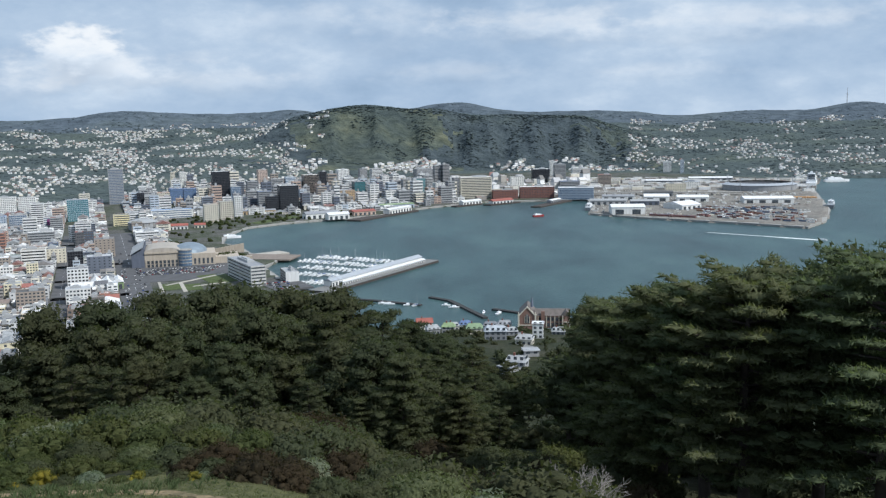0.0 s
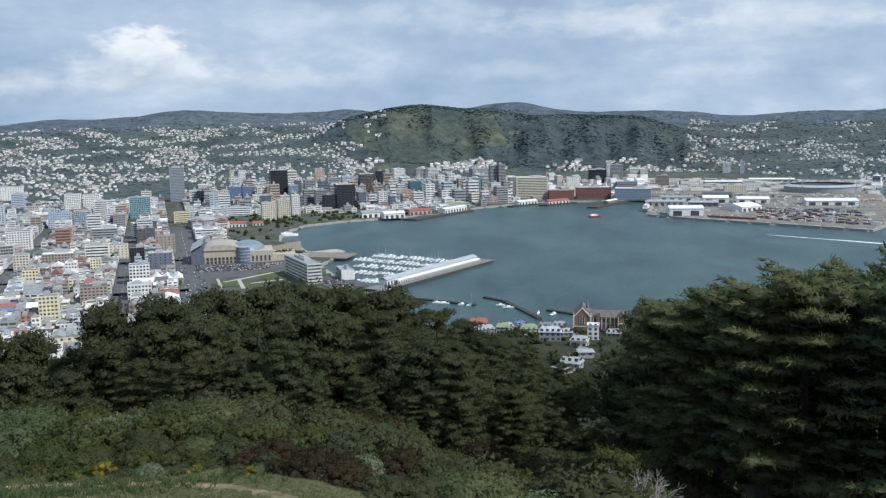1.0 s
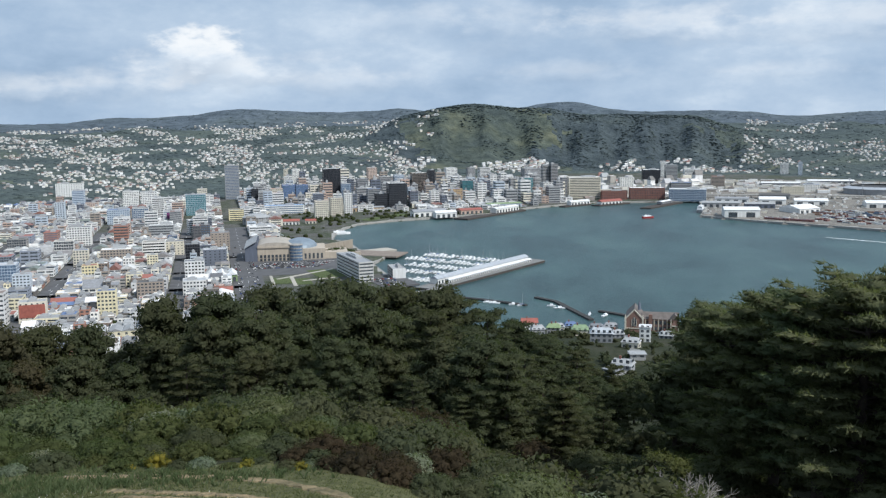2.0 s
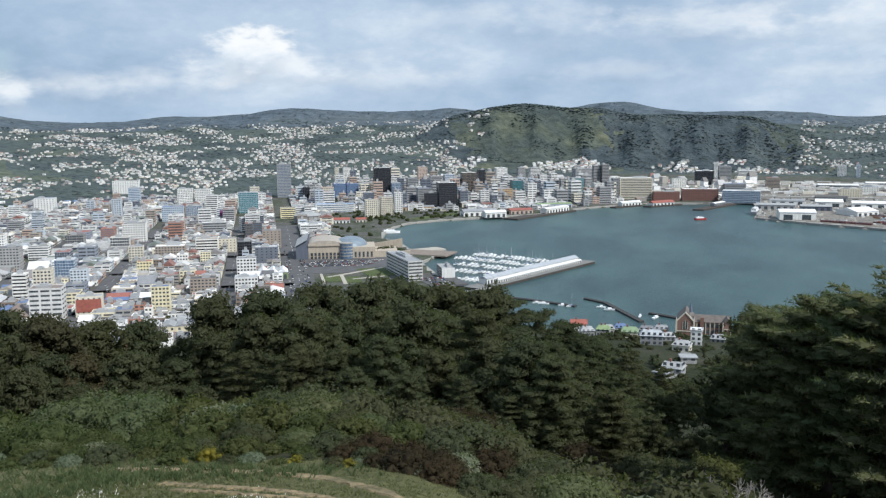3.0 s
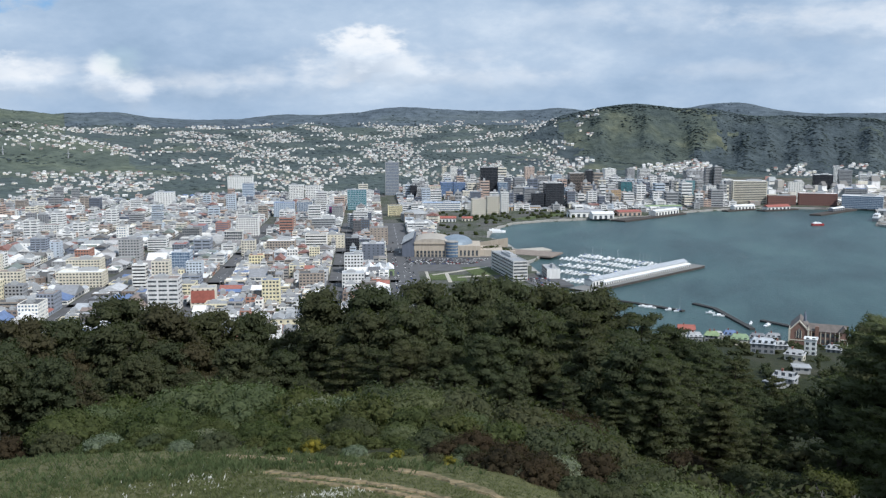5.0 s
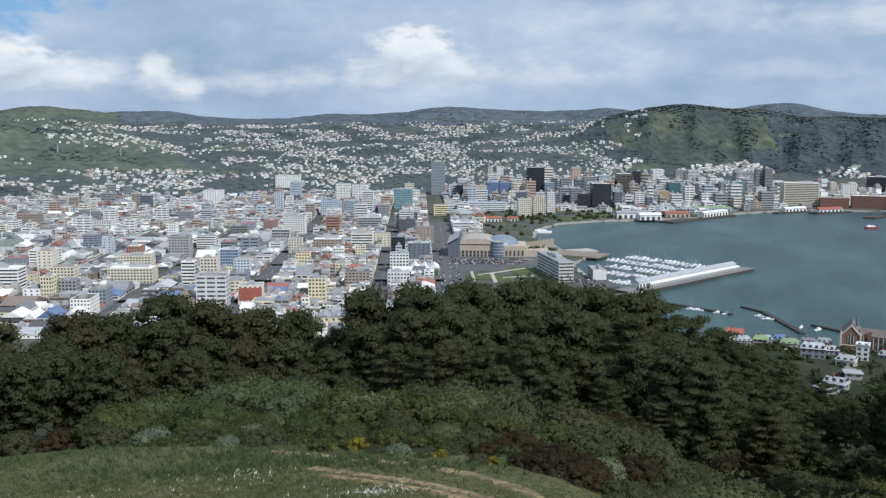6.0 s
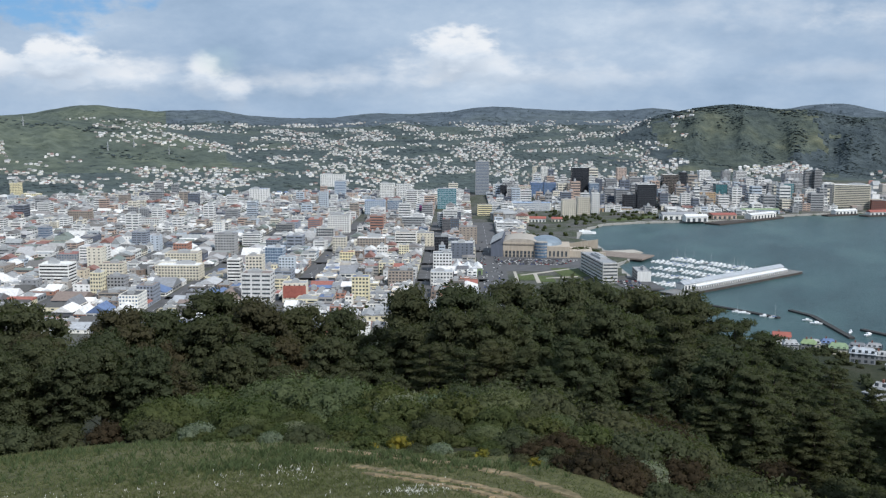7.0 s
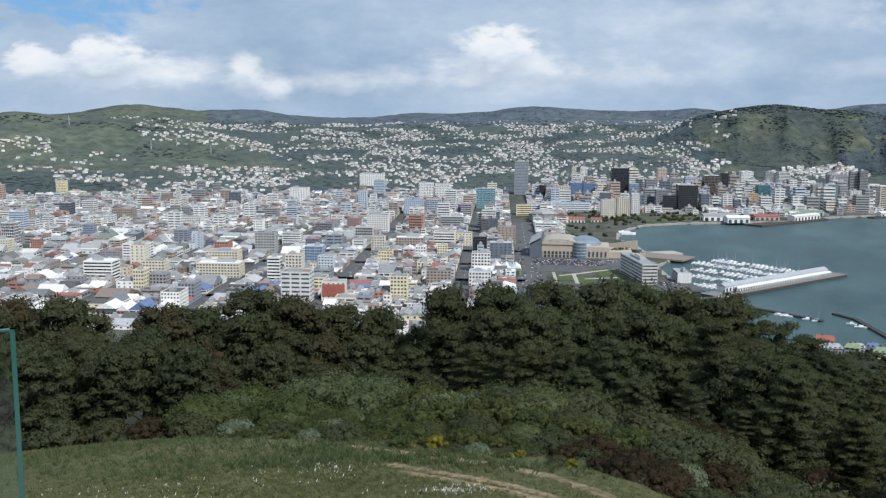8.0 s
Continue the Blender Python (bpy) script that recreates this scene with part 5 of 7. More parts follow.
for k, (u, half) in enumerate(STREETS[:6]):
    road(f"road_{k + 1}", "v", u, half, 780 if u > -300 else 800, 1640)
for k, (v, half) in enumerate(CROSS[:7]):
    road(f"road_{k + 7}", "u", v, half, -760, 30 if v < 1350 else -20)


def lowrise(seed, w, d, h, style, pitched, label, name="shop_building", group="low-rise city blocks", glass=None):
    """A building for a city lot: a storeyed block with a parapet or pitched roofs, and rooftop clutter."""
    ob = new(name)
    fill_building(ob, w, d, h, style, MIXED, glass or G_DARK, TOWN_ROOF, seed, pitched)
    tagged(ob, label, "building", group)
    return ob, w, d, h


def lot_free(x, y, rad):
    r, az = math.hypot(x, y), math.degrees(math.atan2(-x, y))
    if az > 54 or r < 800 or r > 2600:
        return False
    for q in range(6):
        px, py = x + (rad + 16) * math.cos(q * 1.047), y + (rad + 16) * math.sin(q * 1.047)
        if wet(px, py):
            return False
    p = Vector((x, y))
    u, v = p.dot(GU), p.dot(GV)
    if any(abs(u - a) < b + rad * 0.8 for a, b in STREETS) or any(abs(v - a) < b + rad * 0.7 for a, b in CROSS):
        return False
    if u > 34 and v < 1440:
        return False
    return all((x - a) ** 2 + (y - b) ** 2 > (rad * 0.85 + c * 0.85) ** 2 for a, b, c in CLAIMS.get((int(x // 60), int(y // 60)), ()))


LOW, SHEDS, MID, FARLOW, FARMID = [], [], [], [], []
for k, (w, d) in enumerate([(w, d) for w in (9, 13, 18, 25) for d in (9, 13, 18, 25)] * 2):
    h = (4.2, 7.0, 3.8, 10.5, 6.6, 4.6, 8.0, 3.6)[(k * 3 + k // 16) % 8]
    style, pitched, label = [("strip", None, "flat-roofed shop block with a parapet and wide windows"), ("grid", None, "flat-roofed commercial building with rows of windows"), ("blank", "x", "gabled workshop with ribbed metal roofing"), ("band", None, "flat-roofed office building with window bands"), ("blank", None, "low flat-roofed store with plain parapet walls")][k % 5]
    LOW.append(lowrise(100 + k, w, d, h, style, pitched, label))
    FARLOW.append(lowrise(500 + k, w, d, h, "strip" if k % 3 else "broad", ("x", None, "y", None)[k % 4], label))
for k, (w, d) in enumerate([(22, 18), (30, 20), (38, 24), (28, 30), (40, 30), (24, 40), (18, 28), (34, 16)]):
    SHEDS.append(lowrise(200 + k, w, d, (4.6, 5.6, 6.4, 5.0)[k % 4], ("blank", "strip")[k % 2], ("saw", "x", None, "y")[k % 4], "wide low warehouse with long metal roofs", "warehouse"))
for k, (w, d) in enumerate([(16, 14), (20, 16), (24, 18), (28, 20), (18, 24), (30, 16), (22, 22), (14, 20)] * 2):
    MID.append(lowrise(300 + k, w, d, 12.5 + (k * 7 % 16) * 1.1, ("grid", "band", "curtain", "grid", "strip")[k % 5], None, "mid-rise office block with rows of windows and rooftop plant", "office_building", "mid-rise city blocks", [G_DARK, G_BLUE][k % 2]))
    FARMID.append(lowrise(600 + k, w, d, 12.5 + (k * 7 % 16) * 1.1, ("band", "strip")[k % 2], None, "mid-rise office block with rows of windows and rooftop plant", "office_building", "mid-rise city blocks"))

SHAPES, KIDS = {}, {}
for q in LOW + SHEDS + MID + FARLOW + FARMID:
    KIDS[q[0]] = q[0].children


def joined(name, items, wall, label):
    """Several storeyed buildings further off, joined; each keeps its walls, window bands and roof."""
    V, F, S = [], [], []
    n0 = 0
    for proto, m in items:
        for o in KIDS[proto]:
            slot = {"wall": 0, "window": 1, "roof": 2}.get(o.name.split(".")[0], 3)
            if o.name not in SHAPES:
                SHAPES[o.name] = (np.array([(*v.co, 1.0) for v in o.data.vertices]), [tuple(p.vertices) for p in o.data.polygons])
            pts, faces = SHAPES[o.name]
            V.append(pts @ np.array(m @ Matrix.Translation(o.location)).T[:, :3])
            F.extend([tuple(i + n0 for i in p) for p in faces])
            S.extend([slot] * len(faces))
            n0 += len(pts)
    me = bpy.data.meshes.new(name)
    me.from_pydata(np.concatenate(V).tolist(), [], F)
    for mt in (wall, G_DARK, HOUSE_ROOF, PLANT):
        me.materials.append(mt)
    me.polygons.foreach_set("material_index", np.array(S, np.int32))
    tagged(new(name, me), label, "buildings", kind="stuff")


def lots(u0, u1, v0, v1, size):
    """A street block cut into building lots, finer where a named building already stands."""
    w, d = u1 - u0, v1 - v0
    if w < 5 or d < 5:
        return
    hit = any(abs((u0 + u1) / 2 - a) < w / 2 + p and abs((v0 + v1) / 2 - b) < d / 2 + q for a, b, p, q in RECTS)
    want = size * rng.uniform(0.8, 1.5)
    if max(w, d) <= (7 if hit else want):
        if not hit:
            yield u0, u1, v0, v1
        return
    f = rng.uniform(0.36, 0.64)
    if w > d:
        yield from lots(u0, u0 + w * f, v0, v1, size)
        yield from lots(u0 + w * f, u1, v0, v1, size)
    else:
        yield from lots(u0, u1, v0, v0 + d * f, size)
        yield from lots(u0, u1, v0 + d * f, v1, size)


plots = []
across, along = sorted(STREETS), sorted(CROSS)
for (ua, ha), (ub, hb) in zip(across, across[1:]):
    for (va, ka), (vb, kb) in zip([(780, 4)] + along, along):
        mid = GU * (ua + ub) / 2 + GV * (va + vb) / 2
        r, az = mid.length, math.degrees(math.atan2(-mid.x, mid.y))
        if r > 2600 or az < -10 or az > 54:
            continue
        size = 25 if az > 28 and r < 1500 else 19
        plots += [(*q, size) for q in lots(ua + ha + 1.5, ub - hb - 1.5, va + ka + 1.5, vb - kb - 1.5, size)]
plots.sort(key=lambda q: (GU * (q[0] + q[1]) / 2 + GV * (q[2] + q[3]) / 2).length)
kept, farther = {"shop_building": 0, "warehouse": 0, "office_building": 0}, {}
squares = {k: [c for c in v] for k, v in CLAIMS.items()}
for u0, u1, v0, v1, size in plots:
    p = GU * (u0 + u1) / 2 + GV * (v0 + v1) / 2
    w, d = u1 - u0, v1 - v0
    r, az = p.length, math.degrees(math.atan2(-p.x, p.y))
    if r > 2420 or r < 800 or az < -8 or az > 51 or r > float(suburb_start(az)) - 20 or (az < 16 and r < 1850 and (az < 12.5 or r > 1450)) or ((u0 + u1) / 2 > 34 and (v0 + v1) / 2 < 1440):
        continue
    rad = 0.5 * max(w, d)
    if any(wet(p.x + (rad + 14) * math.cos(q * 1.047), p.y + (rad + 14) * math.sin(q * 1.047)) for q in range(6)):
        continue
    if any((p.x - a) ** 2 + (p.y - b) ** 2 < (rad * 0.7 + c * 0.8) ** 2 for a, b, c in squares.get((int(p.x // 60), int(p.y // 60)), ()) if c > 22.5):
        continue
    if rng.random() < (0.15 if size > 20 else 0.09):
        continue
    tall = 0.05 + 0.17 * float(smooth(1250, 1650, r)) * float(smooth(40, 25, az))
    if r > 1720:
        tall = 0.15 if az < 23 else 0.06
    if az < 17 and r < 1950:
        tall = 0.0
    centre = az < 18 and r > 1930
    if centre:
        tall = 0.42
    kinds = MID if rng.random() < tall and 11 < min(w, d) else SHEDS if max(w, d) > 24 or (size > 20 and rng.random() < 0.3) else LOW
    flip = kinds is not LOW and rng.random() < 0.5
    a, b = (d, w) if flip else (w, d)
    if kinds is LOW and kept["shop_building"] >= 270:
        kinds = FARLOW
    if kinds is FARLOW and r > 1600:
        kinds = FARLOW[::3]
    if kinds is MID and kept["office_building"] >= 36:
        kinds = FARMID
    best = sorted(kinds, key=lambda q: abs(math.log(q[1] / a)) + abs(math.log(q[2] / b)))[:3]
    proto, pw, pd, ph = best[int(rng.integers(len(best)))]
    turn = 20 + (90 if flip else 0) + 180 * int(rng.integers(2))
    m = pose(p.x, p.y, max(gz(p.x, p.y), 3.5) - 0.3, 0, 0, turn) @ Matrix.Diagonal((0.97 * a / pw, 0.97 * b / pd, rng.uniform(0.8, 1.25) * (rng.uniform(1.1, 1.7) if centre and kinds in (MID, FARMID) else 1), 1))
    kind = proto.name.split(".")[0]
    if kept[kind] < {"shop_building": 270, "warehouse": 120, "office_building": 36}[kind]:
        kept[kind] += 1
        set_out(proto, m)
    else:
        farther.setdefault(int(rng.choice([0, 0, 0, 1, 2, 2, 3, 4, 5, 6, 0])), []).append((proto, m))
    claim(p.x, p.y, 0.55 * min(w, d))
for k, wall in enumerate((WHITE, CREAM, GREY, PALE, TAN, TERRA, SLATE)):
    joined("far_city_buildings", farther.get(k, []), wall, ["white", "cream", "grey", "pale blue", "brown", "apricot", "slate"][k] + " buildings of the farther city blocks")
remove([q[0] for q in LOW + SHEDS + MID + FARLOW + FARMID])


# ---- houses and far blocks as joined masses ----
HOUSE_V = np.array([(-1, -1, -1), (1, -1, -1), (1, 1, -1), (-1, 1, -1), (-1, -1, 1), (1, -1, 1), (1, 1, 1), (-1, 1, 1), (-1.1, -1.15, 0.95), (1.1, -1.15, 0.95), (1.1, 1.15, 0.95), (-1.1, 1.15, 0.95), (-0.8, 0, 1.7), (0.8, 0, 1.7), (0.8, 0, 1.7), (-0.8, 0, 1.7)])
HOUSE_F = np.array([(0, 1, 5, 4), (1, 2, 6, 5), (2, 3, 7, 6), (3, 0, 4, 7), (8, 9, 13, 12), (10, 11, 12, 13), (9, 10, 14, 13), (11, 8, 12, 15), (11, 10, 9, 8)])


def mass(name, places, mats, label, category, flat=False):
    """Many small houses (or flat-topped blocks) at (x, y, z, w, d, h, turn), joined."""
    if not len(places):
        return
    P = np.array(places)
    base = HOUSE_V.copy()
    if flat:
        base[8:12, :2] = np.sign(base[8:12, :2]) * 0.94
        base[8:12, 2], base[12:16] = 0.9, [(-0.5, 0, 1.04), (0.5, 0, 1.04), (0.5, 0, 1.04), (-0.5, 0, 1.04)]
    V = np.repeat(base[None], len(P), 0) * P[:, None, 3:6] / 2
    c, sn = np.cos(P[:, 6])[:, None], np.sin(P[:, 6])[:, None]
    X, Y = V[..., 0] * c - V[..., 1] * sn, V[..., 0] * sn + V[..., 1] * c
    V = np.stack([X + P[:, 0:1], Y + P[:, 1:2], V[..., 2] + P[:, 2:3] + P[:, 5:6] * 0.3], -1).reshape(-1, 3)
    F = (HOUSE_F[None] + 16 * np.arange(len(P))[:, None, None]).reshape(-1, 4)
    me = mesh_of(name, V, F, mats)
    me.polygons.foreach_set("material_index", np.tile([0, 0, 0, 0, 1, 1, 1, 1, 1], len(P)).astype(np.int32))
    tagged(new(name, me), label, category, kind="stuff")


def built_up(x, y):
    """How densely the slopes are built: streets follow the contours, gullies stay bush."""
    return 0.9 * noise.noise((x / 190, y / 190, 2.0)) + 0.45 * noise.noise((x / 45, y / 45, 5.0))


houses, near_houses, blocks, crowns = [], [], [], []
for _ in range(38000):
    az, r = rng.uniform(-27, 52), math.sqrt(rng.uniform(1650 ** 2, 4350 ** 2))
    x, y = -r * math.sin(radians(az)), r * math.cos(radians(az))
    start = float(suburb_start(az))
    if wet(x, y) or wet(x * 0.985, y * 0.985):
        continue
    hill = -11 < az < 9 and r > 3080
    port = az < -8.5 and r < 2650
    b = built_up(x, y)
    if hill or port:
        if port and r > 2290 and rng.random() < 0.55 and (x - 722) ** 2 + (y - 2215) ** 2 > 105 ** 2:
            blocks.append((x, y, max(gz(x, y), 3.5), rng.uniform(9, 30), rng.uniform(8, 16), rng.uniform(4, 9), -0.15 + 0.1 * rng.normal()))
        if hill and r < 3250 and b > 0.0:
            near_houses.append((x, y, az, r))
        elif hill and az > 6.6 and abs(r - 3600 + 60 * (az - 7)) < 120 and b > 0.1 and rng.random() < 0.6:
            houses.append((x, y, gz(x, y), rng.uniform(8, 13), rng.uniform(7, 10), rng.uniform(5, 8), rng.uniform(0, 3.1)))
        continue
    if az > 33 + 2 * noise.noise((x / 300, y / 300, 4.0)) and start - 60 < r < 3900:
        near = noise.noise((x / 90, y / 90, 6.0))
        wood = (az > 42 and r < 2600 and not (az < 45.5 and r > 2480)) or (36 < az < 41.5 and 2820 < r < 2940 + 30 * near) or (az > 39.5 and 3105 < r < 3180 + 30 * near)
        homes = (az < 41 and 3000 < r < 3260) or (az > 45.6 and 2870 < r < 2970) or (az > 41 and 2660 < r < 2860 and near > -0.1) or (az < 45.5 and r < 2720)
        if wood and rng.random() < 0.9:
            crowns.append((x, y, gz(x, y) - 1.5, rng.uniform(4, 8)))
        elif homes and not wood and b > -0.12 and rng.random() < 0.8:
            houses.append((x, y, gz(x, y), rng.uniform(6.0, 11.0), rng.uniform(5, 8), rng.uniform(3.0, 5.5), 0.35 + 1.57 * rng.integers(2) + rng.normal() * 0.3))
        elif rng.random() < (0.5 if homes else 0.1):
            crowns.append((x, y, gz(x, y) - 2, rng.uniform(3, 6)))
        continue
    if r > start - 60:
        dens = -0.02 if r < 3700 else 0.06
        if az < -12:
            dens = 0.06 + 0.16 * (r > 3700)
        if b > dens and rng.random() < 0.75:
            houses.append((x, y, gz(x, y), rng.uniform(5.0, 9.0), rng.uniform(4.5, 7.5), rng.uniform(3.0, 5.5), 0.35 + 1.57 * rng.integers(2) + rng.normal() * 0.3))
        elif rng.random() < 0.6:
            crowns.append((x, y, gz(x, y) - 1.5, rng.uniform(3, 6.5)))
    elif r > 1700:
        if az < 16 and r < 1860:
            if rng.random() < 0.7 and lot_free(x, y, 3):
                crowns.append((x, y, max(gz(x, y), 3.5), rng.uniform(2.5, 5)))
        elif lot_free(x, y, 11):
            h = rng.uniform(5, 13) + (rng.uniform(5, 20) if rng.random() < 0.16 else 0)
            (blocks if rng.random() < 0.6 else houses).append((x, y, max(gz(x, y), 3.5), rng.uniform(10, 24), rng.uniform(10, 20), h, 0.35 + 0.1 * rng.normal()))
            claim(x, y, 11) if h > 14 else None
for _ in range(5200):
    az, r = rng.uniform(-10.5, 12), rng.uniform(2380, 3130)
    x, y = -r * math.sin(radians(az)), r * math.cos(radians(az))
    if not wet(x, y) and not wet(x * 0.985, y * 0.985) and lot_free(x, y, 6) and (az > -8 or r > 2650):
        if rng.random() < 0.62:
            houses.append((x, y, max(gz(x, y), 3.5), rng.uniform(7, 14), rng.uniform(6, 11), rng.uniform(4, 9), 0.35 + 1.57 * rng.integers(2) + rng.normal() * 0.2))
            claim(x, y, 5)
        else:
            crowns.append((x, y, max(gz(x, y), 3.5), rng.uniform(2.5, 5)))
houses.sort(key=lambda q: math.hypot(q[0], q[1]))


def cottage(k):
    g = np.random.default_rng(700 + k)
    w, d, h = g.uniform(8, 13), g.uniform(7, 10), g.uniform(4.5, 7.5)
    ob = new("hillside_house")
    part("wall", Solid().box(-w / 2, w / 2, -d / 2, d / 2, -2, h).mesh("wall", MIXED), ob)
    part("roof", Solid().gable(-w / 2 - 0.5, w / 2 + 0.5, -d / 2 - 0.5, d / 2 + 0.5, h + 0.02, h + d * 0.33, "x", 0, 1.5 * (k % 2)).mesh("roof", TOWN_ROOF), ob)
    n = Solid()
    for j in range(3):
        n.box(-w / 2 + w * (j + 0.2) / 3, -w / 2 + w * (j + 0.7) / 3, -d / 2 - 0.08, -d / 2 + 0.1, h * 0.35, h * 0.75)
    part("windows", n.mesh("windows", G_DARK), ob)
    return tagged(ob, "pale weatherboard house with a pitched roof on the bushy slope", "house", "hillside houses")


COTTAGES = [cottage(k) for k in range(8)]
for x, y, z, w, d, h, turn in houses[:120]:
    set_out(COTTAGES[int(rng.integers(8))], pose(x, y, z, 0, 0, math.degrees(turn)))
for x, y, az, r in near_houses:
    houses.append((x, y, gz(x, y), 10, 8, 7, 0.3))
remove(COTTAGES)
mass("hillside_houses", houses[120:], [HOUSE_WALL, HOUSE_ROOF], "white and pale weatherboard houses scattered over bushy hillsides", "houses")
mass("distant_city_blocks", blocks, [HOUSE_WALL, HOUSE_ROOF], "pale low flat-roofed blocks of the distant city", "buildings", True)


def tree_mass(name, places, mat, label, squash=0.55, seed=5):
    g = np.random.default_rng(seed)
    P = np.array(places)
    V = ICO_V[None] * (1 + 0.2 * g.normal(size=(len(P), len(ICO_V), 1))) * P[:, None, 3:4] * (1, 1, squash) + P[:, None, :3] + np.array((0, 0, 1)) * P[:, None, 3:4] * 0.35
    F = (ICO_F[None] + len(ICO_V) * np.arange(len(P))[:, None, None]).reshape(-1, 3)
    tagged(new(name, mesh_of(name, V.reshape(-1, 3), F, mat, None, False)), label, "trees", kind="stuff")


for _ in range(6500):
    az, r = rng.uniform(-12.5, 9.5), rng.uniform(3080, 3860)
    x, y = -r * math.sin(radians(az)), r * math.cos(radians(az))
    open_slope = az > 0.3 + 3 * noise.noise((x / 260, y / 260, 8.0)) and r < 3640
    if open_slope and noise.noise((x / 110, y / 110, 3.0)) < 0.12:
        continue
    crowns.append((x, y, gz(x, y) - 2, rng.uniform(3.5, 7) + (2 if r > 3690 else 0)))
for _ in range(1800):
    az, r = rng.uniform(-27, 52), rng.uniform(4150, 4750)
    x, y = -r * math.sin(radians(az)), r * math.cos(radians(az))
    crowns.append((x, y, gz(x, y) - 2, rng.uniform(3, 6)))
for _ in range(260):
    az, r = rng.uniform(6, 16), rng.uniform(1380, 1800)
    x, y = -r * math.sin(radians(az)), r * math.cos(radians(az))
    if not wet(x, y) and not wet(x * 0.99, y * 0.99) and lot_free(x, y, 2):
        crowns.append((x, y, max(gz(x, y), 3.5), rng.uniform(2, 4.5)))
for _ in range(900):
    az, r = rng.uniform(8, 52), rng.uniform(850, 2200)
    x, y = -r * math.sin(radians(az)), r * math.cos(radians(az))
    if not wet(x, y) and lot_free(x, y, 3):
        crowns.append((x, y, max(gz(x, y), 3.5), rng.uniform(2, 4)))
tree_mass("town_trees", [q for q in crowns if math.hypot(q[0], q[1]) < 2200], TOWN_TREE, "small street and garden trees between city buildings", 0.9)
crowns = [q for q in crowns if math.hypot(q[0], q[1]) >= 2200]
# these crowns take the haze-tinted greens
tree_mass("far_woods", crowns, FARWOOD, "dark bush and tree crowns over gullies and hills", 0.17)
# ---- marina ----
MP, MQ, M0 = Vector((0.487, 0.873, 0)), Vector((-0.873, 0.487, 0)), Vector((-124, 1030, 0))


def slab(name, outline, z0, z1, mat, label, category):
    return structure(name, Solid().prism(outline, z0, z1).mesh(name, mat), label, category)


def quad_along(a, b, q0, q1):
    return [tuple((M0 + MP * p + MQ * q).xy) for p, q in ((a, q0), (b, q0), (b, q1), (a, q1))]


slab("pier_deck", quad_along(-20, 222, -12, 14), 2.6, 3.0, plain("pier_decking", (0.20, 0.20, 0.195), 0.9, 0, 0.3, 0.3), "worn grey deck of the marina pier", "pier")
slab("pier_marina", quad_along(-20, 221.5, -11.6, 14), -6, 2.6, TIMBER, "long dark-faced concrete marina pier", "pier")
c = M0 + MP * 104 + MQ * 7
gabled_hall(c.x, c.y, 196, 11, 5.6, 3.0, math.degrees(math.atan2(MP.y, MP.x)), WHITE, PIER_ROOF, 32, "very long white two-storey wharf building with pale gabled roof", "wharf_building")
c = M0 + MP * 110 + MQ * -1.5
gabled_hall(c.x, c.y, 180, 5, 3.2, 1.4, math.degrees(math.atan2(MP.y, MP.x)), WHITE, WHITE_ROOF, 40, "long low white row of wharf boatsheds", "boatsheds")


def boat(seed, length, sail):
    g = np.random.default_rng(seed)
    l, b = length / 2, length * 0.15
    ob = new("yacht" if sail else "motor_launch")
    s = Solid()
    sta = [(-l, 0.75), (-l * 0.4, 1.0), (l * 0.3, 0.9), (l * 0.75, 0.5), (l, 0.04)]
    for (x0, w0), (x1, w1) in zip(sta, sta[1:]):
        s.quads([(x0, -b * w0 * 0.5, -0.3), (x1, -b * w1 * 0.5, -0.3), (x1, b * w1 * 0.5, -0.3), (x0, b * w0 * 0.5, -0.3), (x0, -b * w0, 1.2), (x1, -b * w1, 1.35), (x1, b * w1, 1.35), (x0, b * w0, 1.2)], BOX_F)
    part("hull", s.mesh("hull", GELCOAT), ob)
    h = 0.6 if sail else 1.4
    part("cabin", Solid().box(-l * 0.35, l * 0.35, -b * 0.6, b * 0.6, 1.2, 1.25 + h, 0, 0.12).mesh("cabin", GELCOAT if seed % 3 else plain("blue_canvas", (0.10, 0.16, 0.30))), ob)
    if sail:
        s = Solid().tube([(l * 0.1, 0, 1.2), (l * 0.1, 0, length * 1.25)], [0.11, 0.07], 5).tube([(l * 0.1, 0, 2.4), (-l * 0.7, 0, 2.5)], [0.16, 0.14], 5)
        part("mast", s.mesh("mast", SPAR), ob)
    return tagged(ob, "white moored sailing yacht with a bare mast" if sail else "white moored motor launch with a raised cabin", "boat", "moored boats")


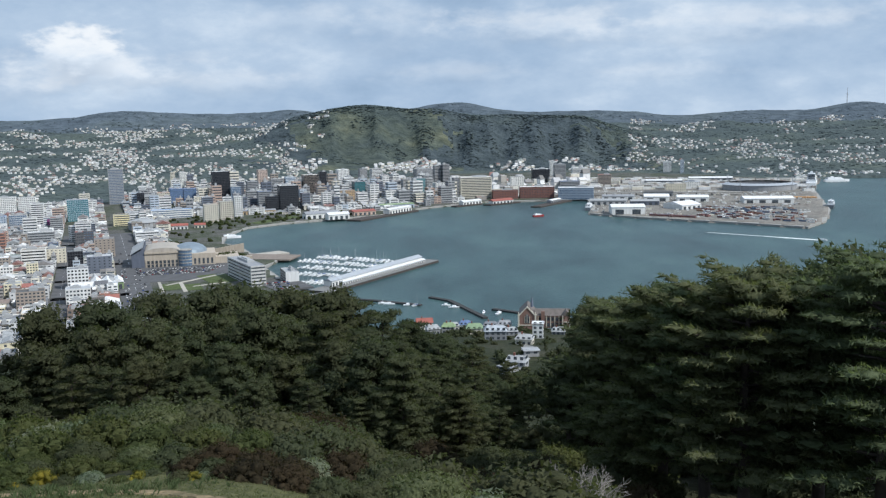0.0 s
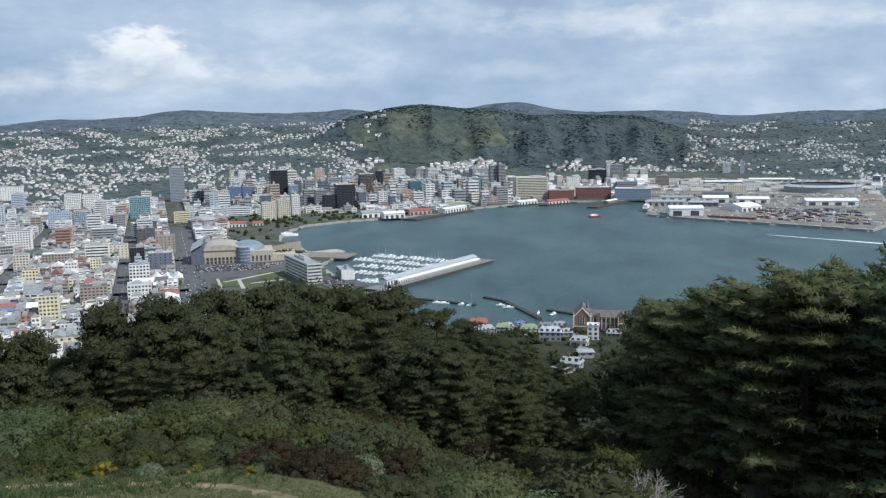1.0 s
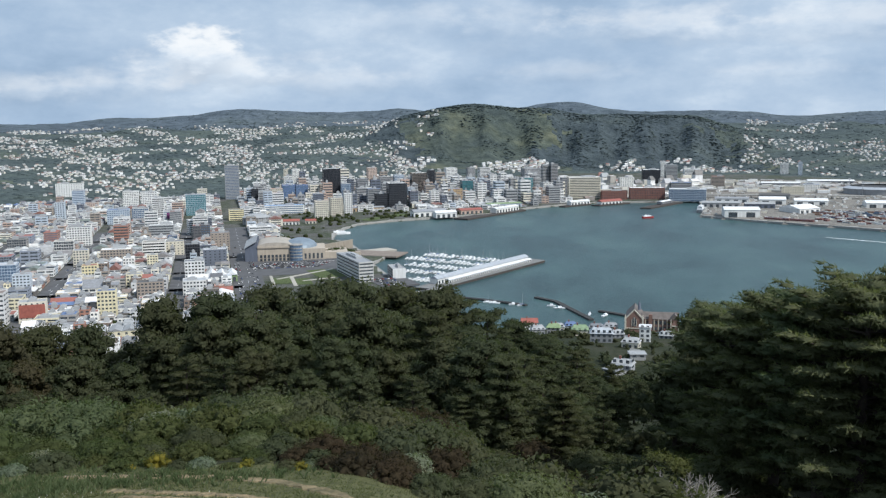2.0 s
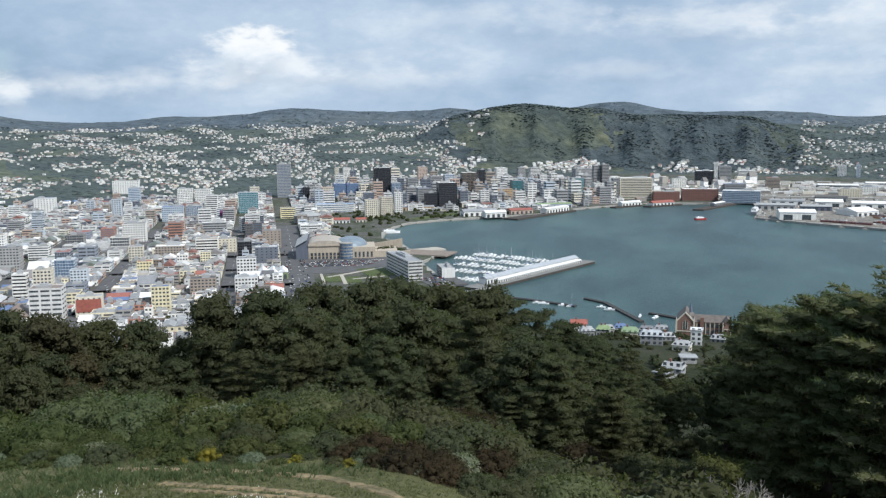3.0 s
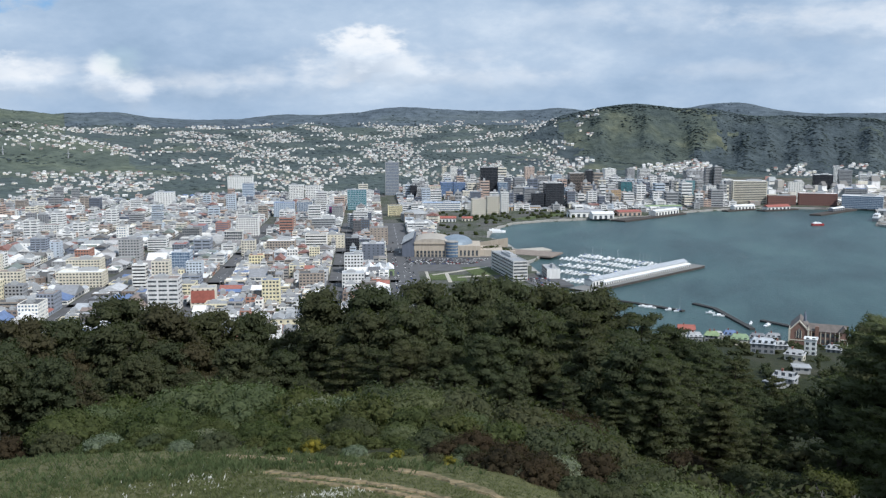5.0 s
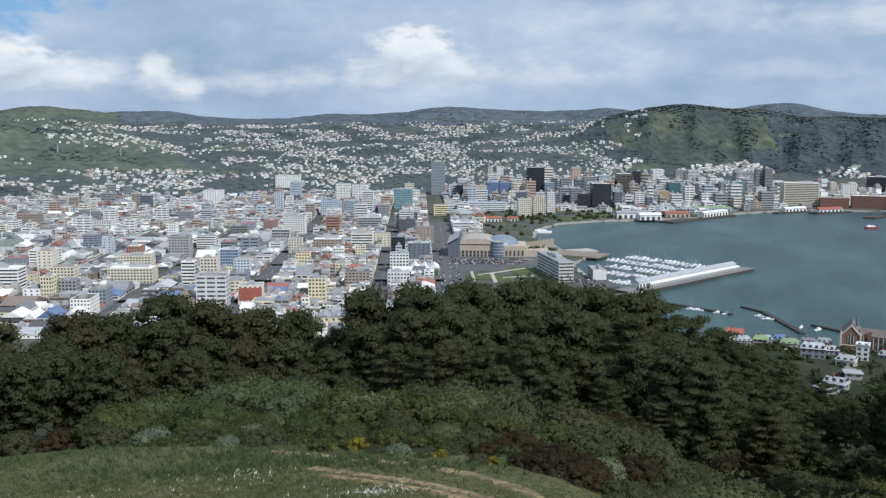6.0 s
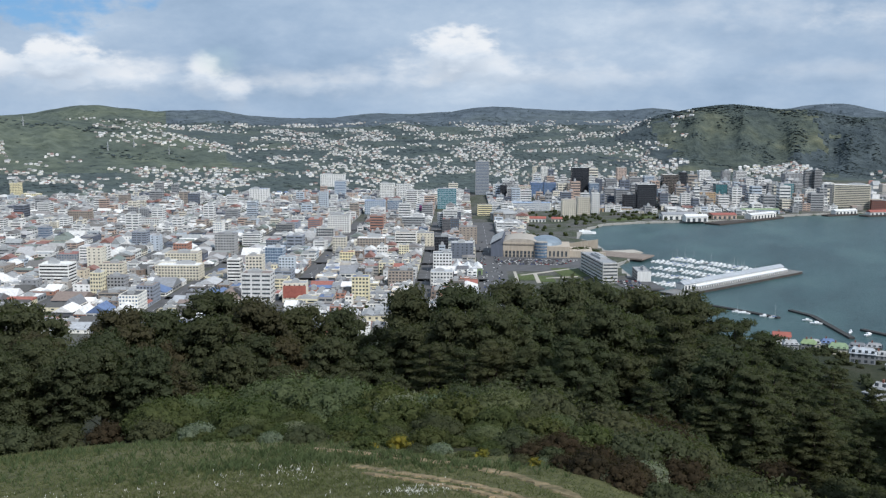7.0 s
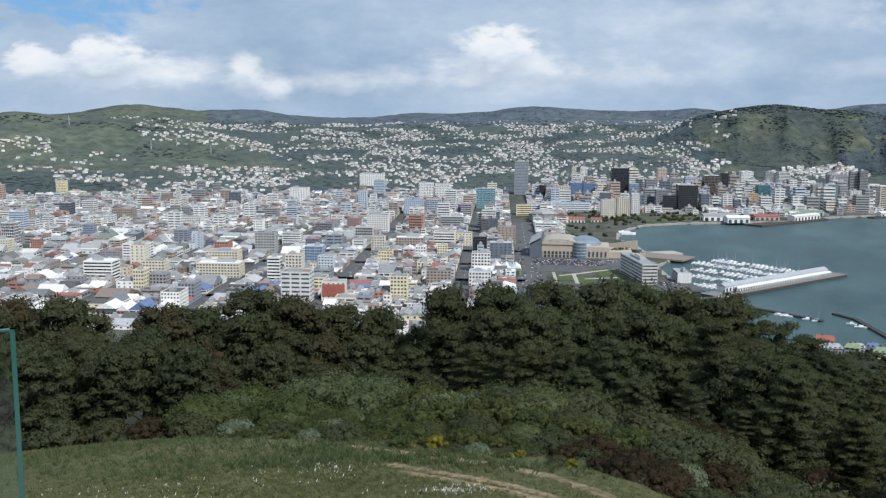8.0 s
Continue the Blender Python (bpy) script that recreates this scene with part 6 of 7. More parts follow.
BOATS = [boat(1, 9.5, True), boat(2, 8.5, True), boat(3, 11, True), boat(4, 9, False), boat(5, 11.5, False)]
boat_turn = math.degrees(math.atan2(MP.y, MP.x))
boats_set = 0
for row, p in enumerate((34, 76, 118, 160, 197)):
    qmax = min(160, 62 + (p - 36) * 0.85)
    slab(f"pontoon_{row + 1}", [tuple((M0 + MP * a + MQ * q).xy) for a, q in ((p - 1, 18), (p + 1, 18), (p + 1, qmax), (p - 1, qmax))], -0.5, 0.6, CONCRETE, "narrow floating pontoon between moored boats", "pontoon")
    for side in (-1, 1):
        q = 20.0
        while q < qmax:
            if rng.random() < 0.9:
                at = M0 + MP * (p + side * 5.6) + MQ * q
                if not wet(at.x, at.y):
                    q += 5
                    continue
                proto = BOATS[rng.integers(5)]
                set_out(proto, pose(at.x, at.y, 0.0, 0, 0, boat_turn + (180 if rng.random() < 0.5 else 0)) @ Matrix.Scale(rng.uniform(0.85, 1.15), 4))
                boats_set += 1
            q += rng.uniform(5.4, 8.0)
for x, y, k, turn in [(-62, 952, 0, 20), (-55, 947, 4, 10), (-36, 941, 3, 15), (-27, 938, 2, 30), (2, 936, 3, 5), (38, 898, 3, 80), (52, 893, 4, 60), (10, 925, 4, 10), (-85, 1180, 3, 60)]:
    set_out(BOATS[k], pose(x, y, 0, 0, 0, turn))


def breakwater(name, points):
    s = strip(points, 5.0, -5, 1.6)
    tagged(structure(name, s.mesh(name, ROCK), "narrow dark rock breakwater in the harbour", "breakwater"))


breakwater("breakwater_1", [(-95, 972), (-70, 961), (-24, 935)])
breakwater("breakwater_2", [(-16, 976), (4, 956), (36, 872)])
breakwater("breakwater_3", [(46, 910), (64, 896), (76, 885)])


# ---- waterfront sheds and wharves ----
slab("wharf_1", [(-172, 1712), (-146, 1702), (-46, 1866), (-74, 1884)], -6, 2.8, TIMBER, "timber-piled wharf running out from the quay", "wharf")
gabled_hall(-86, 1828, 74, 15, 8, 2.5, 58, WHITE, WHITE_ROOF, 8, "white wharf shed with dark doorways")
gabled_hall(-222, 1742, 62, 26, 9, 4, 24, WHITE, GREY_ROOF, 6, "long white waterfront shed with a grey gabled roof")
gabled_hall(-190, 1724, 40, 18, 9, 4, 28, WHITE, WHITE_ROOF, 4, "white gabled waterfront shed with arched doorways")
gabled_hall(-150, 1788, 45, 24, 7, 3, 30, TERRA, RED, 5, "low waterfront building with an orange-red roof")
gabled_hall(-92, 1900, 70, 20, 8, 2, 22, PALE, GREEN_ROOF, 9, "long glazed waterfront pavilion with a pale green roof")
slab("wharf_2", [(18, 1938), (30, 1932), (84, 1984), (72, 1992)], -6, 2.6, TIMBER, "timber wharf beside the ferry berth", "wharf")
gabled_hall(58, 1972, 52, 13, 6, 3, 42, WHITE, WHITE_ROOF, 6, "white gabled ferry terminal shed on a wharf")
slab("wharf_3", [(84, 1962), (100, 1955), (165, 2010), (150, 2020)], -6, 2.6, TIMBER, "timber wharf with a red-roofed shed", "wharf")
gabled_hall(122, 1986, 54, 15, 5, 4, 36, WHITE, RED, 6, "white wharf shed under a bright red roof")
slab("wharf_4", [(176, 1905), (196, 1900), (275, 2025), (250, 2035)], -6, 2.6, TIMBER, "timber finger wharf with cargo on it", "wharf")
gabled_hall(232, 1985, 46, 11, 5, 2, 58, GREY, WHITE_ROOF, 5, "small grey shed on a finger wharf")

# ---- port ----
gabled_hall(336, 1738, 60, 44, 13, 4, -3, WHITE, WHITE_ROOF, 2, "large white cargo shed beside the harbour edge")
gabled_hall(455, 1812, 48, 52, 8, 6, 30, WHITE, WHITE_ROOF, 4, "white gabled cargo store with a wide roof")
gabled_hall(645, 1898, 96, 36, 9, 4, -5, WHITE, WHITE_ROOF, 4, "very long white cargo shed in the container port")
gabled_hall(510, 1950, 62, 30, 9, 4, -8, WHITE, WHITE_ROOF, 3, "white cargo shed in the port yard")
gabled_hall(440, 1965, 50, 26, 10, 5, -8, WHITE, WHITE_ROOF, 2, "white gabled cargo shed in the port yard")
gabled_hall(330, 1905, 70, 26, 9, 3, -8, GREY, GREY_ROOF, 6, "dark grey port shed with a low roof")
gabled_hall(400, 1890, 55, 24, 8, 3, -6, SLATE, GREY_ROOF, 5, "slate-grey port shed with a low metal roof")
gabled_hall(370, 2010, 66, 22, 8, 3, -8, WHITE, GREY_ROOF, 4, "pale low railway yard shed")
gabled_hall(470, 2080, 60, 26, 9, 3, -8, GREY, TOWN_ROOF, 6, "long grey railway goods shed in the yard")
gabled_hall(560, 2420, 90, 26, 9, 3, -8, GREY, WHITE_ROOF, 8, "long pale railway yard shed")
gabled_hall(700, 2500, 110, 24, 8, 3, -8, GREY, WHITE_ROOF, 8, "long pale railway yard shed")

BOXES = [plain("container_" + n, c, 0.6, 0, 0.25, 0.5) for n, c in (("oxide", (0.19, 0.085, 0.075)), ("rust", (0.27, 0.15, 0.10)), ("blue", (0.11, 0.15, 0.22)), ("grey", (0.35, 0.36, 0.37)), ("maroon", (0.13, 0.06, 0.06)), ("white", (0.70, 0.70, 0.68)))]


def container(mat):
    s = Solid().box(-6, 6, -1.2, 1.2, 0, 2.6)
    for k in range(9):
        s.box(-5.7 + 1.3 * k, -5.2 + 1.3 * k, -1.27, 1.27, 0.15, 2.45)
    return s.mesh("shipping_container", mat)


CONTAINERS = [container(m) for m in BOXES]
for n in range(290):
    if n < 90:
        f = (n % 30) / 30
        x, y, lift = 372 + 62 * f + rng.normal() * 1.0, 1688 - 42 * f + 5 * (n // 30 % 3) + rng.normal(), 2.62 * (n // 30 % 3)
        kind = int(rng.choice([0, 4, 4, 0, 2]))
    else:
        a, b = rng.random(), rng.random()
        x, y, lift = 445 + 165 * a + 40 * b, 1640 - 105 * a + 200 * b + 60 * a * b, 2.62 * int(rng.integers(0, 2))
        kind = int(rng.choice([0, 1, 2, 3, 3, 4, 5, 5]))
        if any((x - p) ** 2 + (y - q) ** 2 < (c * 0.75) ** 2 for p, q, c in TAKEN):
            continue
    ob = new("shipping_container", CONTAINERS[kind])
    ob.matrix_world = pose(x, y, max(gz(x, y), 3.0), 0, 0, -36 + 90 * int(rng.random() < 0.15))
    tagged(ob, ["oxide red", "rust orange", "dark blue", "light grey", "maroon", "off-white"][kind] + " ribbed steel shipping container standing in the port yard", "container", "container yard")
clutter = []
for n in range(420):
    az, r = rng.uniform(-21, -9), rng.uniform(1690, 2260)
    x, y = -r * math.sin(radians(az)), r * math.cos(radians(az))
    if wet(x, y) or wet(x * 0.985, y * 0.985) or any((x - p) ** 2 + (y - q) ** 2 < (c * 0.8) ** 2 for p, q, c in TAKEN):
        continue
    if 400 < x < 660 and 1560 < y < 1900 and rng.random() < 0.6:
        continue
    clutter.append((x, y, max(gz(x, y), 3.3), rng.uniform(3, 12), rng.uniform(2.5, 6), rng.uniform(1.6, 4.2), -0.2 + 1.57 * int(rng.integers(2)) + 0.1 * rng.normal()))
mass("yard_clutter", clutter, [HOUSE_WALL, HOUSE_ROOF], "trucks, crates and low stores scattered about the port yard", "port clutter", True)
logs = Solid()
for k in range(26):
    x, y = 640 + 5.2 * k, 1985 - 0.6 * k
    for j in range(3):
        logs.tube([(x, y + 9 * j, 4.6), (x + 4.2, y + 9 * j + 6, 4.6)], [1.6, 1.6], 6)
tagged(new("log_stacks", logs.mesh("log_stacks", plain("cut_logs", (0.42, 0.25, 0.12), 0.9, 0, 0.4, 0.6))), "rows of stacked orange-brown export logs", "logs", kind="stuff")

# raised motorway behind the port
deck = Solid()
for k in range(25):
    x0, x1 = 250 + 16 * k, 266 + 16 * k
    y0, y1 = 2120 - 2.2 * k, 2117.8 - 2.2 * k
    deck.quads([(x0, y0, 9), (x1, y1, 9), (x1, y1 + 14, 9), (x0, y0 + 14, 9), (x0, y0, 11), (x1, y1, 11), (x1, y1 + 14, 11), (x0, y0 + 14, 11)], BOX_F)
    if k % 2:
        deck.box(x0, x0 + 1.5, y0 + 4, y0 + 9, 3, 9)
structure("viaduct", deck.mesh("viaduct", CONCRETE), "long pale concrete motorway viaduct on piers", "viaduct")


def ship(x, y, length, beam, tall, turn, hull, label, tiers=4, name="ship"):
    ob = thing(name, pose(x, y, 0, 0, 0, turn), label, "ship")
    l, b = length / 2, beam / 2
    s = Solid()
    sta = [(-l, 0.85), (-l * 0.7, 1), (l * 0.55, 1), (l * 0.85, 0.6), (l, 0.05)]
    for (x0, w0), (x1, w1) in zip(sta, sta[1:]):
        s.quads([(x0, -b * w0 * 0.9, -1), (x1, -b * w1 * 0.9, -1), (x1, b * w1 * 0.9, -1), (x0, b * w0 * 0.9, -1), (x0, -b * w0, tall * 0.35), (x1, -b * w1, tall * 0.38), (x1, b * w1, tall * 0.38), (x0, b * w0, tall * 0.35)], BOX_F)
    part("hull", s.mesh("hull", hull), ob)
    z = tall * 0.35
    for k in range(tiers):
        step = tall * 0.12
        part("deckhouse", Solid().box(-l * (0.85 - 0.05 * k), l * (0.5 - 0.12 * k), -b * (0.9 - 0.06 * k), b * (0.9 - 0.06 * k), z, z + step).box(-l * 0.8, l * (0.5 - 0.12 * k) + 0.3, -b * 0.7, b * 0.7, z + step * 0.4, z + step * 0.75, 1).mesh("deckhouse", [GELCOAT, G_DARK]), ob)
        z += step
    part("funnel", Solid().box(-l * 0.5, -l * 0.3, -b * 0.25, b * 0.25, z, z + tall * 0.14, 0, 0.2).mesh("funnel", GELCOAT), ob)
    part("mast", Solid().tube([(l * 0.05, 0, z), (l * 0.05, 0, z + tall * 0.2)], [0.4, 0.2], 5).mesh("mast", SPAR), ob)
    return ob


DARK_HULL, RED_HULL = plain("grey_hull", (0.16, 0.18, 0.20), 0.5, 0, 0.2, 0.2), plain("red_hull", (0.30, 0.05, 0.05), 0.5, 0, 0.2, 0.2)
ship(895, 2320, 110, 24, 34, 68, GELCOAT, "large white ferry berthed at the port", 5)
ship(742, 1822, 62, 13, 19, 66, DARK_HULL, "grey-hulled cargo ship berthed at the wharf", 3)
ship(1010, 2450, 70, 13, 16, 10, GELCOAT, "white ship on the far side of the harbour", 3)
ship(175, 1738, 22, 7, 9, 20, RED_HULL, "small red harbour tug under way", 2, "tug")
ship(285, 1852, 60, 11, 17, 75, DARK_HULL, "white-topped ship moored beside the port", 3)
ship(-333, 1500, 30, 8, 9, 20, GELCOAT, "white launch moored by the lagoon", 2, "launch")
ship(546, 1365, 13, 4, 4, -38, GELCOAT, "fast white ferry trailing a long wake", 1, "fast_ferry")
FOAM = plain("wake_foam", (0.72, 0.77, 0.77), 0.9, 0, 0.35, 0.08)
s = Solid()
for k in range(24):
    f0, f1 = k / 24, (k + 1) / 24
    for f, g in ((f0, f1),):
        a, b = Vector((541, 1368, 0)).lerp(Vector((405, 1478, 0)), f), Vector((541, 1368, 0)).lerp(Vector((405, 1478, 0)), g)
        n = Vector((0.63, 0.78, 0))
        w0, w1 = 4.2 * (1 - f) ** 0.5 * (1 + 0.3 * math.sin(9 * f)), 4.2 * (1 - g) ** 0.5 * (1 + 0.3 * math.sin(9 * g))
        s.quads([a - n * w0 + Vector((0, 0, 0.15)), b - n * w1 + Vector((0, 0, 0.15)), b + n * w1 + Vector((0, 0, 0.15)), a + n * w0 + Vector((0, 0, 0.15))], [(0, 1, 2, 3)])
tagged(new("boat_wake", s.mesh("boat_wake", FOAM)), "long white foam wake on the harbour water", "wake", kind="stuff")

# ---- waterfront park ----
def patch(name, x, y, w, d, rot, mat, label, category, z=0.0):
    ob = structure(name, Solid().box(-w / 2, w / 2, -d / 2, d / 2, -1.5, 0.35 + z).mesh(name, mat), label, category)
    ob.matrix_world = pose(x, y, 4.0, 0, 0, rot)


patch("pavement_forecourt", -320, 1150, 130, 130, 18, ASPHALT, "asphalt car park beside the museum", "car park", -0.1)
patch("lawn_1", -262, 1098, 34, 62, 30, LAWN, "green waterfront lawn", "lawn")
patch("lawn_2", -300, 1046, 22, 40, 20, LAWN, "green waterfront lawn between paths", "lawn")
patch("lawn_3", -276, 1042, 18, 40, 20, LAWN, "green waterfront lawn between paths", "lawn")
patch("lawn_4", -282, 1262, 36, 40, 25, LAWN, "grassy waterfront slope beside the museum", "lawn")
patch("path_1", -313, 1046, 3.4, 64, 20, PAVING, "pale paved path across the park", "path", 0.05)
patch("path_2", -288, 1044, 4.4, 64, 20, PAVING, "pale paved path across the park", "path", 0.05)
patch("path_3", -286, 1092, 90, 5, 58, PAVING, "pale paved path across the park", "path", 0.06)
patch("path_4", -262, 1058, 4, 40, -50, PAVING, "pale curved paved path in the park", "path", 0.07)
patch("promenade", -245, 1285, 70, 26, 40, PAVING, "pale paved waterfront promenade", "promenade", 0.02)

patch("lawn_5", -300, 1716, 120, 26, 62, LAWN, "green lagoon-side lawn behind the quay", "lawn", 0.01)
patch("pavement_point", -232, 1262, 74, 44, -12, plain("brown_paving", (0.24, 0.20, 0.17), 0.9, 0, 0.3, 0.3), "brown paved point beside the museum", "pavement", 0.04)
patch("car_park", -176, 1048, 44, 60, 29, ASPHALT, "asphalt car park beside the marina", "car park", 0.03)
gabled_hall(-443, 1600, 30, 13, 6, 3.6, 16, WHITE, RED, 5, "white boathouse with a red gabled roof by the lagoon", "boathouse")
gabled_hall(-412, 1618, 18, 11, 5, 3, 16, CREAM, RED, 3, "cream boathouse with a red gabled roof by the lagoon", "boathouse")
gabled_hall(-352, 1832, 62, 20, 7, 2, 18, ORANGE, GREY_ROOF, 9, "low ochre waterfront building with a dark flat-pitched roof", "pavilion")


def mound(x, y, rx, ry, h, rot):
    """A planted bank: a low dome of ground cover with shrubs grown together over it."""
    g = np.random.default_rng(77)
    pads = [(0, 0, 0, 1.0, 0.5)]
    for k in range(46):
        a, q = k * 2.4, math.sqrt((k + 0.5) / 46)
        pads.append((q * math.cos(a), q * math.sin(a), 0.42 * (1 - q * q) + 0.05, g.uniform(0.10, 0.17), g.uniform(0.10, 0.16)))
    V, F, N = leafy(pads, 0.05, 1500, 77, 0.8)
    ob = tagged(new("planted_bank", leaf_mesh("planted_bank", V * (rx, ry, h / 0.6), F, TOWN_TREE, N)), "dark green planted bank beside the museum wall", "shrubs", kind="stuff")
    ob.matrix_world = pose(x, y, 4.0, 0, 0, rot)


mound(-284, 1240, 30, 17, 11, 40)
sweep = Solid()
for k in range(8):
    x0 = -22 + 5.5 * k
    sweep.quads([(x0, 0, 0), (x0 + 5.5, 0, 0), (x0 + 5.5, 2, 0), (x0, 2, 0), (x0, 0, 6 + 0.9 * k), (x0 + 5.5, 0, 6.9 + 0.9 * k), (x0 + 5.5, 2, 6.9 + 0.9 * k), (x0, 2, 6 + 0.9 * k)], BOX_F)
prow = tagged(new("sandstone_wall", sweep.mesh("sandstone_wall", STONE)), "rising sandstone wall ending in a prow above the water", "wall", kind="structure")
prow.matrix_world = pose(-296, 1306, 3.6, 0, 0, 12)

# ---- houses and church below the wooded slope ----
def house(x, y, w, d, h, rot, roof, label, wall=None, hip=2.0, flat=False, floors=2):
    z = gz(x, y)
    ob = thing("house", pose(x, y, z - 1.5, 0, 0, rot), label, "house", "houses below the slope")
    h += 1.5
    part("wall", Solid().box(-w / 2, w / 2, -d / 2, d / 2, 0, h).mesh("wall", wall or WHITE), ob)
    s = Solid()
    if flat:
        s.box(-w / 2 - 0.5, w / 2 + 0.5, -d / 2 - 0.5, d / 2 + 0.5, h, h + 0.5)
    else:
        s.gable(-w / 2 - 0.6, w / 2 + 0.6, -d / 2 - 0.6, d / 2 + 0.6, h + 0.02, h + d * 0.32, "x", 0, hip)
    part("roof", s.mesh("roof", roof), ob)
    n = max(2, int(w / 3))
    for f in range(floors):
        for k in range(n):
            a = -w / 2 + w * (k + 0.25) / n
            part("window", Solid().box(a, a + w / n * 0.5, -d / 2 - 0.08, -d / 2 + 0.1, 2.4 + 2.9 * f, 4.0 + 2.9 * f).mesh("window", G_DARK), ob)
        part("window", Solid().box(w / 2 - 0.1, w / 2 + 0.08, -d * 0.25, d * 0.2, 2.4 + 2.9 * f, 4.0 + 2.9 * f).mesh("window", G_DARK), ob)
    if not flat:
        part("chimney", Solid().box(-w * 0.2, -w * 0.2 + 0.9, -0.5, 0.5, h, h + d * 0.32 + 1.2).mesh("chimney", BRICK), ob)
    return ob


house(-15, 712, 12, 9, 6, 5, RED, "white two-storey house with a bright red roof", hip=0.2)
house(-27, 716, 8, 8, 4.5, 8, GREEN_ROOF, "small house with a pale green roof", CREAM)
house(3, 664, 9, 8, 5, -4, GREEN_ROOF, "grey house with a pale green roof", GREY)
house(21, 656, 11, 9, 4.5, -2, GREEN_ROOF, "pale house with a light green hipped roof", CREAM)
house(33, 604, 14, 10, 6, -3, PIER_ROOF, "large pale three-storey house with a white roof", GREY, hip=2.5, floors=3)
house(61, 610, 7, 7, 10, -8, WHITE_ROOF, "tall narrow white flat-roofed apartment house", flat=True, floors=4)
house(37, 476, 10, 8, 2.6, -20, GREY_ROOF, "white house with a low grey-white roof among trees", GREY, hip=1.0)
house(-8, 652, 9, 8, 4.5, 12, GREY_ROOF, "grey-roofed house beside the trees", GREY)
house(48, 560, 10, 8, 4, -15, GREY_ROOF, "grey house with a dull metal roof", CREAM)
house(78, 640, 9, 8, 3, -10, GREY_ROOF, "pale house beside the church", GREY)
house(46, 500, 8, 7, 2.2, 5, GREY_ROOF, "low grey flat-roofed house among trees", GREY, flat=True, floors=1)
house(31, 466, 7, 6, 2.2, -35, GREY_ROOF, "low pale flat-roofed house among trees", GREY, flat=True, floors=1)
house(45, 640, 9, 8, 3, 8, GREY_ROOF, "grey-roofed cottage on the slope", GREY)
house(6, 690, 9, 7, 4, 4, GREY_ROOF, "grey-roofed house above the bay", CREAM)
house(34, 690, 10, 8, 4, -6, TOWN_ROOF, "pale house above the bay", GREY)
house(46, 716, 10, 8, 4, 0, GREY_ROOF, "grey-roofed house above the bay", CREAM)
house(16, 718, 9, 8, 4, 3, TOWN_ROOF, "pale metal-roofed house above the bay", WHITE)
ground_lane = Solid()
for k in range(16):
    r0, r1 = 462 + 14 * k, 476 + 14 * k
    v = []
    for r, off in ((r0, -3), (r0, 3), (r1, 3), (r1, -3)):
        x, y = 0.085 * r + 3 * math.sin(r / 40) + off, r
        v.append((x, y, gz(x, y) + 0.25))
    ground_lane.quads(v, [(0, 1, 2, 3)])
structure("road_lane", ground_lane.mesh("road_lane", plain("worn_concrete_lane", (0.22, 0.22, 0.21), 0.9, 0, 0.3, 0.3)), "narrow grey concrete lane between houses", "road")


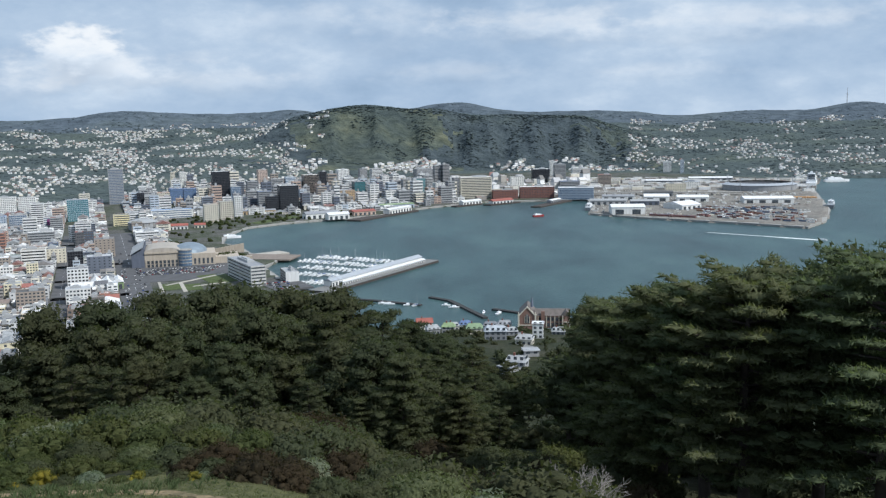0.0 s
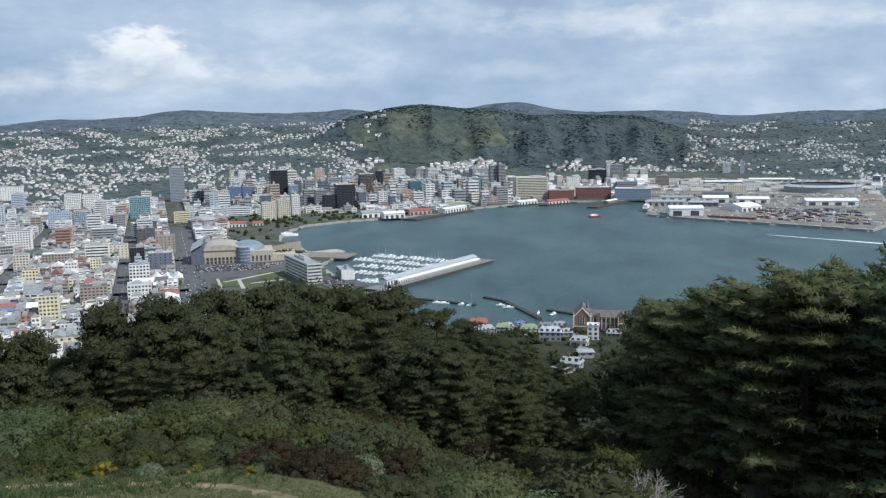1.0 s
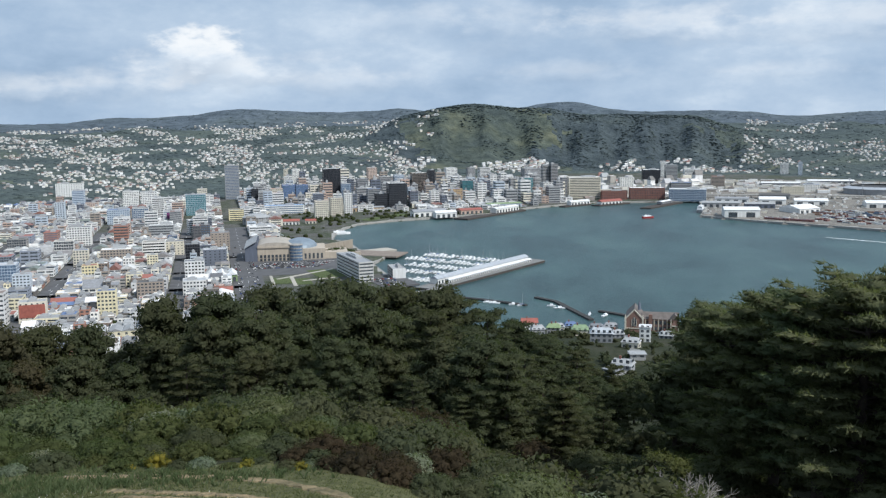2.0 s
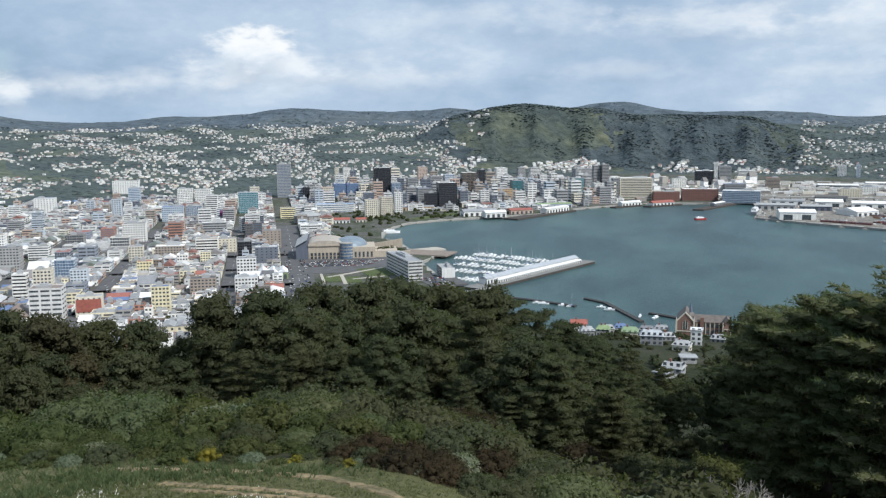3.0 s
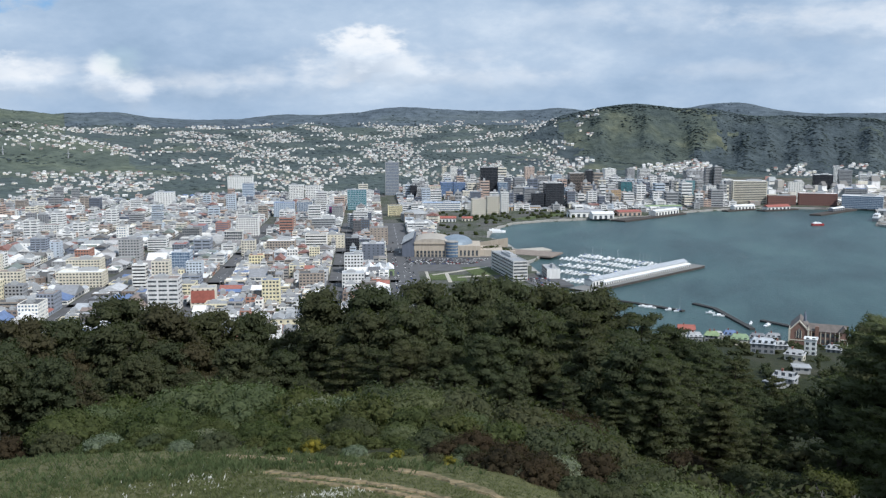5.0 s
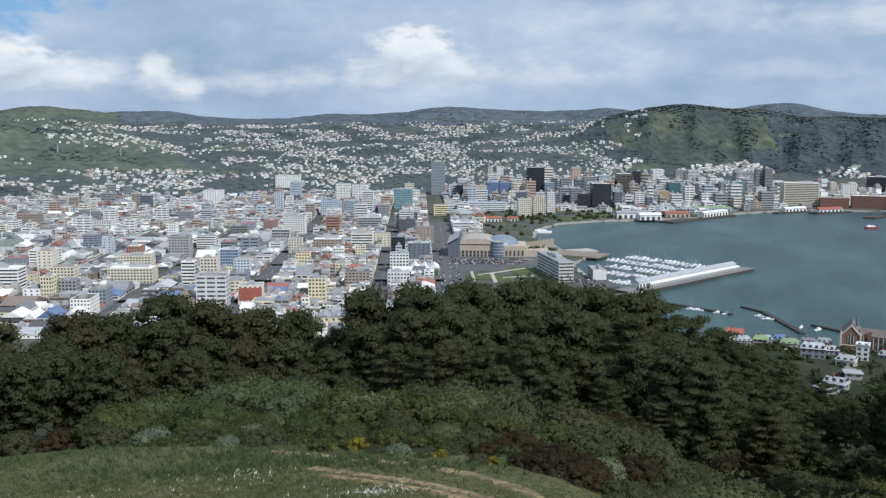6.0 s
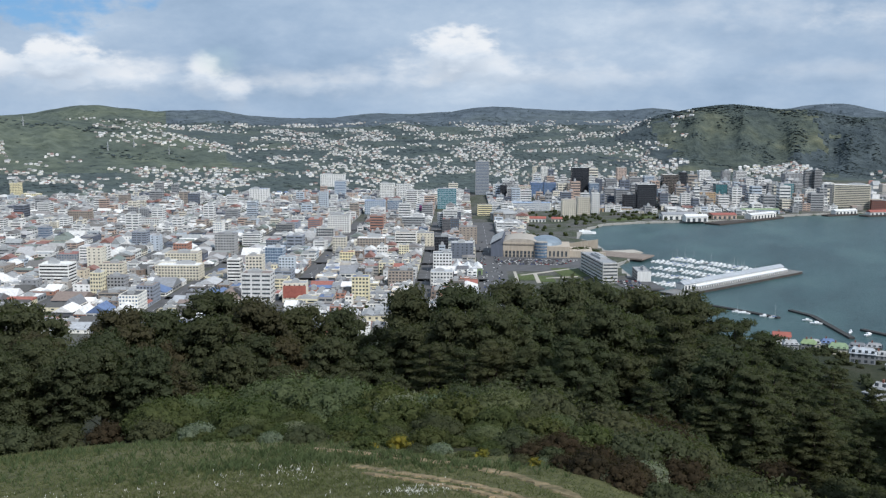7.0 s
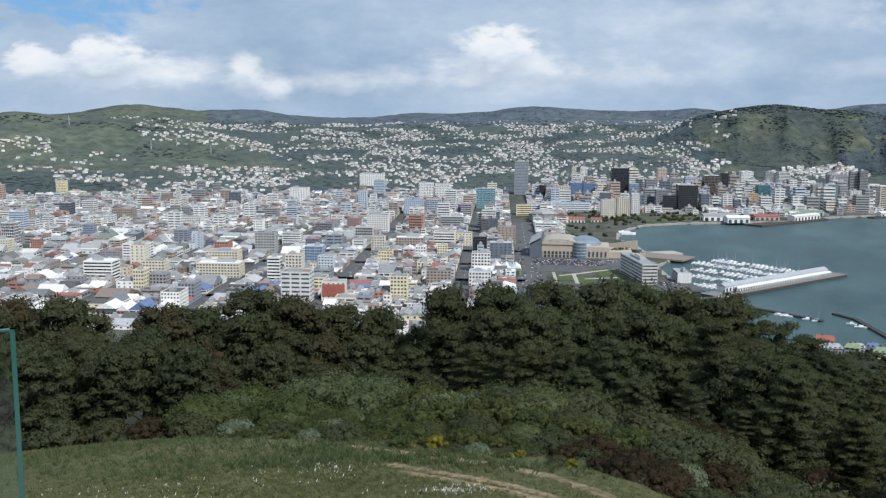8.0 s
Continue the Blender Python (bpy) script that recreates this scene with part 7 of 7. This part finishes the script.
def church(x, y, rot):
    ob = thing("church", pose(x, y, gz(x, y) - 1, 0, 0, rot) @ Matrix.Scale(0.87, 4), "red brick church and monastery with cream stone trim and slate roof", "church")
    s = Solid().box(-7, 7, 0, 34, 0, 12).quads([(-7, 0, 12), (7, 0, 12), (0, 0, 20), (-7, 1.2, 12), (7, 1.2, 12), (0, 1.2, 20)], [(0, 1, 2), (5, 4, 3), (0, 2, 5, 3), (1, 4, 5, 2)])
    s.box(7, 36, 8, 22, 0, 11).box(30, 37, 4, 10, 0, 12).box(12, 15, 7, 9, 0, 15)
    part("wall", s.mesh("wall", masonry("weathered_brick", [(0.25, 0.15, 0.12), (0.23, 0.14, 0.115)])), ob, "weathered dark red brickwork")
    s = Solid().gable(-7.4, 7.4, 0.8, 34.4, 12, 19.4, "y").gable(6.5, 37, 7.4, 22.6, 11, 16, "x").gable(29.5, 37.5, 3.6, 12, 12, 16.5, "y")
    part("roof", s.mesh("roof", plain("brown_slate", (0.15, 0.13, 0.12), 0.8, 0, 0.3, 0.4)), ob)
    trim = Solid()
    for sx in (-1, 1):
        trim.quads([(sx * 7.6, -0.5, 11.4), (sx * 7.6, -0.5, 12.6), (0, -0.5, 20.8), (0, -0.5, 19.6), (sx * 7.6, 0.9, 11.4), (sx * 7.6, 0.9, 12.6), (0, 0.9, 20.8), (0, 0.9, 19.6)], [(0, 3, 2, 1), (4, 5, 6, 7), (0, 1, 5, 4), (1, 2, 6, 5), (2, 3, 7, 6), (3, 0, 4, 7)])
        trim.box(sx * 7.2 - 0.7, sx * 7.2 + 0.7, -0.9, 0.6, 0, 13.5)
        trim.box(sx * 7.2 - 0.5, sx * 7.2 + 0.5, -0.6, 0.4, 13.5, 16, 0, 0.3)
    trim.box(-7, 7, -0.35, 0.1, 4.0, 4.7)
    for k in range(8):
        trim.box(9 + 3.6 * k, 9.7 + 3.6 * k, 7.6, 8.1, 0, 11)
    trim.box(30, 30.8, 3.6, 4.1, 0, 12.5).box(36.2, 37.2, 3.6, 4.1, 0, 12.5).box(30, 37, 3.6, 4.1, 6, 6.7)
    part("trim", trim.mesh("trim", CREAM), ob, "cream stone trim")
    lancet = Solid().prism([(-1.8, 6), (1.8, 6), (1.8, 11), (0.9, 13.3), (0, 14.2), (-0.9, 13.3), (-1.8, 11)], 0, 0.3).mesh("window", G_DARK)
    w = part("window", lancet, ob, "tall pointed window")
    w.matrix_local = pose(0, -0.02, 0, 90, 0, 0)
    surround = Solid()
    for a in (-2.1, -0.2, 1.8):
        surround.box(a, a + 0.4, -0.42, -0.2, 6, 12 if a != -0.2 else 14)
    part("mullion", surround.mesh("mullion", CREAM), w).matrix_local = pose(0, 0, 0, -90, 0, 0)
    for k in range(7):
        part("window", Solid().box(10 + 3.6 * k, 12 + 3.6 * k, 7.8, 8.1, 6.5, 9.5).box(10 + 3.6 * k, 12 + 3.6 * k, 7.8, 8.1, 1.5, 4.5).mesh("window", G_DARK), ob)
    part("spire", Solid().tube([(4, 12, 18), (4, 12, 21.5), (4, 12, 27)], [1.3, 1.1, 0.05], 8).mesh("spire", SLATE), ob, "thin dark spire")


church(62, 702, -6)


# ---- cars ----
def car(mat):
    ob = new("car")
    s = Solid().box(-2.15, 2.15, -0.88, 0.88, 0.3, 0.95, 0, 0.06)
    part("body", s.mesh("body", mat), ob)
    part("cabin", Solid().box(-1.3, 1.0, -0.78, 0.78, 0.95, 1.45, 0, 0.22).mesh("cabin", G_BLACK), ob)
    w = Solid()
    for x in (-1.35, 1.35):
        for y in (-0.8, 0.8):
            w.tube([(x, y - 0.12, 0.32), (x, y + 0.12, 0.32)], [0.32, 0.32], 8)
    part("wheels", w.mesh("wheels", ROCK), ob)
    return ob


PAINTS = [("white", (0.75, 0.75, 0.75)), ("silver", (0.45, 0.46, 0.47)), ("red", (0.30, 0.03, 0.03)), ("blue", (0.05, 0.09, 0.25)), ("dark grey", (0.06, 0.06, 0.065))]
CARS = []
for n, c in PAINTS:
    CARS.append(tagged(car(plain("car_paint_" + n.replace(" ", "_"), c, 0.3, 0.1, 0.05)), n + " car parked or driving on city asphalt", "car", "cars in the city"))
for n in range(300):
    if n < 130:
        row, k = divmod(n, 26)
        p = Vector((-366 + 7 * row * 0.3, 1122 + 11 * row)) + Vector((0.955, 0.295)) * (3.6 * k) * 0.95
        turn, z = 107, 4.28
        if rng.random() < 0.15:
            continue
    elif n < 215:
        v, lane = rng.uniform(850, 1330), float(rng.choice([-11, -7, 7, 11]))
        p = GU * (37 + lane) + GV * v
        turn, z = 110, 4.15
    elif n < 255:
        row, k = divmod(n - 215, 10)
        p = Vector((-176, 1048)) + Vector((0.875, 0.485)) * (-16 + 3.4 * k) + Vector((-0.485, 0.875)) * (-24 + 13 * row)
        turn, z = 119, 4.4
        if rng.random() < 0.2:
            continue
    elif n < 275:
        v, lane = rng.uniform(880, 1420), float(rng.choice([-11, -7, -3, 3, 7, 11]))
        p = GU * (37 + lane) + GV * v
        turn, z = 110, 4.15
    else:
        v, lane = rng.uniform(830, 1500), float(rng.choice([-8, -3, 3, 8]))
        p = GU * (-172 + lane) + GV * v
        turn, z = 110, 4.15
    if wet(p.x, p.y):
        continue
    set_out(CARS[rng.choice([0, 0, 0, 1, 1, 1, 1, 3, 4, 4, 4, 2])], pose(p.x, p.y, z, 0, 0, turn + (180 if rng.random() < 0.5 else 0)))
remove(CARS + BOATS)

# ---- masts on the far ridge ----
def mast(az, r, h):
    x, y = -r * math.sin(radians(az)), r * math.cos(radians(az))
    ob = thing("radio_mast", pose(x, y, gz(x, y) - 5), "thin grey lattice radio mast on a hilltop", "mast")
    part("pole", Solid().tube([(0, 0, 0), (0, 0, h * 0.6), (0, 0, h)], [2.0, 1.4, 0.5], 4).mesh("pole", PLANT), ob)
    part("collar", Solid().box(-3, 3, -3, 3, h * 0.58, h * 0.62).mesh("collar", PLANT), ob)


mast(-22.75, 4650, 75)
for az, r, h in ((44.6, 3120, 34), (40.3, 2900, 30), (38.9, 2980, 30), (37.0, 2900, 30)):
    mast(az, r, h)

# ---- lookout: deck, glass panel, grass, track ----
ring = [(2.4 * math.cos(a), 2.4 * math.sin(a)) for a in np.linspace(0, 2 * math.pi, 25)[:-1]]
deck_ob = structure("lookout_deck", Solid().prism(ring, 178.5, 188.35).mesh("lookout_deck", CONCRETE), "round concrete lookout platform", "platform")

panel = thing("glass_balustrade", pose(-1.4918, 1.333, 188.35, 0, 0, 227), "clear glass balustrade panel with a green cut edge", "balustrade")
gm, gnt, gb = material("clear_glass", 0.02, 0.0, 0.5)
gb.inputs["Transmission Weight"].default_value, gb.inputs["IOR"].default_value = 1.0, 1.45
gb.inputs["Base Color"].default_value = (0.80, 0.92, 0.88, 1)
pane = part("pane", Solid().box(0.0, 1.4, -0.006, 0.006, 0.06, 1.225).mesh("pane", gm), panel)
pane.visible_shadow = False
em, ent, eb = material("green_glass_edge", 0.15, 0.0, 0.6)
eb.inputs["Base Color"].default_value = (0.022, 0.085, 0.072, 1)
part("edge", Solid().box(-0.010, -0.001, -0.0065, 0.0065, 0.06, 1.23).box(-0.010, 1.4, -0.0065, 0.0065, 1.226, 1.230).mesh("edge", em), panel, "green ground glass edge")
for a in (0.25, 1.1):
    part("clamp", Solid().box(a - 0.05, a + 0.05, -0.03, 0.03, 0.0, 0.12).mesh("clamp", PLANT), panel)


def ground_strip(name, points, width, mat, label, category, lift=0.05, wander=0.0, seed=2):
    g = np.random.default_rng(seed)
    s = Solid()
    pts = []
    for (x0, y0), (x1, y1) in zip(points, points[1:]):
        for k in range(14):
            pts.append(Vector((x0 + (x1 - x0) * k / 14, y0 + (y1 - y0) * k / 14)))
    last = None
    for i, p in enumerate(pts):
        d = (pts[min(i + 1, len(pts) - 1)] - pts[max(i - 1, 0)]).normalized()
        n = Vector((-d.y, d.x))
        w = width * (0.5 + g.uniform(-wander, wander))
        row = []
        for f, up in ((-1, -0.12), (-0.55, lift), (0.0, lift * 0.5), (0.55, lift), (1, -0.12)):
            q = p + n * w * f
            row.append((q.x, q.y, gz(q.x, q.y) + up + 0.05 * noise.noise((q.x * 1.5, q.y * 1.5, 1.0))))
        if last:
            for j in range(4):
                s.quads([last[j], row[j], row[j + 1], last[j + 1]], [(0, 1, 2, 3)])
        last = row
    structure(name, s.mesh(name, mat, True), label, category)


TRACK_A = [(-27, 48.2), (-21, 46.5), (-17, 45.2), (-13, 43.2), (-9.5, 40), (-6, 36)]
TRACK_B = [(-21.5, 43.0), (-17, 41.2), (-14, 40), (-11.5, 38.4), (-9, 36)]
TRACK_C = [(-20, 41.2), (-16.5, 39.8), (-13.5, 38.6), (-11, 37)]
ground_strip("track_1", TRACK_A, 1.1, DIRT, "dry clay edge of a grassy track", "track", 0.08, 0.25)
ground_strip("track_2", TRACK_B, 0.75, DIRT, "bare clay wheel rut in rough grass", "track", 0.06, 0.3, 4)
ground_strip("track_3", TRACK_C, 0.65, DIRT, "bare clay wheel rut in rough grass", "track", 0.06, 0.3, 6)


def tufts(name, n, where, tall, mat, label, category, width=0.035, blades=5, seed=9, splay=0.35):
    """Rough grass: clumps of thin bent blades."""
    g = np.random.default_rng(seed)
    V, F = [], []
    xy = where(g, n)
    z = ground_height(xy[:, 0], xy[:, 1])
    for b in range(blades):
        a = g.uniform(0, 2 * math.pi, n)
        h = tall * g.uniform(0.5, 1.25, n)
        root = np.stack([xy[:, 0] + g.normal(scale=0.07, size=n), xy[:, 1] + g.normal(scale=0.07, size=n), z - 0.12], 1)
        side = np.stack([np.cos(a), np.sin(a), 0 * a], 1) * width * g.uniform(0.6, 1.4, n)[:, None]
        bend = np.stack([np.sin(a), -np.cos(a), 0 * a], 1) * (splay * h)[:, None]
        up = np.array((0, 0, 1.0))
        V.append(np.stack([root - side, root + side, root + bend * 0.4 + side * 0.7 + up * (h * 0.65)[:, None], root + bend + up * h[:, None]], 1).reshape(-1, 3))
    V = np.concatenate(V)
    F = np.arange(len(V)).reshape(-1, 4)
    tagged(new(name, mesh_of(name, V, F, mat)), label, category, kind="stuff")


def meadow(g, n):
    az, r = g.uniform(-6, 52, n * 3), np.sqrt(g.uniform(34 ** 2, 76 ** 2, n * 3))
    keep = r < grass_edge(az) + 2.5
    x, y = -r * np.sin(np.radians(az)), r * np.cos(np.radians(az))
    for pts in (TRACK_A, TRACK_B, TRACK_C):
        for (x0, y0), (x1, y1) in zip(pts, pts[1:]):
            t = np.clip(((x - x0) * (x1 - x0) + (y - y0) * (y1 - y0)) / ((x1 - x0) ** 2 + (y1 - y0) ** 2), 0, 1)
            keep &= np.hypot(x - x0 - t * (x1 - x0), y - y0 - t * (y1 - y0)) > 0.42
    return np.stack([x[keep], y[keep]], 1)[:n]


def patches(spots):
    def pick(g, n):
        k = g.integers(len(spots), size=n)
        s = np.array(spots)[k]
        a, r = s[:, 0] + g.normal(size=n) * s[:, 2], s[:, 1] + g.normal(size=n) * s[:, 3]
        return np.stack([-r * np.sin(np.radians(a)), r * np.cos(np.radians(a))], 1)
    return pick


def exact(pick):
    def f(g, n):
        xy = pick(g, n)
        return np.concatenate([xy, xy])[:n]
    return f


tufts("grass", 23000, exact(meadow), 0.22, BLADE, "rough unmown green grass with dry seed heads", "grass", 0.020, 5, 9, 0.6)
tufts("tall_grass", 1500, patches([(31, 55, 2.5, 1.6), (29, 51, 1.6, 1.2), (36, 60, 3.0, 2.0), (42, 66, 3.5, 2.0), (34, 50, 2.0, 1.5), (24, 50, 2.5, 1.2), (46, 58, 2.5, 4.0), (40, 52, 2.0, 3.0), (19, 47.5, 2.5, 1.0)]), 0.44, WEED, "clumps of taller darker grass and weeds", "grass", 0.026, 6, 17, 0.5)
tufts("white_flowers", 420, patches([(22.9, 40.8, 1.0, 0.5), (22.4, 41.2, 1.2, 0.5), (22.9, 40.6, 1.0, 0.5), (30, 46, 5, 3), (43, 42, 3, 2), (47, 46, 3, 2)]), 0.20, DAISY, "white wild flowers in the grass", "flowers", 0.018, 2, 12, 0.4)
tufts("pale_flowers", 150, patches([(30.2, 47.5, 0.9, 1.6), (30.2, 47.5, 0.9, 1.6), (38, 47, 5, 5), (28.5, 53, 4, 2)]), 0.22, DAISY, "small pale wild flowers in the grass", "flowers", 0.016, 2, 13, 0.5)
for az, r, size in ((23.8, 54.2, 0.42), (25.4, 54.6, 0.24), (18.6, 51.0, 0.26), (15.4, 48.5, 0.26)):
    ob = bush(int(az * 10), GORSE, 0.10, 130, "yellow flowering gorse bush beside the grass", 8)
    ob.matrix_basis = polar(az, r, -0.1, az, size)


def dead_tree(az, r, h):
    g = np.random.default_rng(5)
    ob = thing("dead_tree", polar(az, r), "bare grey dead tree with forked branches", "tree")
    s = Solid()

    def grow(p, d, length, rad, depth):
        q = p + d * length
        mid = p.lerp(q, 0.5) + Vector(g.normal(scale=0.06 * length, size=3))
        s.tube([p, mid, q], [rad, rad * 0.8, rad * 0.6], 5)
        if depth:
            for _ in range(3):
                nd = (d + Vector(g.normal(scale=0.45, size=3)) + Vector((0, 0, 0.12))).normalized()
                grow(q, nd, length * g.uniform(0.6, 0.85), rad * 0.58, depth - 1)

    for k in range(4):
        grow(Vector((0, 0, 0)), Vector((0.55 * math.cos(k * 1.6), 0.55 * math.sin(k * 1.6), 1)).normalized(), h * 0.33, 0.13, 4)
    part("branch", s.mesh("branch", DEADWOOD), ob)


dead_tree(-8.4, 56, 4.6)
